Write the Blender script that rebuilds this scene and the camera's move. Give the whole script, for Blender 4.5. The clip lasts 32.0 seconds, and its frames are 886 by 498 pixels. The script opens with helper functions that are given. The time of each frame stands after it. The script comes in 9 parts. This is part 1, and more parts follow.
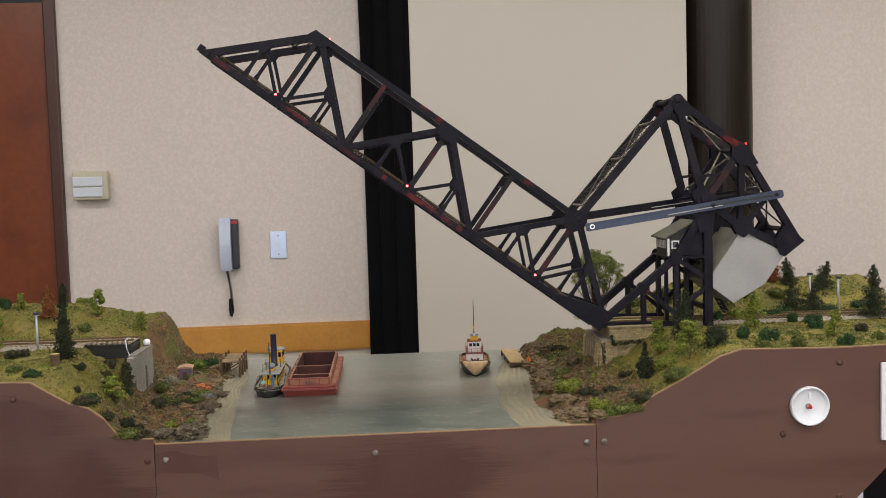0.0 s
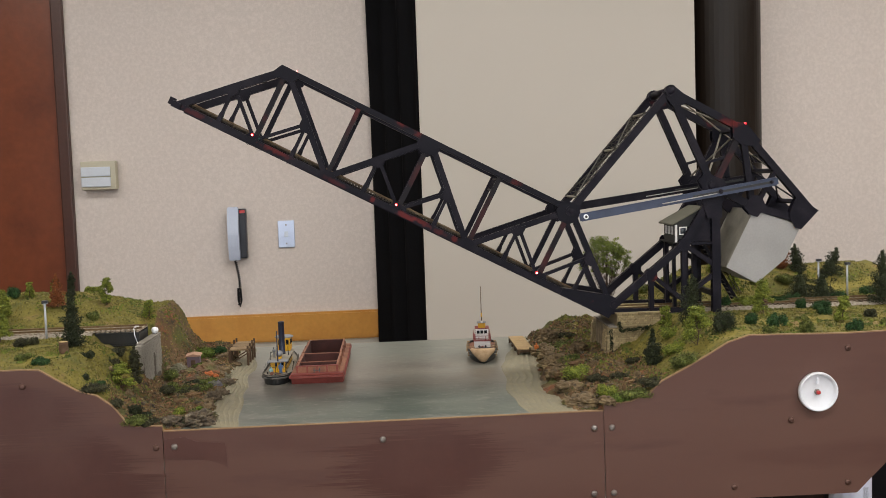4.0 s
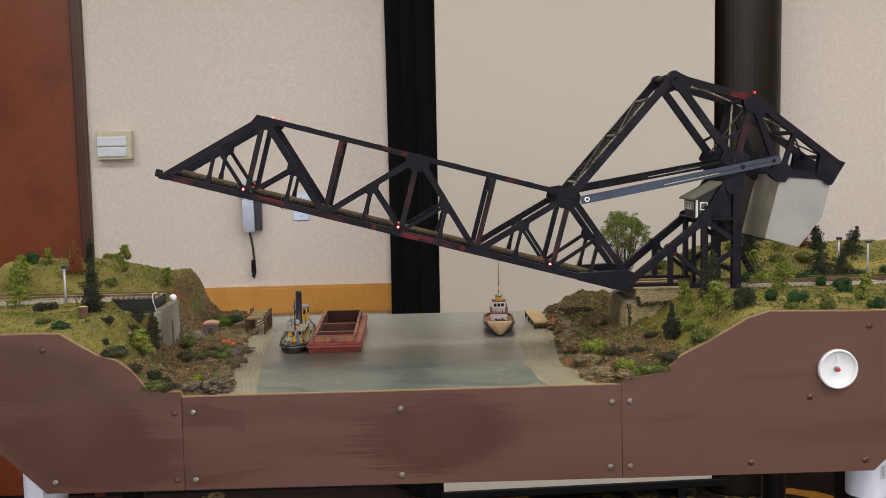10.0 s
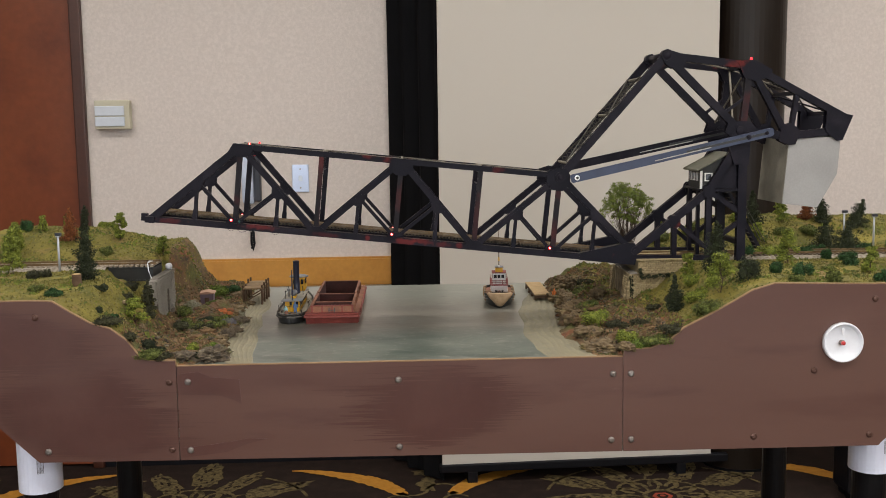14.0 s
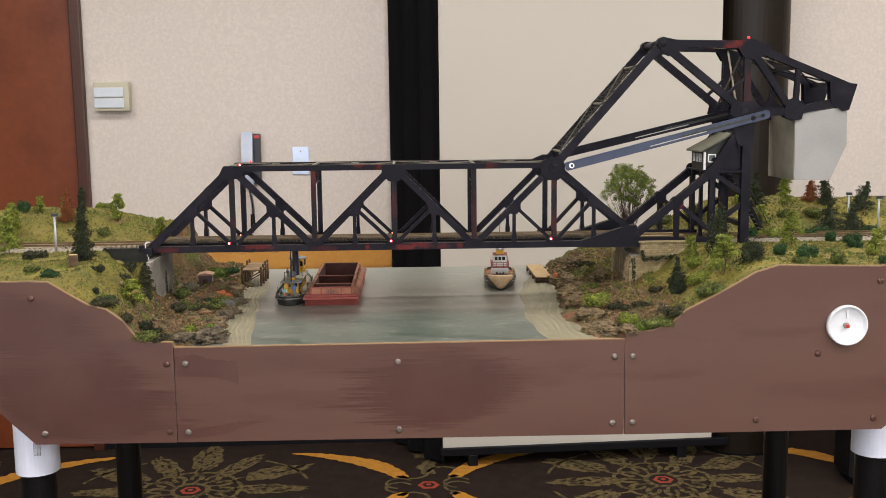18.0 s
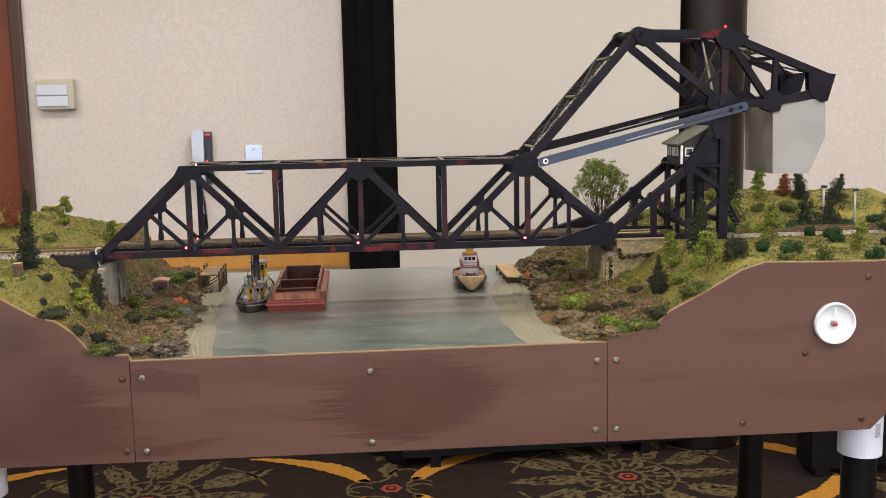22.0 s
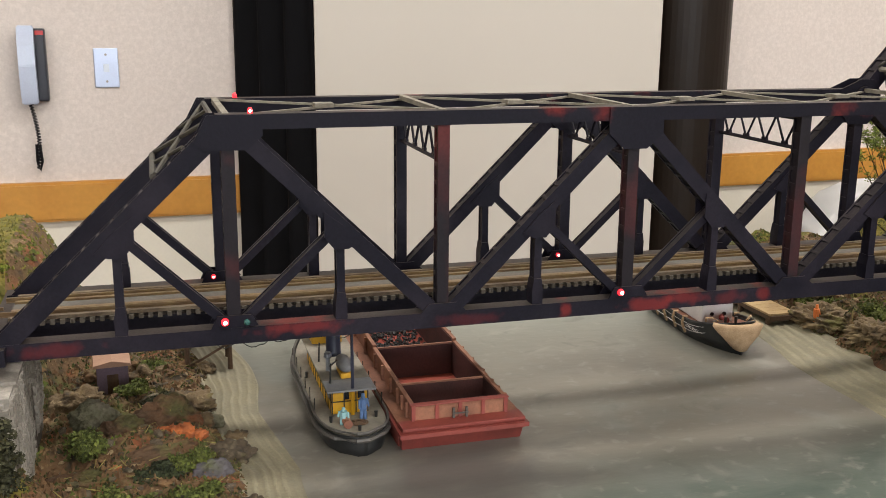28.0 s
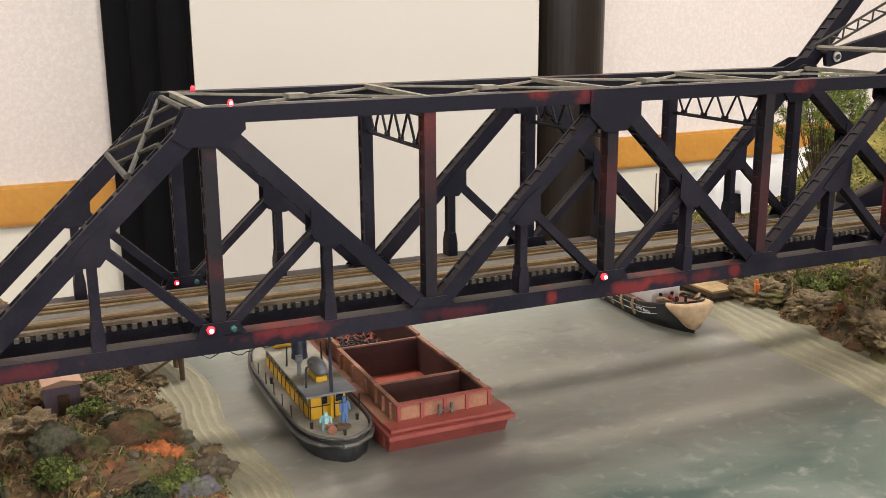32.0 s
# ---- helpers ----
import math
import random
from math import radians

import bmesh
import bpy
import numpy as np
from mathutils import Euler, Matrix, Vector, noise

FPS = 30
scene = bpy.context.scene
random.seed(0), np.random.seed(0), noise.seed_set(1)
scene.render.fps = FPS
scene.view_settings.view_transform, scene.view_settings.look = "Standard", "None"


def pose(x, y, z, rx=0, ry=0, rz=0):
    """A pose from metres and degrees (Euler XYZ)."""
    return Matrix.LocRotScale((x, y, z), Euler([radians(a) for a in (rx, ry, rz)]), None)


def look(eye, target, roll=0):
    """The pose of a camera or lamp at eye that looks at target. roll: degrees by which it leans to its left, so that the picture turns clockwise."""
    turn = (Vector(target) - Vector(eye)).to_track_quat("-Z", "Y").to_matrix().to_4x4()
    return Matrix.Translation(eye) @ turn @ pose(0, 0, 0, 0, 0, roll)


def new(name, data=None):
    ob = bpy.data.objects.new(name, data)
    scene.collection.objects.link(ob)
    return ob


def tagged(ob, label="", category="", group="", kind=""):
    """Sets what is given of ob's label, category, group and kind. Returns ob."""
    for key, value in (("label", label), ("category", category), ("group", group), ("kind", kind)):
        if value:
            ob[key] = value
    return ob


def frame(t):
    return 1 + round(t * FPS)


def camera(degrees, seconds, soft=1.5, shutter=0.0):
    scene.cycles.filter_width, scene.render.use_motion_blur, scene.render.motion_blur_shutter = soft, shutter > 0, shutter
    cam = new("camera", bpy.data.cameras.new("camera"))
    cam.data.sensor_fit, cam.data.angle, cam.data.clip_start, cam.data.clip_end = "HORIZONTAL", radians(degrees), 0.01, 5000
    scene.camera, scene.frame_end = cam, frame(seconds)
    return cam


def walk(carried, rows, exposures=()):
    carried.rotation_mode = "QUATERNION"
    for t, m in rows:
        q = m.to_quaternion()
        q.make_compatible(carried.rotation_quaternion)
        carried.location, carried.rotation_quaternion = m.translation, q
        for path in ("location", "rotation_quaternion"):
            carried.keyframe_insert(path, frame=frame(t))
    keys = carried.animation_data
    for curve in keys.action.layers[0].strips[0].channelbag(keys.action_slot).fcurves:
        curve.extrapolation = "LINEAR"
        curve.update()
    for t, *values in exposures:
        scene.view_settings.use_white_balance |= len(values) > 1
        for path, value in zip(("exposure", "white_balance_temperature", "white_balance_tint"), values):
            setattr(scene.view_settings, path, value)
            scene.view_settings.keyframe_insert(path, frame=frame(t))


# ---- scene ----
cam = camera(48.1, 32.0, 0.9)

PATH = [
    (0, (0.024, -1.363, 1.475), (0.136, 0.63, 1.349), -1.7),
    (0.5, (0.025, -1.361, 1.474), (0.139, 0.631, 1.341), -1.8),
    (1, (0.03, -1.358, 1.472), (0.144, 0.634, 1.336), -2.3),
    (1.5, (0.026, -1.365, 1.472), (0.139, 0.627, 1.335), -2.2),
    (2, (0.026, -1.37, 1.472), (0.137, 0.622, 1.333), -2.1),
    (2.5, (0.024, -1.371, 1.47), (0.137, 0.621, 1.33), -2.1),
    (3, (0.024, -1.368, 1.471), (0.131, 0.625, 1.331), -1.7),
    (3.5, (0.026, -1.362, 1.471), (0.125, 0.631, 1.328), -1.8),
    (5.5, (0.025, -1.362, 1.467), (0.118, 0.63, 1.31), -2.1),
    (6, (0.023, -1.363, 1.468), (0.111, 0.628, 1.305), -1.9),
    (6.5, (0.022, -1.364, 1.467), (0.108, 0.628, 1.302), -1.9),
    (7, (0.022, -1.365, 1.465), (0.105, 0.627, 1.302), -1.7),
    (7.5, (0.017, -1.364, 1.464), (0.097, 0.627, 1.295), -1.1),
    (8, (0.016, -1.362, 1.461), (0.096, 0.628, 1.273), -1.3),
    (8.5, (0.014, -1.362, 1.462), (0.093, 0.627, 1.272), -1.3),
    (9, (0.013, -1.365, 1.461), (0.092, 0.625, 1.273), -1.2),
    (9.5, (0.015, -1.362, 1.461), (0.09, 0.628, 1.272), -1.3),
    (10, (0.013, -1.358, 1.461), (0.084, 0.631, 1.27), -1.1),
    (10.5, (0.012, -1.355, 1.459), (0.083, 0.634, 1.263), -1.1),
    (11, (0.015, -1.349, 1.457), (0.084, 0.64, 1.258), -1.3),
    (11.5, (0.015, -1.345, 1.456), (0.081, 0.643, 1.243), -0.8),
    (12, (0.011, -1.343, 1.455), (0.075, 0.644, 1.235), -0.7),
    (12.5, (0.009, -1.346, 1.456), (0.072, 0.641, 1.23), -0.7),
    (13, (0.014, -1.344, 1.454), (0.076, 0.642, 1.226), -1.1),
    (13.5, (0.02, -1.336, 1.452), (0.088, 0.649, 1.222), -1.2),
    (14, (0.015, -1.334, 1.45), (0.084, 0.65, 1.209), -0.7),
    (14.5, (0.011, -1.344, 1.451), (0.086, 0.64, 1.21), -0.5),
    (16.5, (0.01, -1.339, 1.448), (0.081, 0.646, 1.215), -0.5),
    (17, (0.018, -1.33, 1.448), (0.086, 0.654, 1.207), -0.8),
    (17.5, (0.017, -1.326, 1.446), (0.083, 0.658, 1.198), -0.6),
    (18, (0.017, -1.319, 1.444), (0.083, 0.662, 1.171), -0.6),
    (18.5, (0.015, -1.312, 1.442), (0.079, 0.665, 1.149), -0.4),
    (19, (0.013, -1.313, 1.441), (0.082, 0.663, 1.139), -0.5),
    (19.5, (0.015, -1.319, 1.441), (0.089, 0.658, 1.15), -0.8),
    (20, (0.017, -1.32, 1.442), (0.092, 0.658, 1.155), -1.1),
    (20.5, (0.02, -1.32, 1.443), (0.092, 0.658, 1.155), -0.8),
    (21, (0.041, -1.32, 1.437), (0.106, 0.656, 1.135), -0.1),
    (21.5, (0.047, -1.307, 1.434), (0.102, 0.666, 1.107), -0.1),
    (22, (-0.008, -1.246, 1.442), (0.155, 0.727, 1.16), -1.1),
    (22.5, (-0.113, -1.157, 1.441), (0.146, 0.807, 1.165), -0.8),
    (23, (-0.164, -1.087, 1.439), (0.152, 0.864, 1.139), -1.0),
    (23.5, (-0.16, -0.965, 1.44), (0.155, 0.986, 1.137), -0.4),
    (24, (-0.134, -0.839, 1.443), (0.087, 1.129, 1.158), 1.2),
    (24.5, (-0.148, -0.742, 1.44), (0.093, 1.219, 1.128), 0.3),
    (25, (-0.229, -0.636, 1.442), (0.08, 1.313, 1.12), -1.1),
    (25.5, (-0.286, -0.563, 1.432), (0.118, 1.364, 1.086), -1.2),
    (27.5, (-0.292, -0.355, 1.42), (0.198, 1.536, 0.989), 0.6),
    (28, (-0.304, -0.32, 1.421), (0.243, 1.547, 0.956), 0.5),
    (28.5, (-0.311, -0.298, 1.416), (0.239, 1.562, 0.928), 0.2),
    (29, (-0.327, -0.284, 1.417), (0.237, 1.571, 0.923), 0.1),
    (29.5, (-0.338, -0.28, 1.415), (0.271, 1.56, 0.922), -0.3),
    (30, (-0.351, -0.279, 1.415), (0.284, 1.553, 0.924), -0.5),
    (30.5, (-0.36, -0.277, 1.413), (0.309, 1.541, 0.912), -0.0),
    (31, (-0.369, -0.279, 1.413), (0.314, 1.533, 0.915), 0.0),
    (31.5, (-0.367, -0.28, 1.414), (0.357, 1.52, 0.93), -0.1),
    (32, (-0.367, -0.275, 1.415), (0.431, 1.495, 0.938), -0.4),
]
walk(cam, [(t, look(eye, target, roll)) for t, eye, target, roll in PATH],
     [(0.0, -0.38), (6.0, -0.38), (9.0, -0.30), (13.0, -0.36), (17.0, -0.03), (21.0, 0.05), (25.0, 0.09), (28.0, 0.17), (29.0, 0.45), (30.0, 0.49), (32.0, 0.48)])

# ---------------------------------------------------------------- light
FLOOR, CEIL = 0.055, 3.215
world = bpy.data.worlds.new("room_world")
scene.world = world
world.use_nodes = True
world.node_tree.nodes["Background"].inputs[0].default_value = (0.9, 0.95, 1.0, 1)
world.node_tree.nodes["Background"].inputs[1].default_value = 0.05


def ceiling_lamp_light(x, y, power, sx=1.15, sy=0.55):
    data = bpy.data.lights.new("troffer_light", "AREA")
    data.shape, data.size, data.size_y = "RECTANGLE", sx, sy
    data.energy, data.color = power, (1.0, 0.95, 0.89)
    ob = new("troffer_light", data)
    ob.matrix_world = pose(x, y, CEIL - 0.03)
    return ob


# unseen ceiling lights; the column at 3.4 is added to brighten the right wall
TROFFERS = [(x, y) for y in (0.9, -1.4, -3.6) for x in (-2.1, 0.2, 2.1, 3.4)]
for tx, ty in TROFFERS:
    ceiling_lamp_light(tx, ty, 30)

# daylight from the windows in the wall behind the camera
WINDOWS = [(-1.6, 1.5), (1.4, 1.5)]
for wx, wz in WINDOWS:
    data = bpy.data.lights.new("window_light", "AREA")
    data.shape, data.size, data.size_y = "RECTANGLE", 1.9, 1.5
    data.energy, data.color = 30, (0.92, 0.96, 1.0)
    ob = new("window_light", data)
    ob.matrix_world = pose(wx, -4.94, wz + 0.3, 90, 0, 0)


# ---------------------------------------------------------------- materials
def mat(name, base, rough=0.6, metal=0.0, vary=0.18, scale=40.0, second=None, amount=0.4, fine=300.0, bump=0.15, spec=0.5, dust=None, low=0.42, high=0.66, per_object=0.0, per_island=0.0):
    """A procedural surface: broad patches of a second colour, fine grain, and a bump."""
    m = bpy.data.materials.new(name)
    m.use_nodes = True
    nt = m.node_tree
    bsdf = nt.nodes["Principled BSDF"]
    bsdf.inputs["Roughness"].default_value, bsdf.inputs["Metallic"].default_value = rough, metal
    bsdf.inputs["Specular IOR Level"].default_value = spec
    tc = nt.nodes.new("ShaderNodeTexCoord")
    big = nt.nodes.new("ShaderNodeTexNoise")
    big.inputs["Scale"].default_value, big.inputs["Detail"].default_value = scale, 5
    nt.links.new(tc.outputs["Object"], big.inputs["Vector"])
    ramp = nt.nodes.new("ShaderNodeValToRGB")
    ramp.color_ramp.elements[0].position, ramp.color_ramp.elements[1].position = low, high
    nt.links.new(big.outputs["Fac"], ramp.inputs["Fac"])
    mix = nt.nodes.new("ShaderNodeMix")
    mix.data_type = "RGBA"
    second = second or tuple(c * (1 - vary) for c in base)
    mix.inputs["A"].default_value, mix.inputs["B"].default_value = (*base, 1), (*second, 1)
    scaled = nt.nodes.new("ShaderNodeMath")
    scaled.operation = "MULTIPLY"
    scaled.inputs[1].default_value = amount
    nt.links.new(ramp.outputs["Color"], scaled.inputs[0])
    nt.links.new(scaled.outputs[0], mix.inputs["Factor"])
    grain = nt.nodes.new("ShaderNodeTexNoise")
    grain.inputs["Scale"].default_value, grain.inputs["Detail"].default_value = fine, 4
    nt.links.new(tc.outputs["Object"], grain.inputs["Vector"])
    hsv = nt.nodes.new("ShaderNodeHueSaturation")
    val = nt.nodes.new("ShaderNodeMapRange")
    val.inputs["To Min"].default_value, val.inputs["To Max"].default_value = 1 - vary * 1.6, 1 + vary * 1.6
    nt.links.new(grain.outputs["Fac"], val.inputs["Value"])
    last = val.outputs["Result"]
    if per_object:
        info = nt.nodes.new("ShaderNodeObjectInfo")
        rng = nt.nodes.new("ShaderNodeMapRange")
        rng.inputs["To Min"].default_value, rng.inputs["To Max"].default_value = 1 - per_object, 1 + per_object
        nt.links.new(info.outputs["Random"], rng.inputs["Value"])
        mul = nt.nodes.new("ShaderNodeMath")
        mul.operation = "MULTIPLY"
        nt.links.new(last, mul.inputs[0])
        nt.links.new(rng.outputs["Result"], mul.inputs[1])
        last = mul.outputs[0]
    if per_island:
        geo = nt.nodes.new("ShaderNodeNewGeometry")
        rng = nt.nodes.new("ShaderNodeMapRange")
        rng.inputs["To Min"].default_value, rng.inputs["To Max"].default_value = 1 - per_island, 1 + per_island
        nt.links.new(geo.outputs["Random Per Island"], rng.inputs["Value"])
        mul = nt.nodes.new("ShaderNodeMath")
        mul.operation = "MULTIPLY"
        nt.links.new(last, mul.inputs[0])
        nt.links.new(rng.outputs["Result"], mul.inputs[1])
        last = mul.outputs[0]
    nt.links.new(last, hsv.inputs["Value"])
    nt.links.new(mix.outputs["Result"], hsv.inputs["Color"])
    colour = hsv.outputs["Color"]
    if dust:
        geo = nt.nodes.new("ShaderNodeNewGeometry")
        sep = nt.nodes.new("ShaderNodeSeparateXYZ")
        nt.links.new(geo.outputs["Normal"], sep.inputs["Vector"])
        up = nt.nodes.new("ShaderNodeMapRange")
        up.inputs["From Min"].default_value, up.inputs["From Max"].default_value, up.inputs["To Max"].default_value = 0.45, 0.95, 0.75
        nt.links.new(sep.outputs["Z"], up.inputs["Value"])
        worn = nt.nodes.new("ShaderNodeMath")
        worn.operation = "MULTIPLY"
        nt.links.new(up.outputs["Result"], worn.inputs[0])
        nt.links.new(grain.outputs["Fac"], worn.inputs[1])
        mx = nt.nodes.new("ShaderNodeMix")
        mx.data_type = "RGBA"
        mx.inputs["B"].default_value = (*dust, 1)
        nt.links.new(worn.outputs[0], mx.inputs["Factor"])
        nt.links.new(colour, mx.inputs["A"])
        colour = mx.outputs["Result"]
    nt.links.new(colour, bsdf.inputs["Base Color"])
    if bump:
        b = nt.nodes.new("ShaderNodeBump")
        b.inputs["Strength"].default_value, b.inputs["Distance"].default_value = bump, 0.5 / fine
        nt.links.new(grain.outputs["Fac"], b.inputs["Height"])
        nt.links.new(b.outputs["Normal"], bsdf.inputs["Normal"])
    return m


def glow(name, colour, strength):
    m = bpy.data.materials.new(name)
    m.use_nodes = True
    b = m.node_tree.nodes["Principled BSDF"]
    b.inputs["Base Color"].default_value = (*colour, 1)
    b.inputs["Emission Color"].default_value = (*colour, 1)
    b.inputs["Emission Strength"].default_value = strength
    return m


WALLPAPER = mat("wallpaper", (0.59, 0.53, 0.49), 0.75, vary=0.07, scale=75, second=(0.70, 0.632, 0.587), amount=0.5, fine=190, bump=0.2)
WAINSCOT = mat("wainscot_paint", (0.66, 0.62, 0.53), 0.6, vary=0.03, scale=5, amount=0.3, fine=120, bump=0.05)
SCREEN = mat("screen_fabric", (0.475, 0.445, 0.398), 0.85, vary=0.02, scale=2, amount=0.3, fine=400, bump=0.05)
DRAPE = mat("black_velour", (0.006, 0.006, 0.007), 0.9, vary=0.3, scale=10, amount=0.5, fine=500, bump=0.2, spec=0.08)
COLUMN = mat("dark_brown_sheen", (0.0100, 0.0062, 0.0038), 0.40, vary=0.2, scale=6, amount=0.5, fine=200, bump=0.03, spec=0.24)
RAILWOOD = mat("honey_maple", (0.49, 0.235, 0.040), 0.42, vary=0.10, scale=9, second=(0.39, 0.165, 0.022), amount=0.5, fine=60, bump=0.05)
DOORWOOD = mat("cherry_veneer", (0.17, 0.043, 0.015), 0.28, vary=0.14, scale=3.5, second=(0.10, 0.022, 0.008), amount=0.8, fine=40, bump=0.04)
DOORTRIM = mat("dark_cherry_trim", (0.055, 0.016, 0.008), 0.4, vary=0.15, scale=8, fine=80, bump=0.05)
CARPET = mat("dark_carpet", (0.017, 0.011, 0.009), 0.95, vary=0.3, scale=18, second=(0.026, 0.016, 0.013), amount=0.7, fine=420, bump=0.6, spec=0.1)
CARPET_OLIVE = mat("carpet_olive_pile", (0.115, 0.088, 0.040), 0.95, vary=0.36, scale=60, second=(0.022, 0.016, 0.010), amount=0.8, fine=420, bump=0.6, spec=0.1)
CARPET_GOLD = mat("carpet_gold_pile", (0.42, 0.20, 0.032), 0.95, vary=0.2, scale=35, second=(0.30, 0.13, 0.02), amount=0.6, fine=420, bump=0.6, spec=0.1)
CARPET_RED = mat("carpet_red_pile", (0.25, 0.05, 0.03), 0.95, vary=0.2, scale=60, fine=420, bump=0.6, spec=0.1)
CEILING = mat("ceiling_tile", (0.75, 0.74, 0.71), 0.9, vary=0.05, scale=20, fine=250, bump=0.2)
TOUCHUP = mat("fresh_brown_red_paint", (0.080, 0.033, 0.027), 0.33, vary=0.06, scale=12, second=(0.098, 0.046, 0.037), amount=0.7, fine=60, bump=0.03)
RAWEDGE = mat("raw_hardboard_edge", (0.25, 0.155, 0.080), 0.8, vary=0.2, scale=60, fine=300)
STEEL = mat("zinc_screw", (0.30, 0.27, 0.25), 0.42, 0.9, vary=0.2, scale=200, fine=900)
RUSTSCREW = mat("bronzed_screw", (0.13, 0.07, 0.055), 0.35, 0.6, vary=0.2, scale=200, fine=900)
WHITEPLASTIC = mat("white_plastic", (0.76, 0.78, 0.83), 0.35, vary=0.03, scale=30, fine=200, bump=0.02)
PVC = mat("white_pvc", (0.68, 0.71, 0.84), 0.32, vary=0.03, scale=30, fine=200, bump=0.02)
ABS = mat("black_abs_pipe", (0.005, 0.005, 0.006), 0.35, vary=0.2, scale=30, fine=200, bump=0.03, spec=0.2)
BLACKPLASTIC = mat("black_plastic", (0.006, 0.006, 0.008), 0.40, vary=0.2, scale=80, fine=300, bump=0.03, spec=0.2)
GREYPLASTIC = mat("grey_phone_plastic", (0.47, 0.53, 0.66), 0.22, vary=0.05, scale=40, fine=200, bump=0.02)
DARKPHONE = mat("slate_phone_plastic", (0.022, 0.024, 0.034), 0.35, vary=0.1, scale=40, fine=200, bump=0.02)
BRUSHED = mat("brushed_steel_plate", (0.54, 0.60, 0.74), 0.32, 0.9, vary=0.06, scale=60, fine=300, bump=0.03)
IVORY = mat("aged_ivory_plastic", (0.50, 0.47, 0.36), 0.5, vary=0.05, scale=40, fine=200, bump=0.02)
PALEGREY = mat("pale_grey_cover", (0.58, 0.63, 0.70), 0.32, vary=0.04, scale=40, fine=200, bump=0.02)
RED = glow("red_led", (1.0, 0.02, 0.03), 2.2)
REDCORE = glow("red_led_core", (1.0, 0.45, 0.4), 9.0)
REDPLASTIC = mat("red_push_button", (0.5, 0.03, 0.03), 0.3, vary=0.1, scale=200, fine=600, bump=0)
GREENLENS = mat("unlit_green_lens", (0.03, 0.09, 0.08), 0.2, vary=0.1, scale=300, fine=900, bump=0)
IRON = mat("weathered_black_steel", (0.0075, 0.0070, 0.0122), 0.46, vary=0.28, scale=30, second=(0.021, 0.0175, 0.025), amount=0.6, fine=500, bump=0.10, spec=0.12, dust=(0.085, 0.068, 0.052))
REDPOST = mat("rust_red_steel", (0.010, 0.008, 0.011), 0.52, vary=0.22, scale=14, second=(0.088, 0.017, 0.017), amount=0.85, fine=500, bump=0.1, low=0.48, high=0.67, spec=0.2)
IRONRUST = mat("rust_streaked_steel", (0.0082, 0.0076, 0.0128), 0.46, vary=0.26, scale=19, low=0.60, high=0.70, second=(0.17, 0.020, 0.016), amount=0.8, fine=500, bump=0.1, spec=0.12, dust=(0.085, 0.068, 0.052))
LATTICE = mat("dull_lattice_steel", (0.065, 0.058, 0.045), 0.75, vary=0.25, scale=90, second=(0.030, 0.027, 0.024), amount=0.7, fine=700, bump=0.1)
RACKGREY = mat("worn_rack_edge", (0.42, 0.41, 0.38), 0.5, 0.2, vary=0.2, scale=120, second=(0.24, 0.23, 0.21), amount=0.7, fine=700, bump=0.1)
DUSTY = mat("dusty_grey_bracing", (0.20, 0.18, 0.14), 0.75, vary=0.25, scale=90, second=(0.07, 0.062, 0.05), amount=0.6, fine=700, bump=0.1)
# blue of the window light, put into the near strut's colour
STRUTBLUE = mat("blue_cast_strut", (0.036, 0.049, 0.094), 0.42, 0.15, vary=0.12, scale=40, second=(0.024, 0.032, 0.064), amount=0.7, fine=500, bump=0.05)
BRIGHT = mat("bright_metal", (0.75, 0.75, 0.74), 0.3, 0.9, vary=0.1, scale=200, fine=900, bump=0.02)
CONCRETE = mat("cast_concrete_grey", (0.33, 0.325, 0.32), 0.7, vary=0.06, scale=16, second=(0.26, 0.255, 0.25), amount=0.6, fine=350, bump=0.1)
# for the block's turned-away face: its shade put in as a darker brown
CONCRETESIDE = mat("shade_side_concrete", (0.20, 0.185, 0.15), 0.75, vary=0.12, scale=28, second=(0.12, 0.11, 0.085), amount=0.7, fine=350, bump=0.15)
TIE = mat("weathered_tie_wood", (0.075, 0.050, 0.030), 0.9, vary=0.25, scale=60, second=(0.19, 0.15, 0.10), amount=0.6, fine=600, bump=0.3, per_object=0.25)
SPANTIE = mat("greyed_tie_wood", (0.074, 0.061, 0.045), 0.9, vary=0.22, scale=60, second=(0.07, 0.055, 0.042), amount=0.7, fine=600, bump=0.3, per_object=0.3)
PALETIE = mat("bleached_tie_wood", (0.30, 0.25, 0.19), 0.9, vary=0.18, scale=60, second=(0.18, 0.14, 0.10), amount=0.6, fine=600, bump=0.3, per_object=0.15)
PLANKGREY = mat("silvered_plank", (0.105, 0.095, 0.080), 0.85, vary=0.25, scale=40, second=(0.060, 0.050, 0.040), amount=0.6, fine=500, bump=0.2)
RAILSTEEL = mat("tarnished_rail", (0.175, 0.115, 0.050), 0.45, 0.3, vary=0.2, scale=90, second=(0.10, 0.055, 0.028), amount=0.7, fine=500, bump=0.05)
TANSTONE = mat("tan_stone_chips", (0.26, 0.19, 0.105), 0.95, vary=0.3, scale=150, second=(0.15, 0.105, 0.06), amount=0.8, fine=500, bump=0.5)
BALLAST = mat("pale_ballast", (0.27, 0.235, 0.185), 0.95, vary=0.35, scale=250, second=(0.13, 0.11, 0.08), amount=0.9, fine=900, bump=0.6)
STONE = mat("cut_sandstone", (0.35, 0.275, 0.150), 0.85, vary=0.18, scale=70, second=(0.26, 0.20, 0.105), amount=0.7, fine=500, bump=0.3, per_object=0.18)
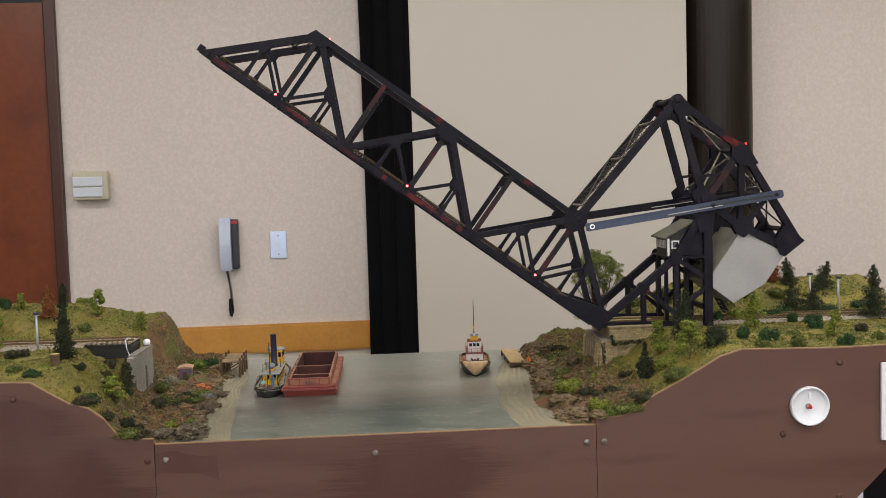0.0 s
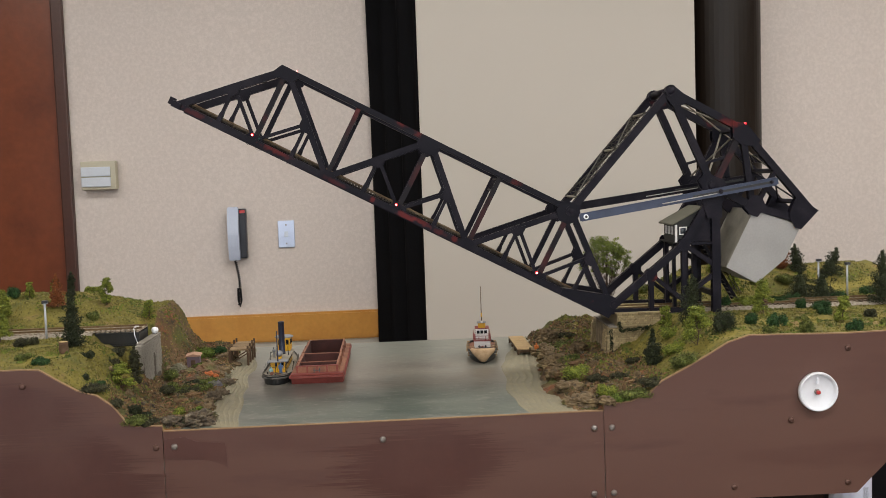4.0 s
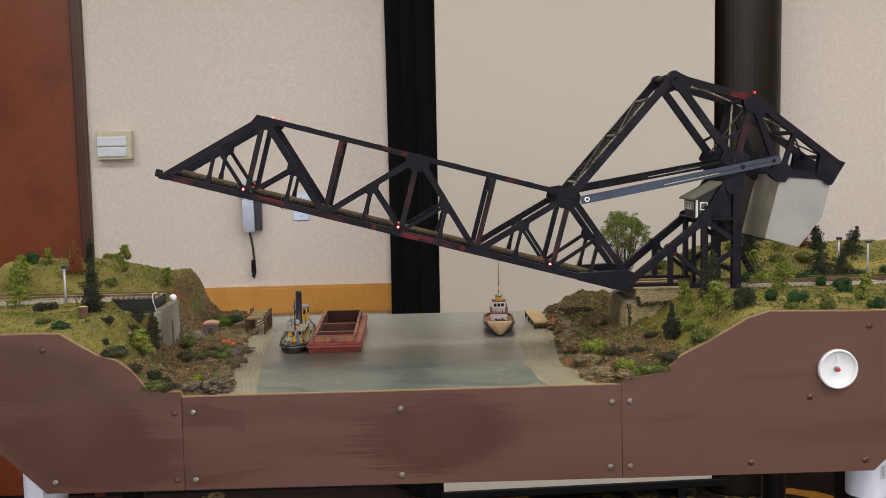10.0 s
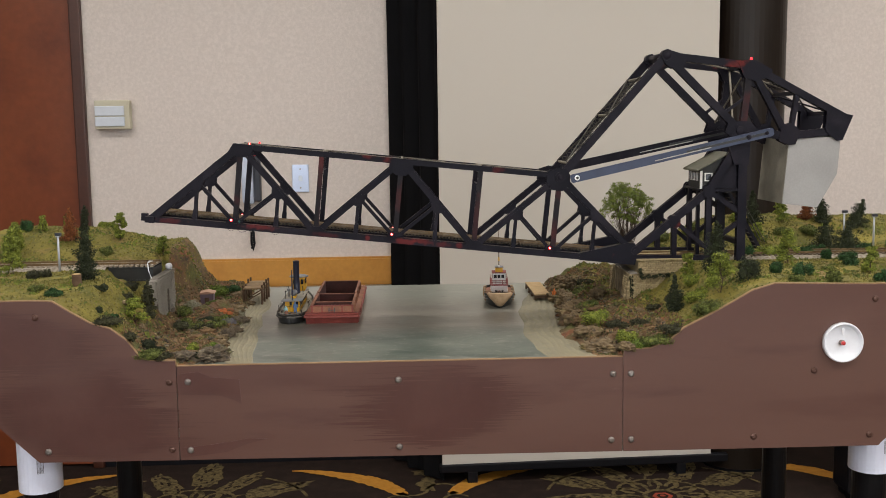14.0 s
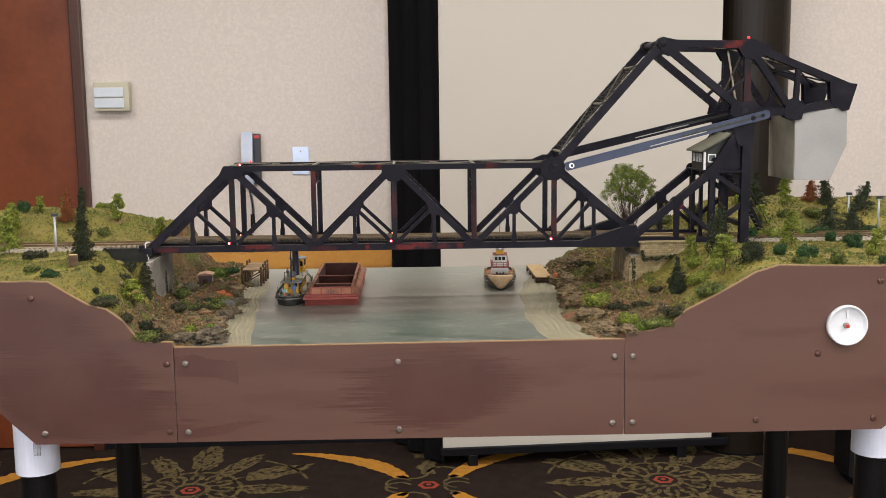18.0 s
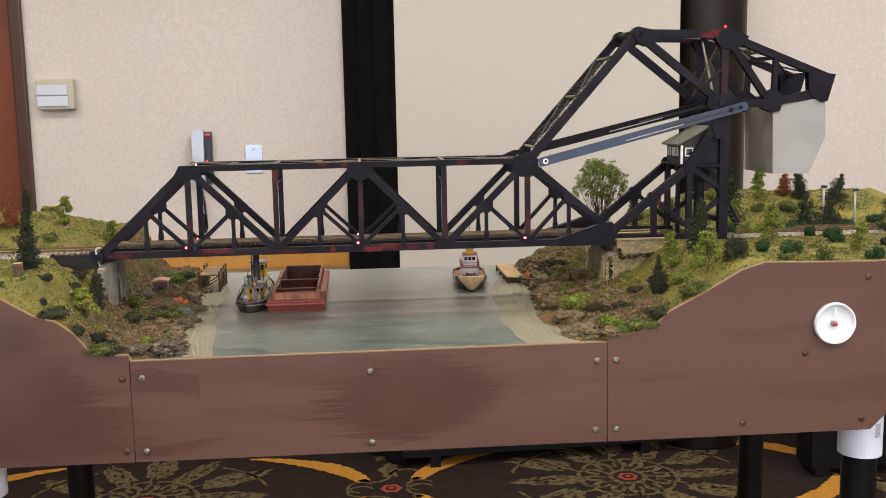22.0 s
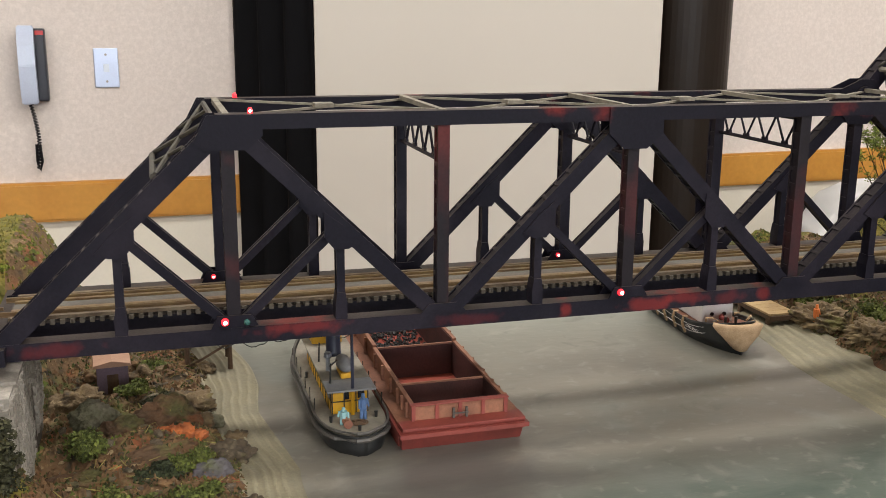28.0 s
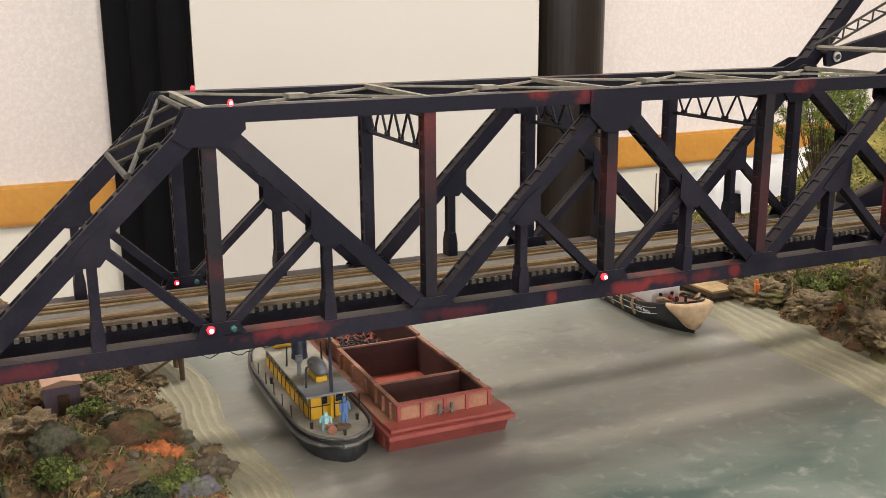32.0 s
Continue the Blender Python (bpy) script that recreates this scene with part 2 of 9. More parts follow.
BOARDTAN = mat("weathered_tan_boards", (0.27, 0.215, 0.135), 0.9, vary=0.3, scale=70, second=(0.13, 0.095, 0.055), amount=0.7, fine=500, bump=0.3, per_object=0.2)
NICHESHADE = mat("niche_shade_tone", (0.085, 0.070, 0.052), 0.95, vary=0.3, scale=100, fine=500)
STONEGREY = mat("grey_cut_stone", (0.235, 0.212, 0.180), 0.85, vary=0.2, scale=70, second=(0.16, 0.14, 0.12), amount=0.6, fine=500, bump=0.3, per_object=0.18)
PIERGREY = mat("rough_grey_pier_stone", (0.30, 0.275, 0.24), 0.9, vary=0.22, scale=90, second=(0.18, 0.165, 0.14), amount=0.8, fine=420, bump=0.5)
MORTAR = mat("tan_mortar", (0.275, 0.215, 0.120), 0.95, vary=0.2, scale=100, fine=500)
ORANGEROCK = mat("orange_rock", (0.36, 0.100, 0.024), 0.9, vary=0.3, scale=110, second=(0.14, 0.05, 0.025), amount=0.9, fine=320, bump=0.6)
SANDVALLEY = mat("valley_shade_sand", (0.188, 0.167, 0.106), 0.5, vary=0.16, scale=40, second=(0.150, 0.138, 0.100), amount=0.6, fine=420, bump=0.2)
SAND = mat("rippled_sand", (0.232, 0.210, 0.140), 0.6, vary=0.16, scale=40, second=(0.145, 0.132, 0.092), amount=0.6, fine=420, bump=0.2)
LEAF = {
    "feather": mat("feathery_leaf_flock", (0.185, 0.225, 0.040), 0.95, per_island=0.5, vary=0.35, scale=90, second=(0.085, 0.120, 0.022), amount=0.8, fine=700, bump=0.3),
    "dark": mat("dark_spruce_foam", (0.016, 0.022, 0.0075), 0.95, per_island=0.55, vary=0.35, scale=120, second=(0.038, 0.046, 0.017), amount=0.8, fine=700, bump=0.3),
    "grey": mat("grey_green_foam", (0.031, 0.032, 0.014), 0.95, per_island=0.55, vary=0.35, scale=120, second=(0.058, 0.054, 0.022), amount=0.8, fine=700, bump=0.3),
    "mid": mat("mid_green_foam", (0.074, 0.092, 0.018), 0.95, per_island=0.55, vary=0.45, scale=120, second=(0.125, 0.138, 0.028), amount=0.8, fine=700, bump=0.3),
    "lime": mat("lime_green_foam", (0.180, 0.205, 0.026), 0.95, per_island=0.55, vary=0.35, scale=120, second=(0.085, 0.115, 0.016), amount=0.8, fine=700, bump=0.3),
    "blue": mat("deep_green_foam", (0.018, 0.054, 0.013), 0.95, per_island=0.55, vary=0.4, scale=120, second=(0.036, 0.080, 0.020), amount=0.8, fine=700, bump=0.3),
    "rust": mat("rust_brown_foam", (0.20, 0.065, 0.018), 0.95, per_island=0.55, vary=0.35, scale=120, second=(0.12, 0.035, 0.012), amount=0.8, fine=700, bump=0.3),
    "fern": mat("fern_green_foam", (0.120, 0.168, 0.022), 0.95, per_island=0.55, vary=0.35, scale=120, second=(0.065, 0.105, 0.016), amount=0.8, fine=700, bump=0.3),
}
BARK = mat("brown_bark", (0.07, 0.045, 0.03), 0.95, vary=0.25, scale=200, fine=900, bump=0.5)
REDPAINT = mat("barge_red_paint", (0.205, 0.040, 0.030), 0.55, vary=0.12, scale=50, second=(0.13, 0.026, 0.020), amount=0.7, fine=500, bump=0.1)
RUSTDECK = mat("rust_brown_deck", (0.24, 0.105, 0.060), 0.75, vary=0.2, scale=45, second=(0.115, 0.040, 0.026), amount=0.7, fine=500, bump=0.2)
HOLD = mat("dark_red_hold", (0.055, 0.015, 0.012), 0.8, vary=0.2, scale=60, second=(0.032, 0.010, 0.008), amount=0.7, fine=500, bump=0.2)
HOLDFLOOR = mat("bright_rust_floor", (0.26, 0.042, 0.022), 0.75, vary=0.15, scale=80, fine=500, bump=0.2)
COAL = mat("coal_lumps", (0.012, 0.012, 0.012), 0.6, vary=0.4, scale=200, fine=900, bump=0.5)
HULLBLACK = mat("black_hull_paint", (0.012, 0.013, 0.014), 0.4, vary=0.25, scale=60, second=(0.03, 0.03, 0.028), amount=0.6, fine=500, bump=0.08)
RUBRAIL = mat("worn_rubber_rail", (0.06, 0.055, 0.05), 0.6, vary=0.2, scale=60, second=(0.11, 0.10, 0.085), amount=0.6, fine=500, bump=0.1)
DECKGREY = mat("worn_tan_deck", (0.22, 0.20, 0.16), 0.8, vary=0.15, scale=60, second=(0.14, 0.125, 0.095), amount=0.7, fine=500, bump=0.15)
ROOFGREY = mat("slate_roof_paint", (0.16, 0.165, 0.18), 0.6, vary=0.1, scale=60, second=(0.23, 0.23, 0.22), amount=0.5, fine=500, bump=0.08)
YELLOW = mat("chrome_yellow_paint", (0.62, 0.34, 0.010), 0.5, vary=0.08, scale=60, second=(0.45, 0.22, 0.01), amount=0.5, fine=500, bump=0.05)
WINDOWDARK = mat("dark_window", (0.012, 0.014, 0.018), 0.15, vary=0.1, scale=60, fine=500, bump=0)
WHITEPAINT = mat("white_cabin_paint", (0.66, 0.65, 0.63), 0.5, vary=0.06, scale=60, second=(0.5, 0.48, 0.45), amount=0.4, fine=500, bump=0.05)
REDTRIM = mat("oxide_red_trim", (0.20, 0.035, 0.030), 0.55, vary=0.12, scale=60, fine=500, bump=0.05)
ROPE = mat("tan_rope_fender", (0.42, 0.29, 0.17), 0.95, vary=0.25, scale=150, second=(0.30, 0.20, 0.11), amount=0.7, fine=1200, bump=0.8)
FUNNELBLUE = mat("blue_black_funnel", (0.020, 0.024, 0.048), 0.4, vary=0.15, scale=60, fine=500, bump=0.05)
PIERWOOD = mat("brown_pier_timber", (0.075, 0.042, 0.022), 0.9, vary=0.25, scale=80, second=(0.13, 0.08, 0.045), amount=0.5, fine=600, bump=0.3)
PIERDECK = mat("worn_pier_boards", (0.20, 0.135, 0.070), 0.85, vary=0.25, scale=60, second=(0.11, 0.07, 0.035), amount=0.7, fine=600, bump=0.3, per_object=0.25)
DOCKWOOD = mat("tan_dock_boards", (0.36, 0.25, 0.12), 0.8, vary=0.15, scale=60, second=(0.26, 0.17, 0.08), amount=0.6, fine=600, bump=0.2, per_object=0.15)
SHACKPURPLE = mat("faded_purple_board", (0.130, 0.092, 0.120), 0.85, vary=0.15, scale=60, second=(0.13, 0.09, 0.10), amount=0.6, fine=600, bump=0.2)
SHACKROOF = mat("salmon_tin_roof", (0.34, 0.20, 0.135), 0.75, vary=0.12, scale=60, second=(0.25, 0.14, 0.09), amount=0.6, fine=600, bump=0.1)
HUTWALL = mat("black_hut_siding", (0.018, 0.019, 0.018), 0.7, vary=0.2, scale=60, fine=500, bump=0.1)
HUTROOF = mat("olive_tar_roof", (0.10, 0.098, 0.070), 0.8, vary=0.15, scale=60, second=(0.14, 0.135, 0.10), amount=0.5, fine=600, bump=0.2)
FIGBLUE = mat("figure_blue_paint", (0.07, 0.13, 0.26), 0.7, vary=0.2, scale=300, fine=900, bump=0.1)
FIGTEAL = mat("figure_teal_paint", (0.22, 0.40, 0.42), 0.7, vary=0.2, scale=300, fine=900, bump=0.1)
FIGORANGE = mat("figure_orange_paint", (0.60, 0.16, 0.03), 0.7, vary=0.2, scale=300, fine=900, bump=0.1)
LAMPGREY = mat("lamp_post_grey", (0.42, 0.44, 0.50), 0.4, 0.2, vary=0.08, scale=100, fine=500, bump=0.02)
CABLEBLUE = mat("blue_cable_jacket", (0.02, 0.07, 0.40), 0.4, vary=0.1, scale=60, fine=300, bump=0.02)
CLOTH = mat("white_cloth", (0.78, 0.77, 0.76), 0.85, vary=0.03, scale=12, fine=500, bump=0.1)


def layered(name, layers, rough=0.9, bump=0.6, bump_scale=420.0, stretch=(1.0, 1.0, 1.0)):
    """Ground built from a list of (colour, noise scale, low, high); each later layer lies on the earlier where its noise is high."""
    m = bpy.data.materials.new(name)
    m.use_nodes = True
    nt = m.node_tree
    bsdf = nt.nodes["Principled BSDF"]
    bsdf.inputs["Roughness"].default_value = rough
    tc = nt.nodes.new("ShaderNodeTexCoord")
    colour = None
    for n, (rgb, sc, lo, hi) in enumerate(layers):
        if colour is None:
            c = nt.nodes.new("ShaderNodeRGB")
            c.outputs[0].default_value = (*rgb, 1)
            colour = c.outputs[0]
            continue
        mp = nt.nodes.new("ShaderNodeMapping")
        mp.inputs["Location"].default_value = (n * 3.1, n * 1.7, 0)
        mp.inputs["Scale"].default_value = stretch
        nt.links.new(tc.outputs["Object"], mp.inputs["Vector"])
        no = nt.nodes.new("ShaderNodeTexNoise")
        no.inputs["Scale"].default_value, no.inputs["Detail"].default_value = sc, 6
        nt.links.new(mp.outputs["Vector"], no.inputs["Vector"])
        mr = nt.nodes.new("ShaderNodeMapRange")
        mr.inputs["From Min"].default_value, mr.inputs["From Max"].default_value = lo, hi
        nt.links.new(no.outputs["Fac"], mr.inputs["Value"])
        mx = nt.nodes.new("ShaderNodeMix")
        mx.data_type = "RGBA"
        mx.inputs["B"].default_value = (*rgb, 1)
        nt.links.new(mr.outputs["Result"], mx.inputs["Factor"])
        nt.links.new(colour, mx.inputs["A"])
        colour = mx.outputs["Result"]
    nt.links.new(colour, bsdf.inputs["Base Color"])
    gr = nt.nodes.new("ShaderNodeTexNoise")
    gr.inputs["Scale"].default_value, gr.inputs["Detail"].default_value = bump_scale, 5
    nt.links.new(tc.outputs["Object"], gr.inputs["Vector"])
    b = nt.nodes.new("ShaderNodeBump")
    b.inputs["Strength"].default_value, b.inputs["Distance"].default_value = bump, 0.002
    nt.links.new(gr.outputs["Fac"], b.inputs["Height"])
    nt.links.new(b.outputs["Normal"], bsdf.inputs["Normal"])
    return m


TURF = layered("scenic_turf", [((0.109, 0.092, 0.011), 1, 0, 1), ((0.173, 0.142, 0.019), 14, 0.45, 0.62), ((0.071, 0.073, 0.008), 26, 0.50, 0.68),
                               ((0.186, 0.118, 0.044), 18, 0.58, 0.70), ((0.035, 0.031, 0.007), 150, 0.57, 0.78), ((0.236, 0.195, 0.054), 320, 0.60, 0.75)])
EARTH = layered("bank_earth", [((0.096, 0.053, 0.022), 1, 0, 1), ((0.162, 0.098, 0.046), 22, 0.47, 0.66), ((0.070, 0.074, 0.014), 20, 0.50, 0.63),
                               ((0.210, 0.055, 0.017), 26, 0.55, 0.67), ((0.032, 0.024, 0.012), 80, 0.50, 0.66), ((0.302, 0.228, 0.115), 240, 0.60, 0.75)])


ROCK = layered("brown_grey_rock", [((0.116, 0.079, 0.039), 1, 0, 1), ((0.241, 0.175, 0.085), 50, 0.48, 0.66), ((0.087, 0.078, 0.018), 34, 0.54, 0.66),
                                   ((0.037, 0.025, 0.014), 110, 0.54, 0.70), ((0.314, 0.241, 0.138), 260, 0.62, 0.78)], bump=0.9, bump_scale=300)
ROCKWARM = layered("rusty_rock", [((0.112, 0.060, 0.026), 1, 0, 1), ((0.206, 0.124, 0.055), 55, 0.50, 0.66), ((0.067, 0.067, 0.016), 30, 0.52, 0.64),
                                  ((0.037, 0.023, 0.011), 120, 0.54, 0.70), ((0.266, 0.184, 0.092), 260, 0.62, 0.78)], bump=0.9, bump_scale=300)
ROCKDARK = layered("dark_grey_rock", [((0.072, 0.052, 0.032), 1, 0, 1), ((0.145, 0.118, 0.077), 70, 0.50, 0.66), ((0.064, 0.062, 0.017), 34, 0.54, 0.66),
                                       ((0.023, 0.018, 0.012), 120, 0.50, 0.68), ((0.252, 0.216, 0.144), 260, 0.62, 0.78)], bump=1.0, bump_scale=260)
TANSOIL = layered("pale_tan_soil", [((0.260, 0.190, 0.096), 1, 0, 1), ((0.180, 0.140, 0.045), 24, 0.48, 0.64), ((0.330, 0.260, 0.160), 60, 0.52, 0.68), ((0.100, 0.070, 0.030), 140, 0.58, 0.74)], bump=0.8, bump_scale=360)
LOAM = layered("red_brown_loam", [((0.118, 0.060, 0.028), 1, 0, 1), ((0.080, 0.046, 0.024), 30, 0.45, 0.62), ((0.230, 0.070, 0.018), 34, 0.56, 0.70),
                                  ((0.085, 0.080, 0.026), 26, 0.58, 0.70), ((0.045, 0.028, 0.014), 130, 0.56, 0.74)], bump=0.8, bump_scale=360)
MOSSROCK = layered("mossy_grey_rock", [((0.100, 0.096, 0.056), 1, 0, 1), ((0.140, 0.122, 0.092), 40, 0.48, 0.64), ((0.085, 0.105, 0.045), 26, 0.48, 0.62),
                                       ((0.050, 0.046, 0.028), 120, 0.55, 0.72)], bump=0.9, bump_scale=380)
SLATEROCK = layered("blue_grey_rock", [((0.095, 0.088, 0.098), 1, 0, 1), ((0.060, 0.054, 0.058), 60, 0.48, 0.64), ((0.085, 0.095, 0.035), 30, 0.55, 0.66),
                                       ((0.160, 0.145, 0.140), 200, 0.60, 0.76)], bump=0.9, bump_scale=300)
FASCIA = layered("brown_fascia_paint", [((0.113, 0.056, 0.042), 1, 0, 1), ((0.097, 0.044, 0.033), 4, 0.44, 0.62), ((0.086, 0.037, 0.029), 7, 0.55, 0.68),
                                        ((0.082, 0.036, 0.030), 15, 0.60, 0.74), ((0.150, 0.088, 0.070), 40, 0.68, 0.80)], rough=0.40, bump=0.05, bump_scale=80, stretch=(0.30, 1.0, 1.5))


def blotched_iron():
    """The near chord's black steel, with red blotches at a few places along it."""
    m = IRON.copy()
    m.name = "red_blotched_steel"
    nt = m.node_tree
    bsdf = nt.nodes["Principled BSDF"]
    colour = bsdf.inputs["Base Color"].links[0].from_socket
    tc = nt.nodes.new("ShaderNodeTexCoord")
    no = nt.nodes.new("ShaderNodeTexNoise")
    no.inputs["Scale"].default_value, no.inputs["Detail"].default_value = 130, 5
    nt.links.new(tc.outputs["Object"], no.inputs["Vector"])
    for x, z, wide, high, strength in ((-0.749, -0.017, 0.022, 0.004, 0.5), (-0.606, -0.0145, 0.024, 0.0045, 0.85), (-0.500, -0.018, 0.018, 0.004, 0.35), (-0.433, -0.0175, 0.0045, 0.006, 1.0),
                                       (-0.372, -0.0175, 0.017, 0.005, 0.95), (-0.344, -0.0150, 0.017, 0.0045, 0.8), (-0.312, -0.017, 0.010, 0.004, 0.5), (-0.284, -0.016, 0.005, 0.006, 0.8)):
        mp = nt.nodes.new("ShaderNodeMapping")
        mp.vector_type = "POINT"
        mp.inputs["Location"].default_value = (-x / wide, 0, -z / high)
        mp.inputs["Scale"].default_value = (1 / wide, 0, 1 / high)
        nt.links.new(tc.outputs["Object"], mp.inputs["Vector"])
        ln = nt.nodes.new("ShaderNodeVectorMath")
        ln.operation = "LENGTH"
        nt.links.new(mp.outputs["Vector"], ln.inputs[0])
        wob = nt.nodes.new("ShaderNodeMath")
        wob.operation = "MULTIPLY_ADD"
        wob.inputs[1].default_value = -2.4
        nt.links.new(no.outputs["Fac"], wob.inputs[0])
        nt.links.new(ln.outputs["Value"], wob.inputs[2])
        mr = nt.nodes.new("ShaderNodeMapRange")
        mr.inputs["From Min"].default_value, mr.inputs["From Max"].default_value = 0.05, -0.75
        mr.inputs["To Max"].default_value = 0.5 * strength
        nt.links.new(wob.outputs[0], mr.inputs["Value"])
        mx = nt.nodes.new("ShaderNodeMix")
        mx.data_type = "RGBA"
        mx.inputs["B"].default_value = (0.21, 0.024, 0.020, 1)
        nt.links.new(mr.outputs["Result"], mx.inputs["Factor"])
        nt.links.new(colour, mx.inputs["A"])
        colour = mx.outputs["Result"]
    nt.links.new(colour, bsdf.inputs["Base Color"])
    return m


BLOTCHEDIRON = blotched_iron()
WATER_LEVEL = 1.1335


def water_material():
    """Painted resin river: sea-green shallows towards the front, a greyer channel behind, pale streaks, a gloss coat."""
    m = bpy.data.materials.new("painted_resin_water")
    m.use_nodes = True
    nt = m.node_tree
    bsdf = nt.nodes["Principled BSDF"]
    bsdf.inputs["Roughness"].default_value = 0.30
    tc = nt.nodes.new("ShaderNodeTexCoord")
    sep = nt.nodes.new("ShaderNodeSeparateXYZ")
    nt.links.new(tc.outputs["Object"], sep.inputs["Vector"])

    def noise_node(sc, stretch=(1, 1, 1), detail=5, warp=0.0):
        mp = nt.nodes.new("ShaderNodeMapping")
        mp.inputs["Scale"].default_value = stretch
        nt.links.new(tc.outputs["Object"], mp.inputs["Vector"])
        no = nt.nodes.new("ShaderNodeTexNoise")
        no.inputs["Scale"].default_value, no.inputs["Detail"].default_value = sc, detail
        no.inputs["Distortion"].default_value = warp
        nt.links.new(mp.outputs["Vector"], no.inputs["Vector"])
        return no.outputs["Fac"]

    def mapped(fac, lo, hi):
        mr = nt.nodes.new("ShaderNodeMapRange")
        mr.inputs["From Min"].default_value, mr.inputs["From Max"].default_value = lo, hi
        nt.links.new(fac, mr.inputs["Value"])
        return mr.outputs["Result"]

    def over(colour, rgb, fac):
        mx = nt.nodes.new("ShaderNodeMix")
        mx.data_type = "RGBA"
        mx.inputs["B"].default_value = (*rgb, 1)
        nt.links.new(fac, mx.inputs["Factor"])
        nt.links.new(colour, mx.inputs["A"])
        return mx.outputs["Result"]

    wob = nt.nodes.new("ShaderNodeMath")
    wob.operation = "MULTIPLY_ADD"
    wob.inputs[1].default_value = 0.10
    nt.links.new(noise_node(9, (1, 1, 1)), wob.inputs[0])
    nt.links.new(sep.outputs["Y"], wob.inputs[2])
    base = nt.nodes.new("ShaderNodeRGB")
    base.outputs[0].default_value = (0.082, 0.100, 0.082, 1)
    c = base.outputs[0]
    c = over(c, (0.046, 0.064, 0.054), mapped(noise_node(11, (1, 1.5, 1), 6, 0.8), 0.46, 0.66))
    c = over(c, (0.153, 0.140, 0.115), mapped(wob.outputs[0], 0.22, 0.30))
    c = over(c, (0.090, 0.082, 0.071), mapped(noise_node(6, (1, 2.0, 1), 6, 0.6), 0.53, 0.76))
    c = over(c, (0.175, 0.183, 0.156), mapped(wob.outputs[0], 0.44, 0.60))
    c = over(c, (0.153, 0.162, 0.144), mapped(noise_node(13, (0.9, 1.1, 1), 8, 1.0), 0.52, 0.84))
    c = over(c, (0.260, 0.252, 0.220), mapped(noise_node(24, (0.9, 1.1, 1), 9, 0.5), 0.60, 0.86))
    c = over(c, (0.226, 0.224, 0.195), mapped(noise_node(90, (0.9, 1.1, 1), 9, 0.4), 0.57, 0.84))
    c = over(c, (0.085, 0.087, 0.073), mapped(noise_node(48, (0.9, 1.1, 1), 9, 0.8), 0.60, 0.86))
    c = over(c, (0.051, 0.048, 0.044), mapped(noise_node(15, (0.7, 1.4, 1), 6, 0.9), 0.66, 0.82))
    # darker, ragged-edged patch of water round the two moored boats
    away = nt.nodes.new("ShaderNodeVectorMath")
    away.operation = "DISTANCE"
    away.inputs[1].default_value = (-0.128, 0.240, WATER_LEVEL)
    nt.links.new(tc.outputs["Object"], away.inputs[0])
    near_boats = nt.nodes.new("ShaderNodeMath")
    near_boats.operation = "MULTIPLY_ADD"
    near_boats.inputs[1].default_value = 0.16
    nt.links.new(noise_node(22, (0.8, 1.6, 1), 8, 1.0), near_boats.inputs[0])
    nt.links.new(away.outputs["Value"], near_boats.inputs[2])
    c = over(c, (0.079, 0.074, 0.066), mapped(near_boats.outputs[0], 0.175, 0.105))
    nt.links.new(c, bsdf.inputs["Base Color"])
    b = nt.nodes.new("ShaderNodeBump")
    b.inputs["Strength"].default_value, b.inputs["Distance"].default_value = 0.12, 0.002
    nt.links.new(noise_node(70, (0.6, 1.4, 1)), b.inputs["Height"])
    nt.links.new(b.outputs["Normal"], bsdf.inputs["Normal"])
    return m


WATER = water_material()


# ---------------------------------------------------------------- mesh helpers
def finish(name, bm, material, parent=None, label="", smooth=False):
    me = bpy.data.meshes.new(name)
    bmesh.ops.recalc_face_normals(bm, faces=bm.faces)
    for f in bm.faces:
        f.smooth = smooth
    bm.to_mesh(me)
    bm.free()
    me.materials.append(material)
    ob = new(name, me)
    if parent is not None:
        ob.parent = parent
    if label:
        ob["label"] = label
    return ob


def part(name, bm, material, parent, label="", smooth=False):
    return finish(name, bm, material, parent, label, smooth)


def thing(name, place, label, category, group="", kind="", turn=0.0):
    ob = new(name)
    ob.empty_display_size = 0.02
    ob.matrix_world = pose(*place, 0, 0, turn)
    return tagged(ob, label, category, group, kind)


def add_box(bm, x0, x1, y0, y1, z0, z1, m=None):
    vs = [bm.verts.new(p) for p in ((x0, y0, z0), (x1, y0, z0), (x1, y1, z0), (x0, y1, z0), (x0, y0, z1), (x1, y0, z1), (x1, y1, z1), (x0, y1, z1))]
    for f in ((0, 3, 2, 1), (4, 5, 6, 7), (0, 1, 5, 4), (1, 2, 6, 5), (2, 3, 7, 6), (3, 0, 4, 7)):
        bm.faces.new([vs[i] for i in f])
    if m is not None:
        for v in vs:
            v.co = m @ v.co
    return vs


def box(x0, x1, y0, y1, z0, z1, bevel=0.0, segments=2):
    bm = bmesh.new()
    add_box(bm, x0, x1, y0, y1, z0, z1)
    if bevel:
        bmesh.ops.bevel(bm, geom=bm.edges[:], offset=bevel, segments=segments, affect="EDGES", profile=0.6)
    return bm


def add_prism_xz(bm, points, y0, y1):
    """A plate whose outline lies in x and z, between two depths."""
    a = [bm.verts.new((x, y0, z)) for x, z in points]
    b = [bm.verts.new((x, y1, z)) for x, z in points]
    bm.faces.new(a)
    bm.faces.new(b[::-1])
    n = len(points)
    for i in range(n):
        bm.faces.new((a[i], b[i], b[(i + 1) % n], a[(i + 1) % n]))


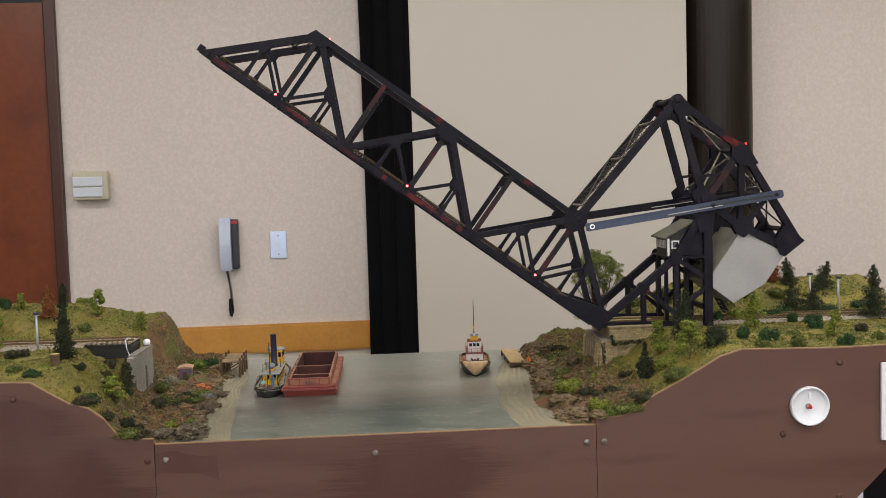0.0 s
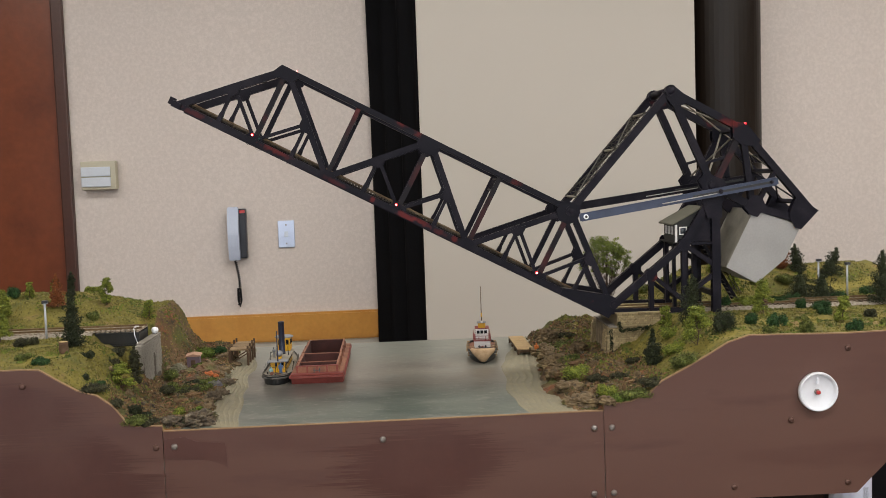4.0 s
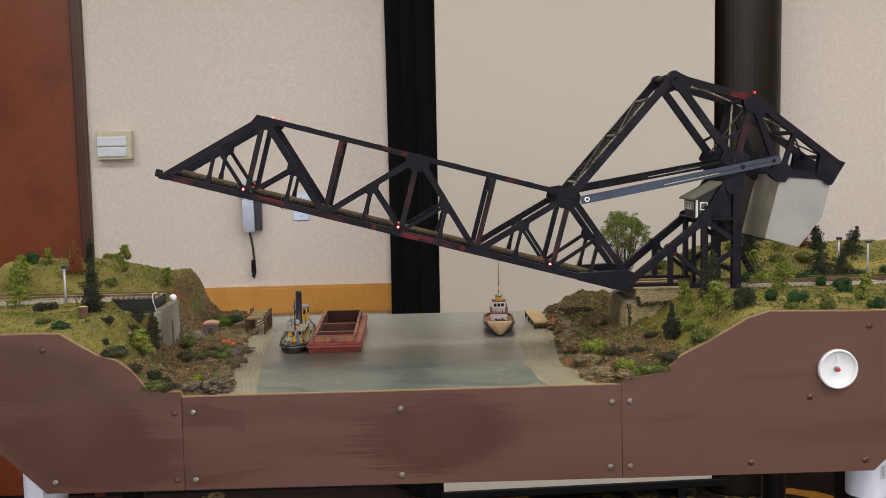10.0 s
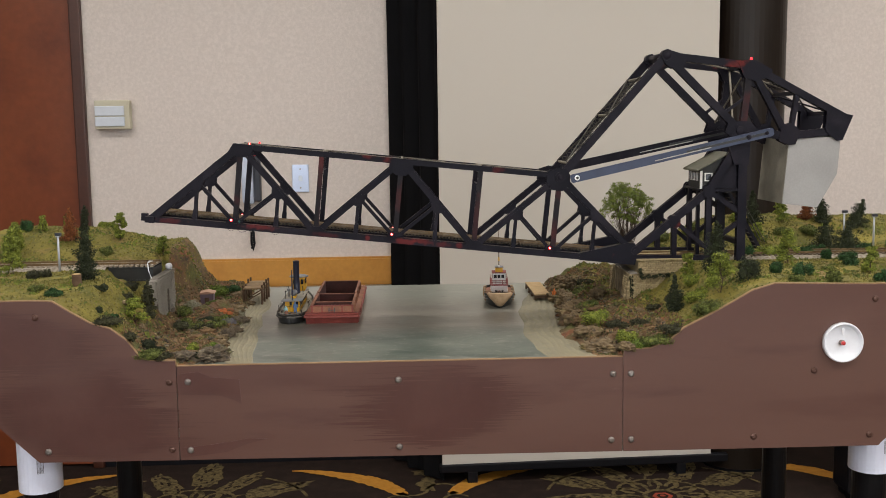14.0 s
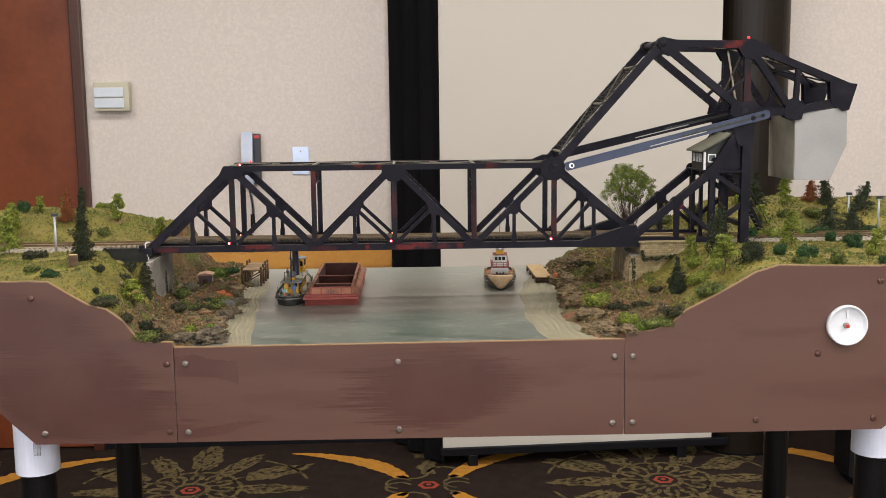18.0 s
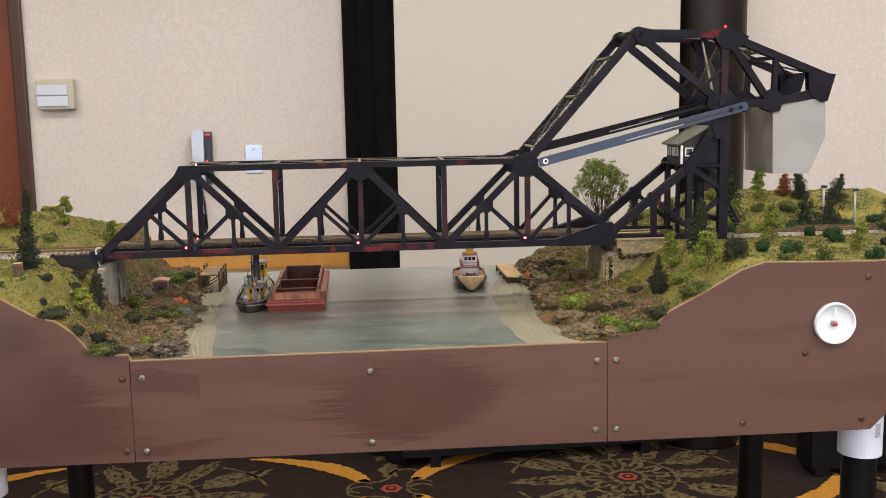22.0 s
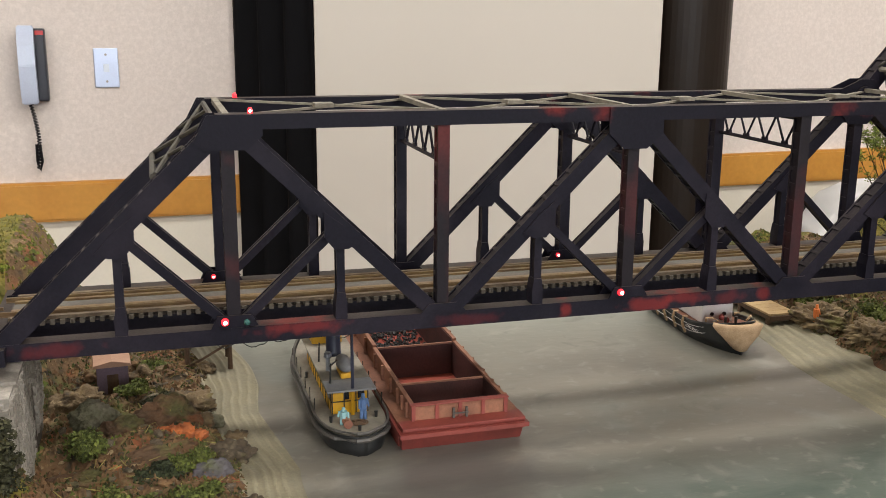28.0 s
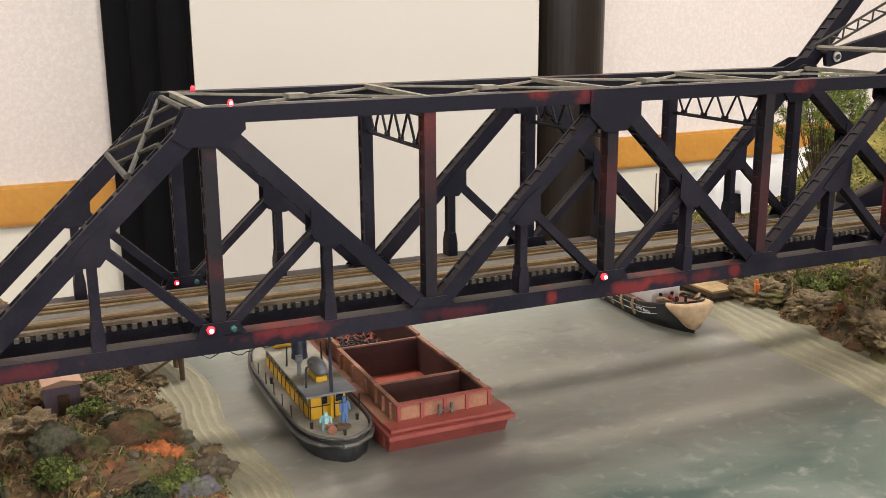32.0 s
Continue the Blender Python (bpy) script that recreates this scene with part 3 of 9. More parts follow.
def prism_xz(points, y0, y1):
    bm = bmesh.new()
    add_prism_xz(bm, points, y0, y1)
    return bm


def add_prism_xy(bm, points, z0, z1):
    a = [bm.verts.new((x, y, z0)) for x, y in points]
    b = [bm.verts.new((x, y, z1)) for x, y in points]
    bm.faces.new(a[::-1])
    bm.faces.new(b)
    n = len(points)
    for i in range(n):
        bm.faces.new((a[i], a[(i + 1) % n], b[(i + 1) % n], b[i]))


def add_tube(bm, a, b, r0, r1=None, sides=10, caps=True):
    a, b = Vector(a), Vector(b)
    r1 = r0 if r1 is None else r1
    q = (b - a).to_track_quat("Z", "Y")
    rings = []
    for c, r in ((a, r0), (b, r1)):
        rings.append([bm.verts.new(c + q @ Vector((r * math.cos(2 * math.pi * i / sides), r * math.sin(2 * math.pi * i / sides), 0))) for i in range(sides)])
    for i in range(sides):
        bm.faces.new((rings[0][i], rings[0][(i + 1) % sides], rings[1][(i + 1) % sides], rings[1][i]))
    if caps:
        bm.faces.new(rings[0][::-1])
        bm.faces.new(rings[1])


def tube(a, b, r0, r1=None, sides=14):
    bm = bmesh.new()
    add_tube(bm, a, b, r0, r1, sides)
    return bm


def add_path_tube(bm, pts, r, sides=6):
    pts = [Vector(p) for p in pts]
    prev = None
    for i, p in enumerate(pts):
        d = (pts[min(i + 1, len(pts) - 1)] - pts[max(i - 1, 0)])
        q = d.to_track_quat("Z", "Y")
        ring = [bm.verts.new(p + q @ Vector((r * math.cos(2 * math.pi * k / sides), r * math.sin(2 * math.pi * k / sides), 0))) for k in range(sides)]
        if prev:
            best = min(range(sides), key=lambda s: (ring[s].co - prev[0].co).length)
            ring = ring[best:] + ring[:best]
            for k in range(sides):
                bm.faces.new((prev[k], prev[(k + 1) % sides], ring[(k + 1) % sides], ring[k]))
        else:
            bm.faces.new(ring[::-1])
        prev = ring
    bm.faces.new(prev)


def lathe(profile, sides=24, axis="z"):
    """A turned shape from (radius, height) pairs."""
    bm = bmesh.new()
    rings = []
    for r, h in profile:
        ring = []
        for i in range(sides):
            a = 2 * math.pi * i / sides
            p = (r * math.cos(a), r * math.sin(a), h)
            if axis == "y":
                p = (r * math.cos(a), h, r * math.sin(a))
            ring.append(bm.verts.new(p))
        rings.append(ring)
    for a, b in zip(rings, rings[1:]):
        for i in range(sides):
            bm.faces.new((a[i], a[(i + 1) % sides], b[(i + 1) % sides], b[i]))
    bm.faces.new(rings[0][::-1])
    bm.faces.new(rings[-1])
    return bm


# ---------------------------------------------------------------- the room
def structure(name, bm, material, label, category, smooth=False):
    return tagged(finish(name, bm, material, smooth=smooth), label, category, kind="structure")


SKYGLOW = glow("daylight_pane", (0.82, 0.91, 1.0), 2.2)
floor = structure("floor", box(-5, 6, -5, 3.4, FLOOR - 0.1, FLOOR), CARPET, "dark brown patterned hotel carpet with gold and olive motifs", "floor")
structure("ceiling", box(-5, 6, -5, 3.4, CEIL, CEIL + 0.1), CEILING, "white tiled meeting room ceiling", "ceiling")
RAIL_Z0, RAIL_Z1 = 0.809, 0.926


def wall_y(x):
    return 2.78 + (0.02 * x if x < 0 else 0.045 * x)


def wall_strip(name, x0, x1, z0, z1, material, label, out=0.0, deep=0.12, category="wall"):
    bm = bmesh.new()
    add_prism_xy(bm, [(x0, wall_y(x0) - out), (x1, wall_y(x1) - out), (x1, wall_y(x1) + deep), (x0, wall_y(x0) + deep)], z0, z1)
    return structure(name, bm, material, label, category)


wall_strip("wall_north", -1.273, 0.0, RAIL_Z0 + 0.07, CEIL, WALLPAPER, "beige mottled wallpaper wall above the chair rail")
wall_strip("wall_north_east", 0.0, 6.0, RAIL_Z0 + 0.07, CEIL, WALLPAPER, "beige mottled wallpaper wall beside the screen")
wall_strip("wall_lower", -1.273, 0.0, FLOOR, RAIL_Z0 + 0.07, WAINSCOT, "plain cream painted lower wall under the chair rail")
wall_strip("wall_lower_east", 0.0, 6.0, FLOOR, RAIL_Z0 + 0.07, WAINSCOT, "plain cream painted lower wall under the chair rail")
wall_strip("baseboard", -1.273, 0.0, FLOOR, FLOOR + 0.10, BLACKPLASTIC, "black vinyl cove baseboard along the wall", 0.008, 0.008, "baseboard")
wall_strip("baseboard_east", 0.0, 6.0, FLOOR, FLOOR + 0.10, BLACKPLASTIC, "black vinyl cove baseboard along the wall", 0.008, 0.008, "baseboard")


def chair_rail(name, x0, x1):
    bm = bmesh.new()
    for z0, z1, out in ((RAIL_Z0, RAIL_Z1, 0.018), (RAIL_Z0 + 0.008, RAIL_Z1 - 0.008, 0.022)):
        add_prism_xy(bm, [(x0, wall_y(x0) - out), (x1, wall_y(x1) - out), (x1, wall_y(x1)), (x0, wall_y(x0))], z0, z1)
    return structure(name, bm, RAILWOOD, "honey-coloured wooden chair rail board on the wall", "chair rail")


chair_rail("trim_chair_rail", -1.273, -0.002)
chair_rail("trim_chair_rail_east", 0.3, 6.0)
# the door and its frame, left of the wallpaper
dy = wall_y(-1.273)
structure("trim_door_frame", box(-1.319, -1.273, dy - 0.025, dy + 0.12, FLOOR, 2.3, 0.006), DOORTRIM, "dark cherry wooden door frame", "door frame")
structure("door_1", box(-2.3, -1.321, dy + 0.01, dy + 0.055, FLOOR + 0.008, 2.26, 0.003), DOORWOOD, "closed reddish cherry veneer door", "door")
structure("trim_door_head", box(-2.4, -1.273, dy - 0.024, dy + 0.119, 2.302, 2.38, 0.005), DOORTRIM, "dark cherry wooden door head", "door frame")
structure("wall_over_door", box(-5, -1.273, dy, dy + 0.12, 2.385, CEIL), WALLPAPER, "beige wallpaper wall over the door", "wall")
structure("wall_beyond_door", box(-5, -2.4, dy, dy + 0.12, FLOOR, 2.384), WALLPAPER, "beige wallpaper wall beyond the door", "wall")
structure("wall_west", box(-5.12, -5, -5, 3.4, FLOOR, CEIL), WALLPAPER, "plain beige meeting room wall", "wall")
structure("wall_east", box(6, 6.12, -5, 3.4, FLOOR, CEIL), WALLPAPER, "plain beige meeting room wall", "wall")
# the wall behind the camera, with two windows
structure("wall_south", box(-5, 6, -5.12, -5, FLOOR, 1.04), WALLPAPER, "plain beige wall under the windows", "wall")
structure("wall_south_head", box(-5, 6, -5.12, -5, 2.56, CEIL), WALLPAPER, "plain beige wall over the windows", "wall")
for k, (xa, xb) in enumerate(((-5, -2.56), (-0.64, 0.44), (2.36, 6))):
    structure(f"wall_south_pier_{k + 1}", box(xa, xb, -5.12, -5, 1.041, 2.559), WALLPAPER, "plain beige wall between the windows", "wall")
for k, (wx, wz) in enumerate(WINDOWS):
    win = tagged(new(f"window_{k + 1}"), "plain aluminium window behind the camera", "window", kind="structure")
    win.location = (wx, -5.06, 1.8)
    bm = bmesh.new()
    for a in ((-0.96, 0.96, -0.76, -0.72), (-0.96, 0.96, 0.72, 0.76), (-0.96, -0.92, -0.72, 0.72), (0.92, 0.96, -0.72, 0.72), (-0.02, 0.02, -0.72, 0.72)):
        add_box(bm, a[0], a[1], -0.03, 0.03, a[2], a[3])
    part("window_frame", bm, BRUSHED, win)
    part("pane", box(-0.92, 0.92, -0.05, -0.045, -0.72, 0.72), SKYGLOW, win)


def ceiling_light(x, y):
    t = thing("ceiling_light", (x, y, CEIL), "unseen recessed fluorescent ceiling light with white frame", "ceiling light", "ceiling lights")
    bm = bmesh.new()
    for a in ((-0.62, 0.62, -0.32, -0.29), (-0.62, 0.62, 0.29, 0.32), (-0.62, -0.59, -0.29, 0.29), (0.59, 0.62, -0.29, 0.29)):
        add_box(bm, *a, -0.025, 0.0)
    part("frame", bm, WHITEPLASTIC, t)
    part("diffuser", box(-0.59, 0.59, -0.29, 0.29, -0.012, -0.002), LAMPGLOW, t)


LAMPGLOW = glow("diffuser_glow", (1.0, 0.94, 0.86), 2.0)
for tx, ty in TROFFERS:
    ceiling_light(tx, ty)


# free-standing projection screen with black dress wings
def pleated(points, z0, z1, folds, depth, thick=0.006):
    """A hanging drape along a line of points, with folds."""
    bm = bmesh.new()
    (x0, y0), (x1, y1) = points
    n = folds * 8
    d = Vector((x1 - x0, y1 - y0))
    nrm = Vector((d.y, -d.x)).normalized()
    rows = []
    for zi in range(7):
        z = z0 + (z1 - z0) * zi / 6
        row = []
        for i in range(n + 1):
            s = i / n
            k = depth * (0.75 + 0.25 * math.sin(zi * 1.3 + s * 7)) * math.sin(2 * math.pi * folds * s + 0.6 * math.sin(5 * s) + 0.15 * zi)
            row.append((x0 + d.x * s + nrm.x * k, y0 + d.y * s + nrm.y * k, z))
        rows.append(row)
    front = [[bm.verts.new(p) for p in r] for r in rows]
    back = [[bm.verts.new((p[0] - nrm.x * thick, p[1] - nrm.y * thick, p[2])) for p in r] for r in rows]
    for g, flip in ((front, 1), (back, -1)):
        for a, b in zip(g, g[1:]):
            for i in range(n):
                bm.faces.new([a[i], a[i + 1], b[i + 1], b[i]][::flip])
    for i in (0, n):
        for k in range(6):
            bm.faces.new((front[k][i], front[k + 1][i], back[k + 1][i], back[k][i]))
    return bm


SX0, SY0, SX1, SY1 = 0.134, 2.44, 1.218, 2.50
screen = thing("projection_screen", (SX0, SY0, FLOOR), "tall beige free-standing projection screen with black bottom bar", "projection screen")
ang = math.atan2(SY1 - SY0, SX1 - SX0)
screen.matrix_world = pose(SX0, SY0, FLOOR, 0, 0, math.degrees(ang))
slen = math.hypot(SX1 - SX0, SY1 - SY0)
part("fabric", box(0, slen, 0, 0.006, 0.081, 2.7), SCREEN, screen)
part("bottom_bar", box(-0.01, slen + 0.07, -0.008, 0.02, 0.048, 0.080, 0.004), BLACKPLASTIC, screen, "black screen bottom bar")
for fx in (0.12, slen - 0.12):
    part("foot", box(fx - 0.02, fx + 0.02, 0.0, 0.14, 0.0, 0.0475, 0.004), BLACKPLASTIC, screen, "black stand foot")
drape = thing("black_drape", (0.07, 2.6, FLOOR), "black velour drape hanging in folds beside the screen", "drape")
for k in range(3):
    a, b = k / 3, (k + 1) / 3
    o = part("fabric_width", pleated(((-0.054 + 0.182 * a, 2.755 - 0.305 * a), (-0.054 + 0.182 * b, 2.755 - 0.305 * b)), FLOOR + 0.01, 2.75, 1, 0.020 + 0.006 * (k % 2)), DRAPE, drape, smooth=True)
    o.location = (-0.07, -2.6, -FLOOR)
wing = thing("dark_screen_wing", (1.4, 2.55, FLOOR), "curved dark brown satin panel closing the screen's side", "drape")
pts = []
for i in range(25):
    a = math.pi * (1 - i / 24)
    pts.append((1.3715 + 0.1465 * math.cos(a) - 1.4, 2.62 - 0.125 * math.sin(a) - 2.55))
for a, b in ((0, 13), (12, 25)):
    run = pts[a:b]
    bm = bmesh.new()
    add_prism_xy(bm, run + [(x, y + 0.008) for x, y in run][::-1], 0.01, 2.7)
    part("panel", bm, COLUMN, wing, smooth=False)
bm = bmesh.new()
add_prism_xy(bm, [(x, y - 0.002) for x, y in pts] + [(x, y + 0.010) for x, y in pts][::-1], 0.0, 0.0098)
part("hem", bm, DRAPE, wing, "dark weighted hem")


# things on the wall
def wall_thermostat():
    y = wall_y(-1.15)
    t = thing("wall_thermostat", (-1.160, y, 1.463), "aged ivory wall control box with two grey covers", "thermostat")
    part("housing", box(-0.072, 0.068, -0.040, 0, 0, 0.115, 0.005), IVORY, t)
    part("cover", box(-0.069, 0.048, -0.047, -0.0405, 0.054, 0.092, 0.003), PALEGREY, t, "pale grey cover strip")
    part("cover", box(-0.069, 0.048, -0.047, -0.0405, 0.012, 0.050, 0.003), PALEGREY, t, "pale grey cover strip")


def wall_phone():
    y = wall_y(-0.6)
    t = thing("wall_phone", (-0.612, y, 1.160), "grey wall telephone handset on a dark cradle with coiled cord", "telephone")
    part("cradle", box(-0.030, 0.029, -0.034, 0, 0.002, 0.206, 0.006), DARKPHONE, t, "dark slate cradle")
    part("indicator", box(0.004, 0.026, -0.038, -0.0342, 0.188, 0.200, 0.001), REDPLASTIC, t, "red indicator window")
    bm = bmesh.new()
    prof = [(-0.054, -0.004), (-0.061, 0.020), (-0.067, 0.055), (-0.070, 0.105), (-0.067, 0.158), (-0.061, 0.192), (-0.054, 0.214),
            (-0.036, 0.214), (-0.034, 0.186), (-0.043, 0.160), (-0.046, 0.105), (-0.043, 0.052), (-0.034, 0.028), (-0.036, -0.004)]
    a = [bm.verts.new((-0.042, y, z)) for y, z in prof]
    b = [bm.verts.new((0.002, y, z)) for y, z in prof]
    bm.faces.new(a)
    bm.faces.new(b[::-1])
    for k in range(len(prof)):
        bm.faces.new((a[k], b[k], b[(k + 1) % len(prof)], a[(k + 1) % len(prof)]))
    bmesh.ops.bevel(bm, geom=bm.edges[:], offset=0.003, segments=2, affect="EDGES")
    part("handset", bm, GREYPLASTIC, t, "pale blue-grey curved handset")
    bm = bmesh.new()
    pts = []
    for i in range(150):
        s = i / 149
        a = s * 2 * math.pi * 22
        z = -0.006 - 0.185 * s if s < 0.85 else -0.163 - 0.185 * (s - 0.85)
        pts.append((-0.022 + 0.014 * math.sin(s * 2.6) + 0.005 * math.cos(a), -0.03 + 0.005 * math.sin(a), z))
    add_path_tube(bm, pts, 0.0022, 5)
    part("coiled_cord", bm, BLACKPLASTIC, t, "black coiled cord")
    bm = bmesh.new()
    add_path_tube(bm, [(-0.008, -0.03, -0.12), (-0.004, -0.032, -0.17), (-0.010, -0.03, -0.195), (-0.017, -0.03, -0.17), (-0.016, -0.03, -0.12)], 0.0045, 6)
    part("cord_loop", bm, BLACKPLASTIC, t, "black hanging loop of cord")


def wall_plate():
    y = wall_y(-0.394)
    t = thing("wall_plate", (-0.4245, y, 1.197), "brushed steel blank wall plate with a small jack", "wall plate")
    part("plate", box(-0.034, 0.034, -0.006, 0, 0, 0.113, 0.002), BRUSHED, t)
    part("jack", box(-0.008, 0.008, -0.008, -0.0062, 0.045, 0.068, 0.001), PALEGREY, t, "small grey jack")
    for z in (0.018, 0.095):
        o = part("screw", lathe([(0.0035, -0.0075), (0.003, -0.0062)], 10, "y"), STEEL, t)
        o.location = (0, 0, z)


wall_thermostat()
wall_phone()
wall_plate()


# ---------------------------------------------------------------- carpet motifs, woven into the floor
def carpet_motifs():
    rng = random.Random(4)
    olive, gold, red, dark = bmesh.new(), bmesh.new(), bmesh.new(), bmesh.new()
    z1 = FLOOR + 0.0015

    def poly(bm, pts, z=z1):
        f = bm.faces.new([bm.verts.new((x, y, z)) for x, y in pts])
        return f

    def leaf(bm, cx, cy, a, length, width, z=z1, jag=0.12, n=22):
        pts = []
        for i in range(n):
            t = 2 * math.pi * i / n
            u, v = 0.5 * length * math.cos(t), 0.5 * width * math.sin(t) * (1 - 0.25 * math.cos(t))
            k = 1 + rng.uniform(-jag, jag)
            u, v = u * k, v * k
            pts.append((cx + u * math.cos(a) - v * math.sin(a), cy + u * math.sin(a) + v * math.cos(a)))
        poly(bm, pts, z)

    def ribbon(bm, pts, w, z=z1):
        left, right = [], []
        for i, (x, y) in enumerate(pts):
            x2, y2 = pts[min(i + 1, len(pts) - 1)]
            x0, y0 = pts[max(i - 1, 0)]
            d = Vector((x2 - x0, y2 - y0)).normalized()
            ww = w * (1 + rng.uniform(-0.2, 0.2))
            left.append(bm.verts.new((x - d.y * ww, y + d.x * ww, z)))
            right.append(bm.verts.new((x + d.y * ww, y - d.x * ww, z)))
        for i in range(len(pts) - 1):
            bm.faces.new((left[i], left[i + 1], right[i + 1], right[i]))

    def arc(cx, cy, r, a0, a1, n=14, ry=None):
        ry = ry or r
        return [(cx + r * math.cos(a0 + (a1 - a0) * i / n), cy + ry * math.sin(a0 + (a1 - a0) * i / n)) for i in range(n + 1)]

    P = 0.889
    for i in range(-4, 6):
        for j in range(-6, 1):
            cx, cy = 0.073 + P * i, 2.258 + P * j
            if (i % 2) != 0:
                for k in range(12):
                    a = 2 * math.pi * k / 12
                    r = 0.36 if k % 2 else 0.30
                    leaf(olive, cx + r * math.cos(a), cy + r * math.sin(a), a, 0.27, 0.115 if k % 2 else 0.090, jag=0.16, n=40)
                    ribbon(olive, [(cx + q * math.cos(a + 0.12 * math.sin(q * 40)), cy + q * math.sin(a + 0.12 * math.sin(q * 40))) for q in (0.07, 0.10, 0.13, 0.16, 0.19, 0.22)], 0.006, z1 + 0.0003)
                    for q in range(16):
                        s = rng.uniform(-0.11, 0.11)
                        leaf(dark, cx + (r + s) * math.cos(a) + rng.uniform(-0.03, 0.03), cy + (r + s) * math.sin(a) + rng.uniform(-0.03, 0.03), a, 0.024, 0.010, z1 + 0.001)
                    ribbon(olive, arc(cx + 0.13 * math.cos(a + 0.26), cy + 0.13 * math.sin(a + 0.26), 0.055, a - 2.0, a + 2.5), 0.008, z1 + 0.0005)
                ribbon(olive, arc(cx, cy, 0.065, 0, 2 * math.pi, 24), 0.010)
                poly(red, [(cx + 0.040 * math.cos(k * math.pi / 3), cy + 0.040 * math.sin(k * math.pi / 3)) for k in range(6)])
                poly(dark, [(cx + 0.024 * math.cos(k * math.pi / 3), cy + 0.024 * math.sin(k * math.pi / 3)) for k in range(6)], z1 + 0.001)
                poly(red, [(cx + 0.011 * math.cos(k * math.pi / 3), cy + 0.011 * math.sin(k * math.pi / 3)) for k in range(6)], z1 + 0.002)
                for sx in (-1, 1):
                    for sy in (-1, 1):
                        ribbon(olive, arc(cx, cy, 0.44 * sx, 0.25, 1.0, 12, 0.36 * sy), 0.006)
                        # long golden feathers on the corners of the medallion
                        for s in range(13):
                            a = 0.27 + 0.80 * s / 12
                            w = 0.034 * math.sin(math.pi * (0.20 + 0.78 * s / 12)) + 0.010
                            x, y = cx + sx * 0.80 * math.cos(a), cy + sy * 0.42 * math.sin(a)
                            leaf(gold, x, y, math.atan2(sy * 0.42 * math.cos(a), -sx * 0.80 * math.sin(a)) + 0.20 * sx * sy, 0.10, w * 1.9, z1 + 0.0002 * s, 0.14, 14)
            else:
                poly(red, [(cx + 0.042 * math.cos(k * math.pi / 3), cy + 0.042 * math.sin(k * math.pi / 3)) for k in range(6)])
                poly(dark, [(cx + 0.024 * math.cos(k * math.pi / 3), cy + 0.024 * math.sin(k * math.pi / 3)) for k in range(6)], z1 + 0.001)
                poly(red, [(cx + 0.012 * math.cos(k * math.pi / 3), cy + 0.012 * math.sin(k * math.pi / 3)) for k in range(6)], z1 + 0.002)
                for sy in (-1, 1):
                    leaf(olive, cx, cy + sy * 0.20, math.pi / 2, 0.16, 0.075, jag=0.3)
                    leaf(olive, cx, cy + sy * 0.33, math.pi / 2, 0.10, 0.10, jag=0.35)
                    for sx in (-1, 1):
                        ribbon(olive, arc(cx + sx * 0.06, cy + sy * 0.13, 0.06, 0, math.pi * sx * sy, 12), 0.007)
                        ribbon(olive, arc(cx + sx * 0.11, cy + sy * 0.02, 0.05, 0.5, 4.6, 12), 0.006, z1 + 0.0006)
                        leaf(olive, cx + sx * 0.10, cy + sy * 0.09, sx * sy * 0.7, 0.06, 0.03)
    for name, bm, m in (("olive_motif", olive, CARPET_OLIVE), ("gold_motif", gold, CARPET_GOLD), ("red_motif", red, CARPET_RED), ("dark_motif", dark, CARPET)):
        ob = finish(name, bm, m, floor)
        tagged(ob, kind="stuff")


carpet_motifs()


# ---------------------------------------------------------------- the diorama module
WZ = 1.1335
XL, XR, YB = -0.74, 0.98, 0.672


FRONT_LEFT = [(-0.466, 1.2245), (-0.442, 1.209), (-0.417, 1.194), (-0.391, 1.186), (-0.370, 1.170), (-0.353, 1.147), (-0.340, 1.141), (-0.3050, 1.140), (-0.3045, 1.1335)]
FRONT_RIGHT = [(0.3090, 1.1345), (0.3095, 1.143), (0.347, 1.145), (0.374, 1.155), (0.393, 1.172), (0.431, 1.191), (0.462, 1.208), (0.488, 1.223), (0.519, 1.232), (0.657, 1.229)]


def straight_line(keys, x):
    xs = [k[0] for k in keys]
    zs = [k[1] for k in keys]
    return float(np.interp(x, xs, zs))


def shore_left(y):
    return straight_line([(0, -0.224), (0.05, -0.238), (0.135, -0.252), (0.20, -0.260), (0.27, -0.254), (0.32, -0.263), (0.37, -0.270), (0.42, -0.267), (0.50, -0.276), (0.67, -0.29)], y)


def shore_right(y):
    return straight_line([(0, 0.264), (0.06, 0.250), (0.15, 0.247), (0.23, 0.252), (0.33, 0.262), (0.42, 0.270), (0.52, 0.276), (0.67, 0.287)], y)


def smooth01(a, b, x):
    s = min(1.0, max(0.0, (x - a) / (b - a)))
    return s * s * (3 - 2 * s)


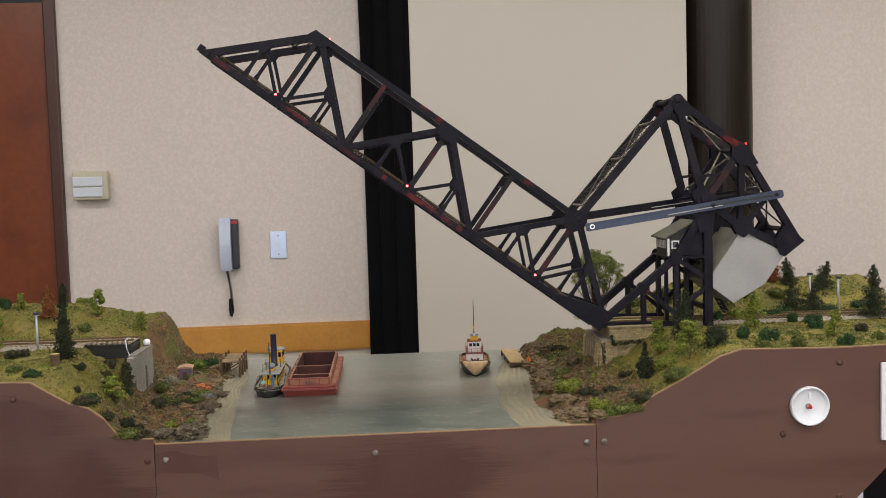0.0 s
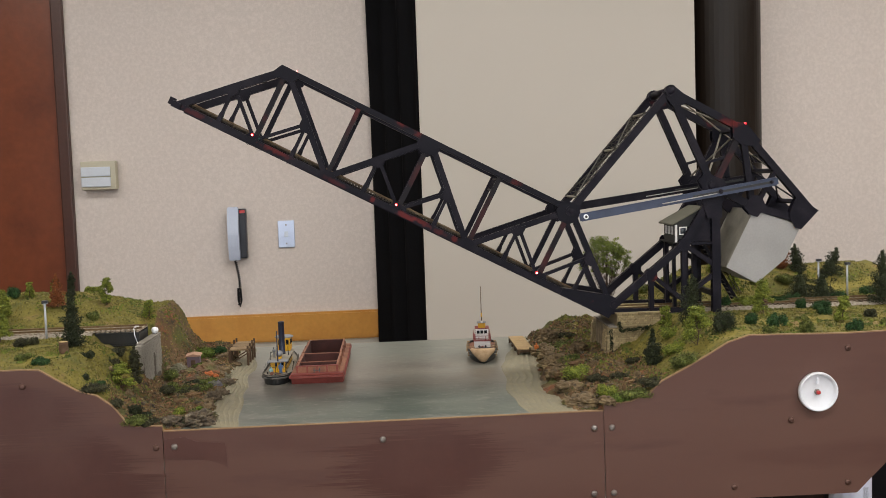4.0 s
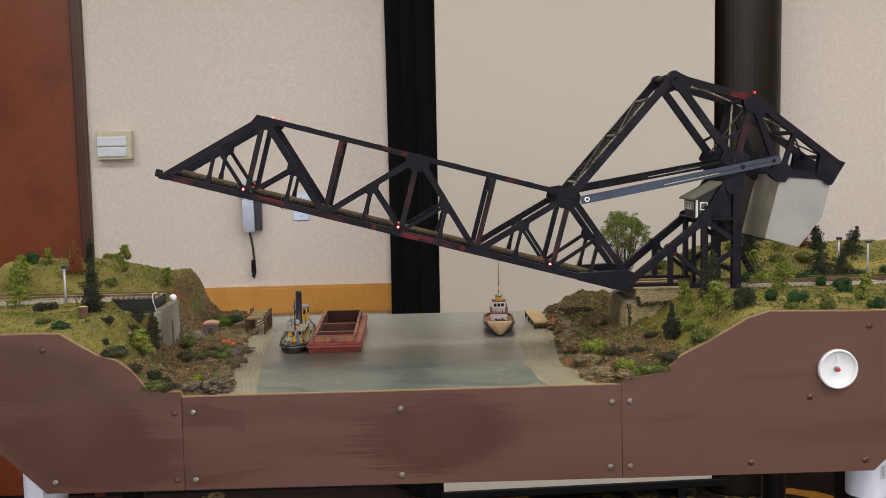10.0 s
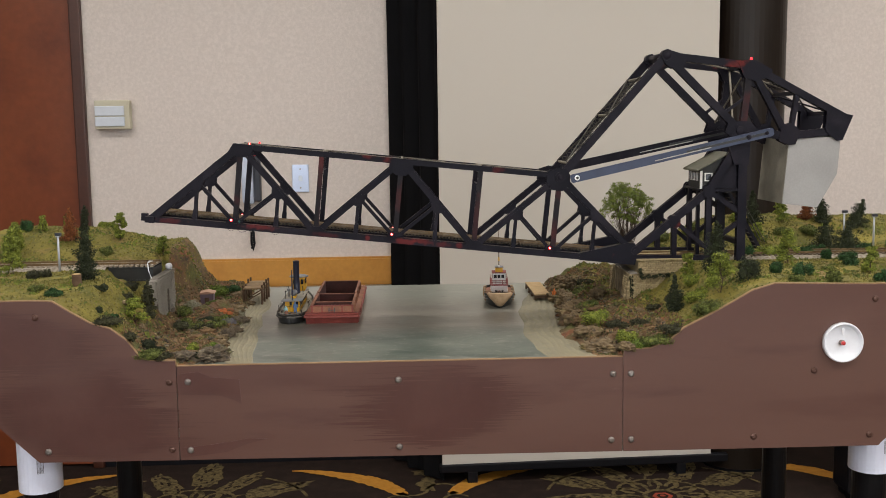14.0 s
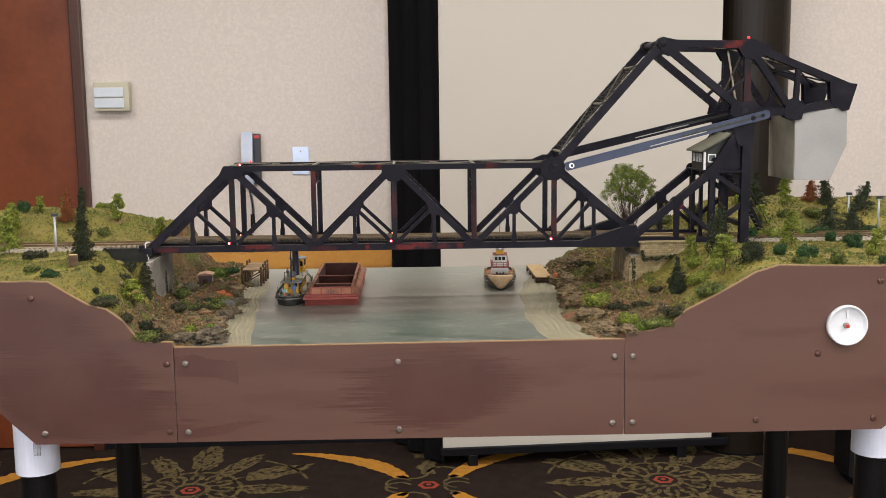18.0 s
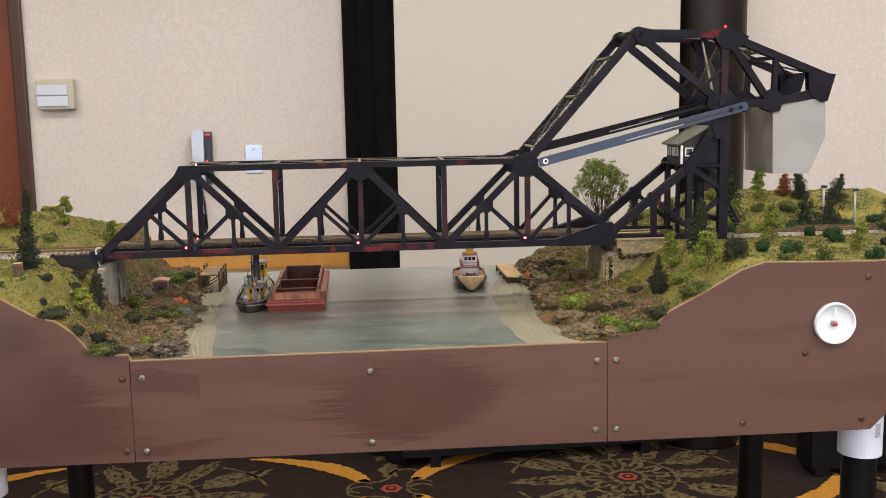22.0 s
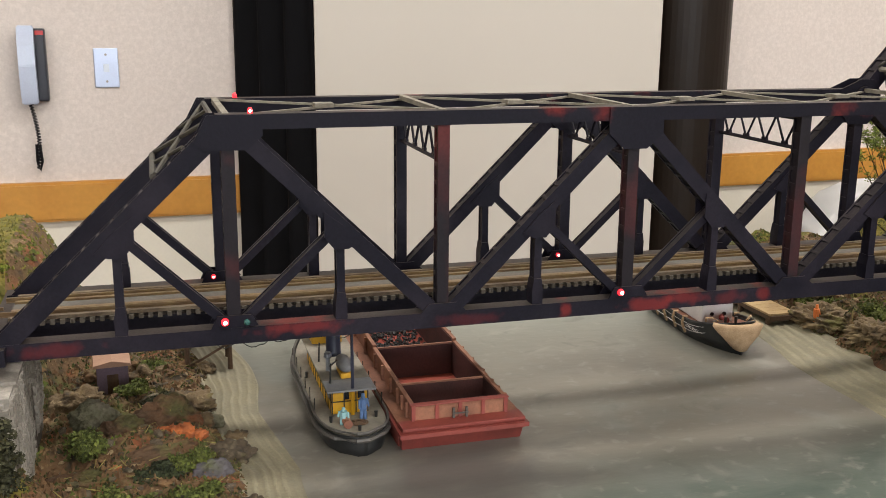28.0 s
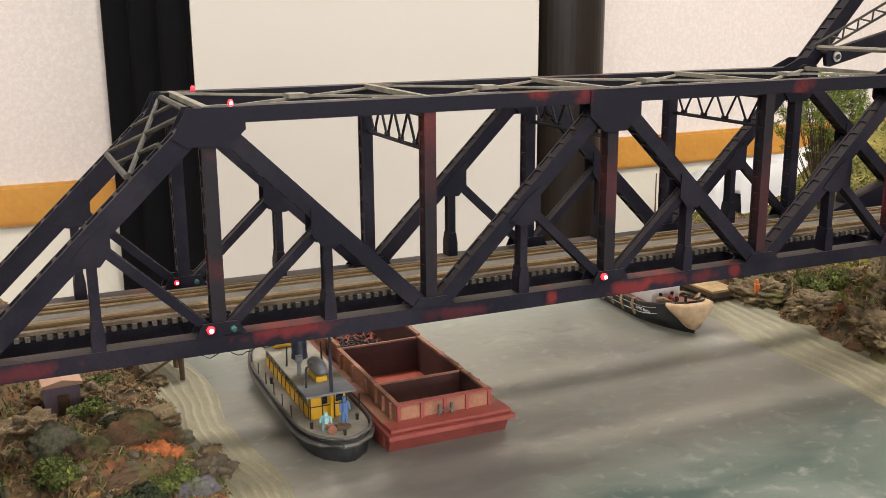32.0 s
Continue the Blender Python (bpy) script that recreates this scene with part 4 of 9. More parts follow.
def ground(x, y):
    """The height of the land on the module."""
    n1 = noise.noise((x * 14, y * 14, 0.3))
    n2 = noise.noise((x * 42, y * 42, 3.1))
    n3 = noise.noise((x * 120, y * 120, 7.7))
    if x < 0:
        front = straight_line(FRONT_LEFT, x)
        # the plateau: a front shoulder, the track bed, then the hill behind it
        bed = 1.2335
        top = 1.2245 + (bed - 1.2245) * smooth01(0.02, 0.14, y)
        crest = straight_line([(-0.70, 0.048), (-0.56, 0.046), (-0.50, 0.030), (-0.45, 0.020), (-0.40, 0.021), (-0.36, 0.012)], x)
        hill = crest * smooth01(0.39, 0.53, y) * (1 - 0.8 * smooth01(0.56, 0.75, y)) - 0.014 * smooth01(0.58, 0.76, y) + 0.004 * n1 * smooth01(0.42, 0.5, y)
        edge = -0.405 + 0.012 * n1 - 0.006 * smooth01(0.0, 0.3, y) + 0.038 * smooth01(0.40, 0.5, y) - 0.090 * smooth01(0.58, 0.72, y)
        low = 0.016 * smooth01(0.20, 0.25, y) * (1 - smooth01(0.39, 0.43, y)) * smooth01(-0.475, -0.46, x)
        top -= low
        foot = 1.142 + 0.013 * max(0, n1) + 0.012 * max(0, n2)
        k = smooth01(edge - 0.045, edge + (0.055 if y < 0.24 else 0.030), x)
        inner = (top + hill) * (1 - k) + foot * k
        z = front + (inner - front) * smooth01(0.0, 0.12, y)
        s = shore_left(y)
        z = z + (WZ - 0.004 - z) * smooth01(s - 0.035, s + 0.012, x + 0.012 * n2)
    else:
        front = straight_line(FRONT_RIGHT, x)
        bed = 1.2335
        hill = 0.046 * smooth01(0.43, 0.58, y) * smooth01(0.47 + 0.10 * smooth01(0.58, 0.74, y), 0.63 + 0.08 * smooth01(0.58, 0.74, y), x) * (1 - 0.55 * smooth01(0.60, 0.76, y)) + 0.006 * n1 * smooth01(0.43, 0.52, y)
        edge = 0.428 - 0.02 * smooth01(0.26, 0.36, y) + 0.032 * smooth01(0.42, 0.55, y) + 0.16 * smooth01(0.56, 0.74, y) + 0.008 * n1
        foot = 1.147 + 0.022 * max(0, n1) + 0.02 * max(0, n2) + 0.018 * smooth01(0.30, 0.38, x)
        k = smooth01(edge - 0.055, edge + 0.055, x)
        inner = foot * (1 - k) + (bed + hill) * k
        z = front + (inner - front) * smooth01(0.0, 0.16, y)
        s = shore_right(y)
        z = z + (WZ - 0.004 - z) * (1 - smooth01(s - 0.012, s + 0.035, x + 0.012 * n2))
    z -= 0.0155 * y * smooth01(1.150, 1.190, z)
    on_bed = smooth01(0.24, 0.27, y) * (1 - smooth01(0.36, 0.39, y)) * (1 if abs(x) > 0.47 else 0.2)
    rough = 0.0035 * n2 + 0.0016 * n3
    return z + rough * (1 - on_bed) * smooth01(0.0, 0.02, y)


def land(name, xa, xb, label, material):
    step = 0.006
    nx, ny = int(round((xb - xa) / step)), int(round(YB / step))
    verts, faces = [], []
    for j in range(ny + 1):
        for i in range(nx + 1):
            x, y = xa + (xb - xa) * i / nx, 0.006 + (YB - 0.006) * j / ny
            verts.append((x, y, ground(x, y)))
    for j in range(ny):
        for i in range(nx):
            a = j * (nx + 1) + i
            faces.append((a, a + 1, a + nx + 2, a + nx + 1))
    # a skirt down behind the fascia
    base = len(verts)
    verts += [(xa + (xb - xa) * i / nx, 0.0062, 1.118) for i in range(nx + 1)]
    faces += [(base + i, base + i + 1, i + 1, i) for i in range(nx)]
    me = bpy.data.meshes.new(name)
    me.from_pydata(verts, [], faces)
    me.polygons.foreach_set("use_smooth", [True] * len(faces))
    me.materials.append(TURF)
    me.materials.append(EARTH)
    low = [1 if (sum(verts[v][2] for v in f) / 4 + 0.012 * noise.noise(Vector(verts[f[0]]) * 30)) < 1.166 or (verts[f[0]][1] > 0.40 and -0.42 < verts[f[0]][0] < 0) else 0 for f in faces]
    me.polygons.foreach_set("material_index", low)
    return tagged(new(name, me), label, "ground", kind="structure")


land("ground_left", XL, -0.20, "scenic turf bank with brown earth and rocky shore", TURF)
land("ground_right", 0.22, XR, "scenic turf hillside with brown earth and rocky shore", TURF)
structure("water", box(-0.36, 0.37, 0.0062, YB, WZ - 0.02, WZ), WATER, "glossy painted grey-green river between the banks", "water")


def on_board(x, z):
    """Whether a place lies on the fascia's face, clear of its cut corner and its upper edge."""
    if x > -0.3045:
        return 1.004 < z < 1.130
    return z > 1.005 + max(0.0, -0.495 - x) * 0.985 and z < straight_line(FRONT_LEFT, x) - 0.004


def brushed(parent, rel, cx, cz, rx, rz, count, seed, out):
    """Darker red paint laid on in many thin level brush strokes."""
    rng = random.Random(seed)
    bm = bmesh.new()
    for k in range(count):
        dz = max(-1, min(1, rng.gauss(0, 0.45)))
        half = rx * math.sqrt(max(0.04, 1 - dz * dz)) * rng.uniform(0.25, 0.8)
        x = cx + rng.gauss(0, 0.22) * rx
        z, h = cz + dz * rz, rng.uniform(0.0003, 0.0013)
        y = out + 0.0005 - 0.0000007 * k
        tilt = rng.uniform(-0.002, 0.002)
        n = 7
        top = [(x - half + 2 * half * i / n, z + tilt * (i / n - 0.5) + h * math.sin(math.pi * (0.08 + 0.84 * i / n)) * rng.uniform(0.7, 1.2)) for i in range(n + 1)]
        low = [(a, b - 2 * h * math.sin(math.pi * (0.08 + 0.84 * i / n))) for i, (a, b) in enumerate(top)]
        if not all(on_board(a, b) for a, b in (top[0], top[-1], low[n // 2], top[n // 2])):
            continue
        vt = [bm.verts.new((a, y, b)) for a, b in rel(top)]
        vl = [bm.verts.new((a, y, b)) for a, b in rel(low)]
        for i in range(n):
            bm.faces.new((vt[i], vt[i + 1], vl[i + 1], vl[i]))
    ob = part("brushed_paint", bm, TOUCHUP, parent, "darker red brushed paint")
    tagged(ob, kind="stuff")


def fascia():
    t = thing("fascia", (0, 0, 1.0), "three-piece brown painted hardboard fascia with screws", "fascia")
    lo = 0.0

    def rel(p):
        return [(x, z - 1.0) for x, z in p]

    def dense(keys):
        out = []
        for (a, za), (b, zb) in zip(keys, keys[1:]):
            for q in range(3):
                s = q / 3
                out.append((a + (b - a) * s, za + (zb - za) * s))
        return out + [keys[-1]]

    left = dense([(-0.76, 1.224), (-0.49, 1.226)] + FRONT_LEFT)
    right = dense(FRONT_RIGHT + [(0.80, 1.232)])
    part("left_panel", prism_xz(rel(left + [(-0.305, 1.001), (-0.495, 1.002), (-0.62, 1.125), (-0.76, 1.125)]), 0, 0.006), FASCIA, t)
    part("middle_panel", prism_xz(rel([(-0.3035, 1.1325), (0.3085, 1.1335), (0.3085, 0.999), (-0.3035, 1.001)]), 0.0006, 0.006), FASCIA, t)
    part("right_panel", prism_xz(rel(right + [(0.80, 1.125), (0.672, 0.999), (0.310, 0.999)]), 0, 0.006), FASCIA, t)
    brushed(t, rel, 0.045, 1.068, 0.125, 0.058, 420, 3, 0.0)
    brushed(t, rel, 0.10, 1.075, 0.080, 0.040, 160, 4, 0.0)
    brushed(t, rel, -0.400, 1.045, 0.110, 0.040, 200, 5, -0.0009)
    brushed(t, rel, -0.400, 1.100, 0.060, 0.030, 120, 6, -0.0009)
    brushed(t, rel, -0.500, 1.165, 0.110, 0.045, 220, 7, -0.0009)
    # two wide stroke areas that darken the left panel overall
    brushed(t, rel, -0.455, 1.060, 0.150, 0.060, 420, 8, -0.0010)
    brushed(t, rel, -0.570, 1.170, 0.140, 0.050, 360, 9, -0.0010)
    part("paint_patch", prism_xz(rel([(-0.303, 1.122), (-0.275, 1.1245), (-0.258, 1.117), (-0.219, 1.113), (-0.2175, 1.078), (-0.224, 1.083), (-0.246, 1.091), (-0.303, 1.0935)]), 0.0002, 0.0005), TOUCHUP, t, "darker red touch-up paint")
    part("paint_patch", prism_xz(rel([(-0.303, 1.018), (-0.262, 1.022), (-0.214, 1.029), (-0.183, 1.029), (-0.212, 1.022), (-0.240, 1.011), (-0.303, 1.004)]), 0.0002, 0.0005), TOUCHUP, t, "darker red touch-up paint")
    for name, line in (("left_edge", left), ("right_edge", right), ("middle_edge", [(-0.3035, 1.1325), (0.3085, 1.1335)])):
        pts = rel(line)
        bm = bmesh.new()
        add_prism_xz(bm, [(x, z + 0.0001) for x, z in pts] + [(x, z + 0.0013) for x, z in pts[::-1]], 0.0004, 0.0058)
        part("raw_edge", bm, RAWEDGE, t, "bare tan hardboard edge")
    for (x, z), m in (((-0.314, 1.111), RUSTSCREW), ((-0.289, 1.111), STEEL), ((-0.002, 1.108), STEEL), ((0.295, 1.110), STEEL), ((0.320, 1.110), STEEL),
                      ((0.293, 1.016), STEEL), ((0.321, 1.016), STEEL), ((-0.002, 1.013), STEEL), ((-0.289, 1.015), STEEL), ((-0.314, 1.016), RUSTSCREW),
                      ((-0.482, 1.017), STEEL), ((-0.489, 1.204), RUSTSCREW), ((0.577, 1.109), RUSTSCREW), ((0.494, 1.016), RUSTSCREW), ((0.659, 1.015), RUSTSCREW), ((0.660, 1.209), RUSTSCREW)):
        bm = lathe([(0.0046, 0.0), (0.0045, -0.0008), (0.0036, -0.0019), (0.0024, -0.0024), (0.0011, -0.0025), (0.0008, -0.0012), (0.0002, -0.0011)], 18, "y")
        add_box(bm, -0.0021, 0.0021, -0.00262, -0.0023, -0.0004, 0.0004)
        add_box(bm, -0.0004, 0.0004, -0.00266, -0.0023, -0.0021, 0.0021)
        o = part("screw", bm, m, t, smooth=False)
        o.location = (x, 0, z - 1.0)
    knob = part("dial", lathe([(0.0277, 0.0), (0.0282, -0.004), (0.0275, -0.0085), (0.0256, -0.0085), (0.0240, -0.004), (0.0226, -0.003), (0.001, -0.003)], 40, "y"), WHITEPLASTIC, t, "white dished plastic dial", smooth=True)
    knob.location = (0.614, -0.0005, 0.149)
    o = part("pointer", box(-0.0016, 0.0016, -0.0052, -0.0032, 0.010, 0.020, 0.0006), WHITEPLASTIC, knob)
    o = part("nut", lathe([(0.0042, -0.0032), (0.0042, -0.007), (0.003, -0.008)], 6, "y"), STEEL, knob)
    o.location = (-0.0015, 0, 0.0)
    o = part("button", lathe([(0.0028, -0.008), (0.0028, -0.011), (0.001, -0.012)], 12, "y"), REDPLASTIC, knob, "small red push button")
    o.location = (-0.0015, 0, 0)
    part("card", box(0.7185, 0.79, -0.006, -0.0005, 0.095, 0.207, 0.002), WHITEPLASTIC, t, "white card fixed to the fascia")
    # the frame behind
    frame_w = mat("painted_frame_wood", (0.03, 0.02, 0.017), 0.7, vary=0.2, scale=20, fine=200)
    part("frame_board", box(-0.74, 0.78, YB - 0.012, YB, 0.003, 0.125), frame_w, t, "dark rear frame board")
    part("frame_board", box(-0.74, 0.78, 0.0065, 0.655, 0.10, 0.1085), frame_w, t, "dark underside board")


fascia()


def leg(x, y, coupling):
    t = thing("pipe_leg", (x, y, FLOOR), "black plastic pipe leg with a white coupling" if coupling else "black plastic pipe leg under the module", "leg", "module legs")
    top = 0.949 - FLOOR if coupling else 1.10 - FLOOR
    part("pipe", tube((0, 0, 0), (0, 0, top), 0.0242, sides=28), ABS, t, smooth=False)
    if coupling:
        part("coupling", lathe([(0.0245, 0.945 - FLOOR), (0.0300, 0.945 - FLOOR), (0.0300, 1.09 - FLOOR), (0.0295, 1.095 - FLOOR)], 32), PVC, t, "white pvc coupling")
        bm = bmesh.new()
        for k in range(7):
            a0 = -1.35 + 0.045 * k
            w = 0.012 if k % 3 else 0.020
            p = [(0.0302 * math.cos(a0), 0.0302 * math.sin(a0)), (0.0302 * math.cos(a0 + w), 0.0302 * math.sin(a0 + w))]
            vs = [bm.verts.new((px, py, z)) for z in (0.975 - FLOOR, 0.995 - FLOOR) for px, py in p]
            bm.faces.new((vs[0], vs[1], vs[3], vs[2]))
        part("print_bars", bm, DARKPHONE, t, "faint printed bars")


leg(-0.5175, 0.06, True)
leg(0.690, 0.06, True)
leg(-0.555, 0.62, False)
leg(0.761, 0.62, False)


# ---------------------------------------------------------------- the bascule bridge
HX, HZ, MY = 0.381, 1.249, 0.3145
KX, KZ = 0.551, 1.441
PX, PZ = -0.1325, 0.108
QX, QZ = 0.562, 1.430
EX, EZ = -0.109, 0.109
FACES = ((-0.0595, 1), (0.0475, -1))  # the near depth of either truss, 12 mm deep
TD = 0.012


def bar_points(a, b, w, ea=0.0, eb=0.0):
    (x0, z0), (x1, z1) = a, b
    length = math.hypot(x1 - x0, z1 - z0)
    ux, uz = (x1 - x0) / length, (z1 - z0) / length
    x0, z0, x1, z1 = x0 - ux * ea, z0 - uz * ea, x1 + ux * eb, z1 + uz * eb
    nx, nz = -uz * w / 2, ux * w / 2
    return [(x0 + nx, z0 + nz), (x1 + nx, z1 + nz), (x1 - nx, z1 - nz), (x0 - nx, z0 - nz)], (ux, uz, nx, nz, x0, z0, math.hypot(x1 - x0, z1 - z0))


def girder(a, b, w, y0, deep=TD, battens=True, solid=False, ea=0.0, eb=0.0):
    """A built-up steel member: two side plates, a web, and batten straps across the open edges."""
    bm = bmesh.new()
    pts, (ux, uz, nx, nz, x0, z0, length) = bar_points(a, b, w, ea, eb)
    if solid:
        add_prism_xz(bm, pts, y0, y0 + deep)
        return bm
    add_prism_xz(bm, pts, y0, y0 + 0.0016)
    add_prism_xz(bm, pts, y0 + deep - 0.0016, y0 + deep)
    inner = [(x0 + ux * s + nx * k, z0 + uz * s + nz * k) for s, k in ((0, 0.80), (length, 0.80), (length, -0.80), (0, -0.80))]
    add_prism_xz(bm, inner, y0 + 0.0016, y0 + deep - 0.0016)
    if battens:
        n = max(2, int(length / 0.011))
        for i in range(n):
            s = length * (i + 0.5) / n
            for side in (1, -1):
                q = [(x0 + ux * (s + d) + nx * k * side, z0 + uz * (s + d) + nz * k * side) for d, k in ((-0.0013, 0.80), (0.0013, 0.80), (0.0013, 0.985), (-0.0013, 0.985))]
                add_prism_xz(bm, q, y0 + 0.0005, y0 + deep - 0.0005)
    return bm


def plate(points, y0, y1, rivets=()):
    bm = prism_xz(points, y0, y1)
    for x, z in rivets:
        add_box(bm, x - 0.0007, x + 0.0007, y0 - 0.0006, y0, z - 0.0007, z + 0.0007)
    return bm


def gusset(cx, cz, w, h, cut=0.3):
    c = cut * min(w, h)
    return [(cx - w / 2 + c, cz - h / 2), (cx + w / 2 - c, cz - h / 2), (cx + w / 2, cz - h / 2 + c), (cx + w / 2, cz + h / 2 - c),
            (cx + w / 2 - c, cz + h / 2), (cx - w / 2 + c, cz + h / 2), (cx - w / 2, cz + h / 2 - c), (cx - w / 2, cz - h / 2 + c)]


BZ, TZ = -0.0170, 0.1100
TH = 0.0044  # half the depth of the top chord
N = [-0.7735, -0.6450, -0.516, -0.3885, -0.2610, -0.1325, 0.0]


def knee(cx, cz, side):
    """The plate under a diagonal's middle, where a post and a short brace hang from it; side is the brace's."""
    pts = [(-0.0115, -0.0105), (-0.0045, -0.0140), (0.0040, -0.0140), (0.0100, -0.0065), (0.0100, 0.0095), (-0.0010, 0.0010)]
    return [(cx + side * x, cz + z) for x, z in pts][::side]


def lattice_frame(x, z0, z1, y0, y1, n=5):
    """A sway frame across the track: a top bar, a sagging bottom bar and a zigzag between them."""
    bm = bmesh.new()
    add_tube(bm, (x, y0, z1), (x, y1, z1), 0.0013, sides=5)
    add_tube(bm, (x, y0, z0), (x, y1, z0), 0.0014, sides=5)
    w = (y1 - y0) / n
    for i in range(n):
        a, b = y0 + i * w, y0 + (i + 1) * w
        m = 0.5 * (a + b)
        add_tube(bm, (x, a, z1), (x, m, z0), 0.0009, sides=5)
        add_tube(bm, (x, m, z0), (x, b, z1), 0.0009, sides=5)
        add_box(bm, x - 0.001, x + 0.001, m - 0.0028, m + 0.0028, z0 - 0.001, z0 + 0.003)
    return bm


def bascule_span():
    t = thing("bascule_span", (HX, MY, HZ), "black steel through-truss lift span with rust streaks and red lamps", "bridge")
    for y0, out in FACES:
        zfront = y0
        # chords
        part("bottom_chord", girder((N[0] - 0.010, BZ), (N[5] + 0.05, BZ), 0.0100, y0, solid=True), BLOTCHEDIRON if y0 < 0 else IRONRUST, t)
        heel = [(N[5] + 0.045, BZ - 0.0058), (0.004, BZ - 0.0062), (0.006, BZ + 0.016), (0.0, 0.012), (-0.012, 0.012), (N[5] + 0.045, BZ + 0.0058)]
        part("heel_plate", prism_xz(heel, y0 - 0.0008, y0 + TD + 0.0008), IRONRUST, t, "rust-tinged tapered heel plate")
        for k in (1, 3):
            part("top_chord", girder((N[k] - (0.006 if k == 1 else -0.0002), TZ), (N[k + 2] + (0.004 if k == 3 else -0.0002), TZ), 2 * TH, y0, solid=True), IRONRUST, t)
        # end post, main diagonals
        part("end_post", girder((N[0], BZ + 0.004), (N[1], TZ), 0.0118, y0 + 0.0003, TD - 0.0006, ea=0.004), IRON, t)
        tops = {1: (N[1], TZ), 3: (N[3], TZ), 5: (N[5], TZ)}
        lows = {2: (N[2], BZ), 4: (N[4], BZ), 6: (-0.004, 0.0)}
        pairs = [(tops[1], lows[2]), (lows[2], tops[3]), (tops[3], lows[4]), (lows[4], tops[5]), (tops[5], lows[6])]
        for k, (a, b) in enumerate(pairs):
            e = 0.0004 + 0.0003 * (k % 2)
            part("diagonal", girder(a, b, 0.0094, y0 + e, TD - 2 * e, ea=-0.004, eb=-0.004), IRON, t)
        mids = [((N[0], BZ + 0.004), (N[1], TZ), N[1])] + [(a, b, N[c]) for (a, b), c in zip(pairs, (1, 3, 3, 5, 5))]
        for a, b, foot in mids:
            mx, mz = (a[0] + b[0]) / 2, (a[1] + b[1]) / 2
            part("sub_post", girder((mx, BZ), (mx, mz), 0.0050, y0 + 0.002, 0.008, battens=False), IRON, t)
            bm = bmesh.new()
            add_prism_xz(bm, [(mx - 0.0036, BZ), (mx + 0.0036, BZ), (mx + 0.0036, BZ + 0.015), (mx + 0.0025, BZ + 0.022), (mx - 0.0025, BZ + 0.022), (mx - 0.0036, BZ + 0.015)], y0 + 0.001, y0 + 0.011)
            part("post_shoe", bm, IRON, t)
            part("sub_diagonal", girder((mx, mz), (foot, BZ + 0.003), 0.0052, y0 + 0.002, 0.008, battens=False), IRON, t)
            for yy in (y0 - 0.0008, y0 + TD):
                part("gusset_plate", plate(knee(mx, mz, 1 if foot > mx else -1), yy, yy + 0.0008), IRON, t)
        for i in (1, 2, 3, 4, 5):
            part("post", girder((N[i], BZ), (N[i], TZ), 0.0078 if i != 2 else 0.0074, y0 + 0.0015, 0.009), REDPOST if y0 < 0 else IRON, t, "rust-streaked riveted post" if y0 < 0 else "")
        for i in (1, 3, 5):
            for yy in (y0 - 0.001, y0 + TD):
                w = 0.038
                pts = [(N[i] - w / 2, TZ + TH), (N[i] + w / 2, TZ + TH), (N[i] + w / 2, TZ - 0.0125), (N[i] + w / 2 - 0.011, TZ - 0.0225), (N[i] - w / 2 + 0.011, TZ - 0.0225), (N[i] - w / 2, TZ - 0.0125)]
                if i == 1:
                    pts = [(N[1] - 0.011, TZ + TH - 0.0001), (N[1] + 0.020, TZ + TH - 0.0001), (N[1] + 0.020, TZ - 0.008), (N[1] + 0.011, TZ - 0.016), (N[1] - 0.012, TZ - 0.016), (N[1] - 0.019, TZ - 0.011)]
                if i == 5:
                    pts = [(N[5] - 0.022, TZ + TH), (N[5] - 0.004, TZ + 0.012), (N[5] + 0.008, TZ + 0.012), (N[5] + 0.016, TZ + 0.002), (N[5] + 0.016, TZ - 0.013), (N[5] + 0.006, TZ - 0.024), (N[5] - 0.012, TZ - 0.024), (N[5] - 0.022, TZ - 0.012)]
                part("gusset_plate", plate(pts, yy, yy + 0.001), IRONRUST, t)
        for i in (2, 4):
            for yy in (y0 - 0.001, y0 + TD):
                pts = [(N[i] - 0.015, BZ + 0.0050), (N[i] + 0.015, BZ + 0.0050), (N[i] + 0.009, BZ + 0.011), (N[i] - 0.009, BZ + 0.011)]
                part("gusset_plate", plate(pts, yy, yy + 0.001), IRON, t)
        for i in (1, 3, 5):
            for yy in (y0 - 0.001, y0 + TD):
                pts = [(N[i] - 0.014, BZ + 0.0050), (N[i] + 0.014, BZ + 0.0058), (N[i] + 0.010, BZ + 0.013), (N[i] - 0.010, BZ + 0.013)]
                part("gusset_plate", plate(pts, yy, yy + 0.001), IRON, t)
        # marker lamps on the near side of either truss
        for i in (1, 3, 5):
            lamp = part("marker_lamp", lathe([(0.0028, 0.0), (0.0028, -0.0016), (0.0020, -0.0030), (0.0008, -0.0036)], 12, "y"), RED, t, "lit red marker lamp", True)
            lamp.location = (N[i] - 0.0057, y0 - 0.001, BZ + 0.0095)
            lamp.scale = (0.82, 0.82, 0.82) if y0 < 0 else (0.55, 0.55, 0.55)
            core = part("lamp_core", lathe([(0.0016, -0.0031), (0.0012, -0.0039), (0.0004, -0.0042)], 10, "y"), REDCORE, lamp, "glowing lamp core")
        o = part("green_lens", lathe([(0.0020, 0.0), (0.0018, -0.0015), (0.0008, -0.0024)], 10, "y"), GREENLENS, t, "unlit green lens")
        o.location = (N[1] + 0.007, y0 - 0.001, BZ + 0.0085)
        top = part("top_lamp", lathe([(0.0015, 0.0), (0.0015, 0.0020), (0.0008, 0.0032)], 10), RED, t, "lit red lamp on the top chord", True)
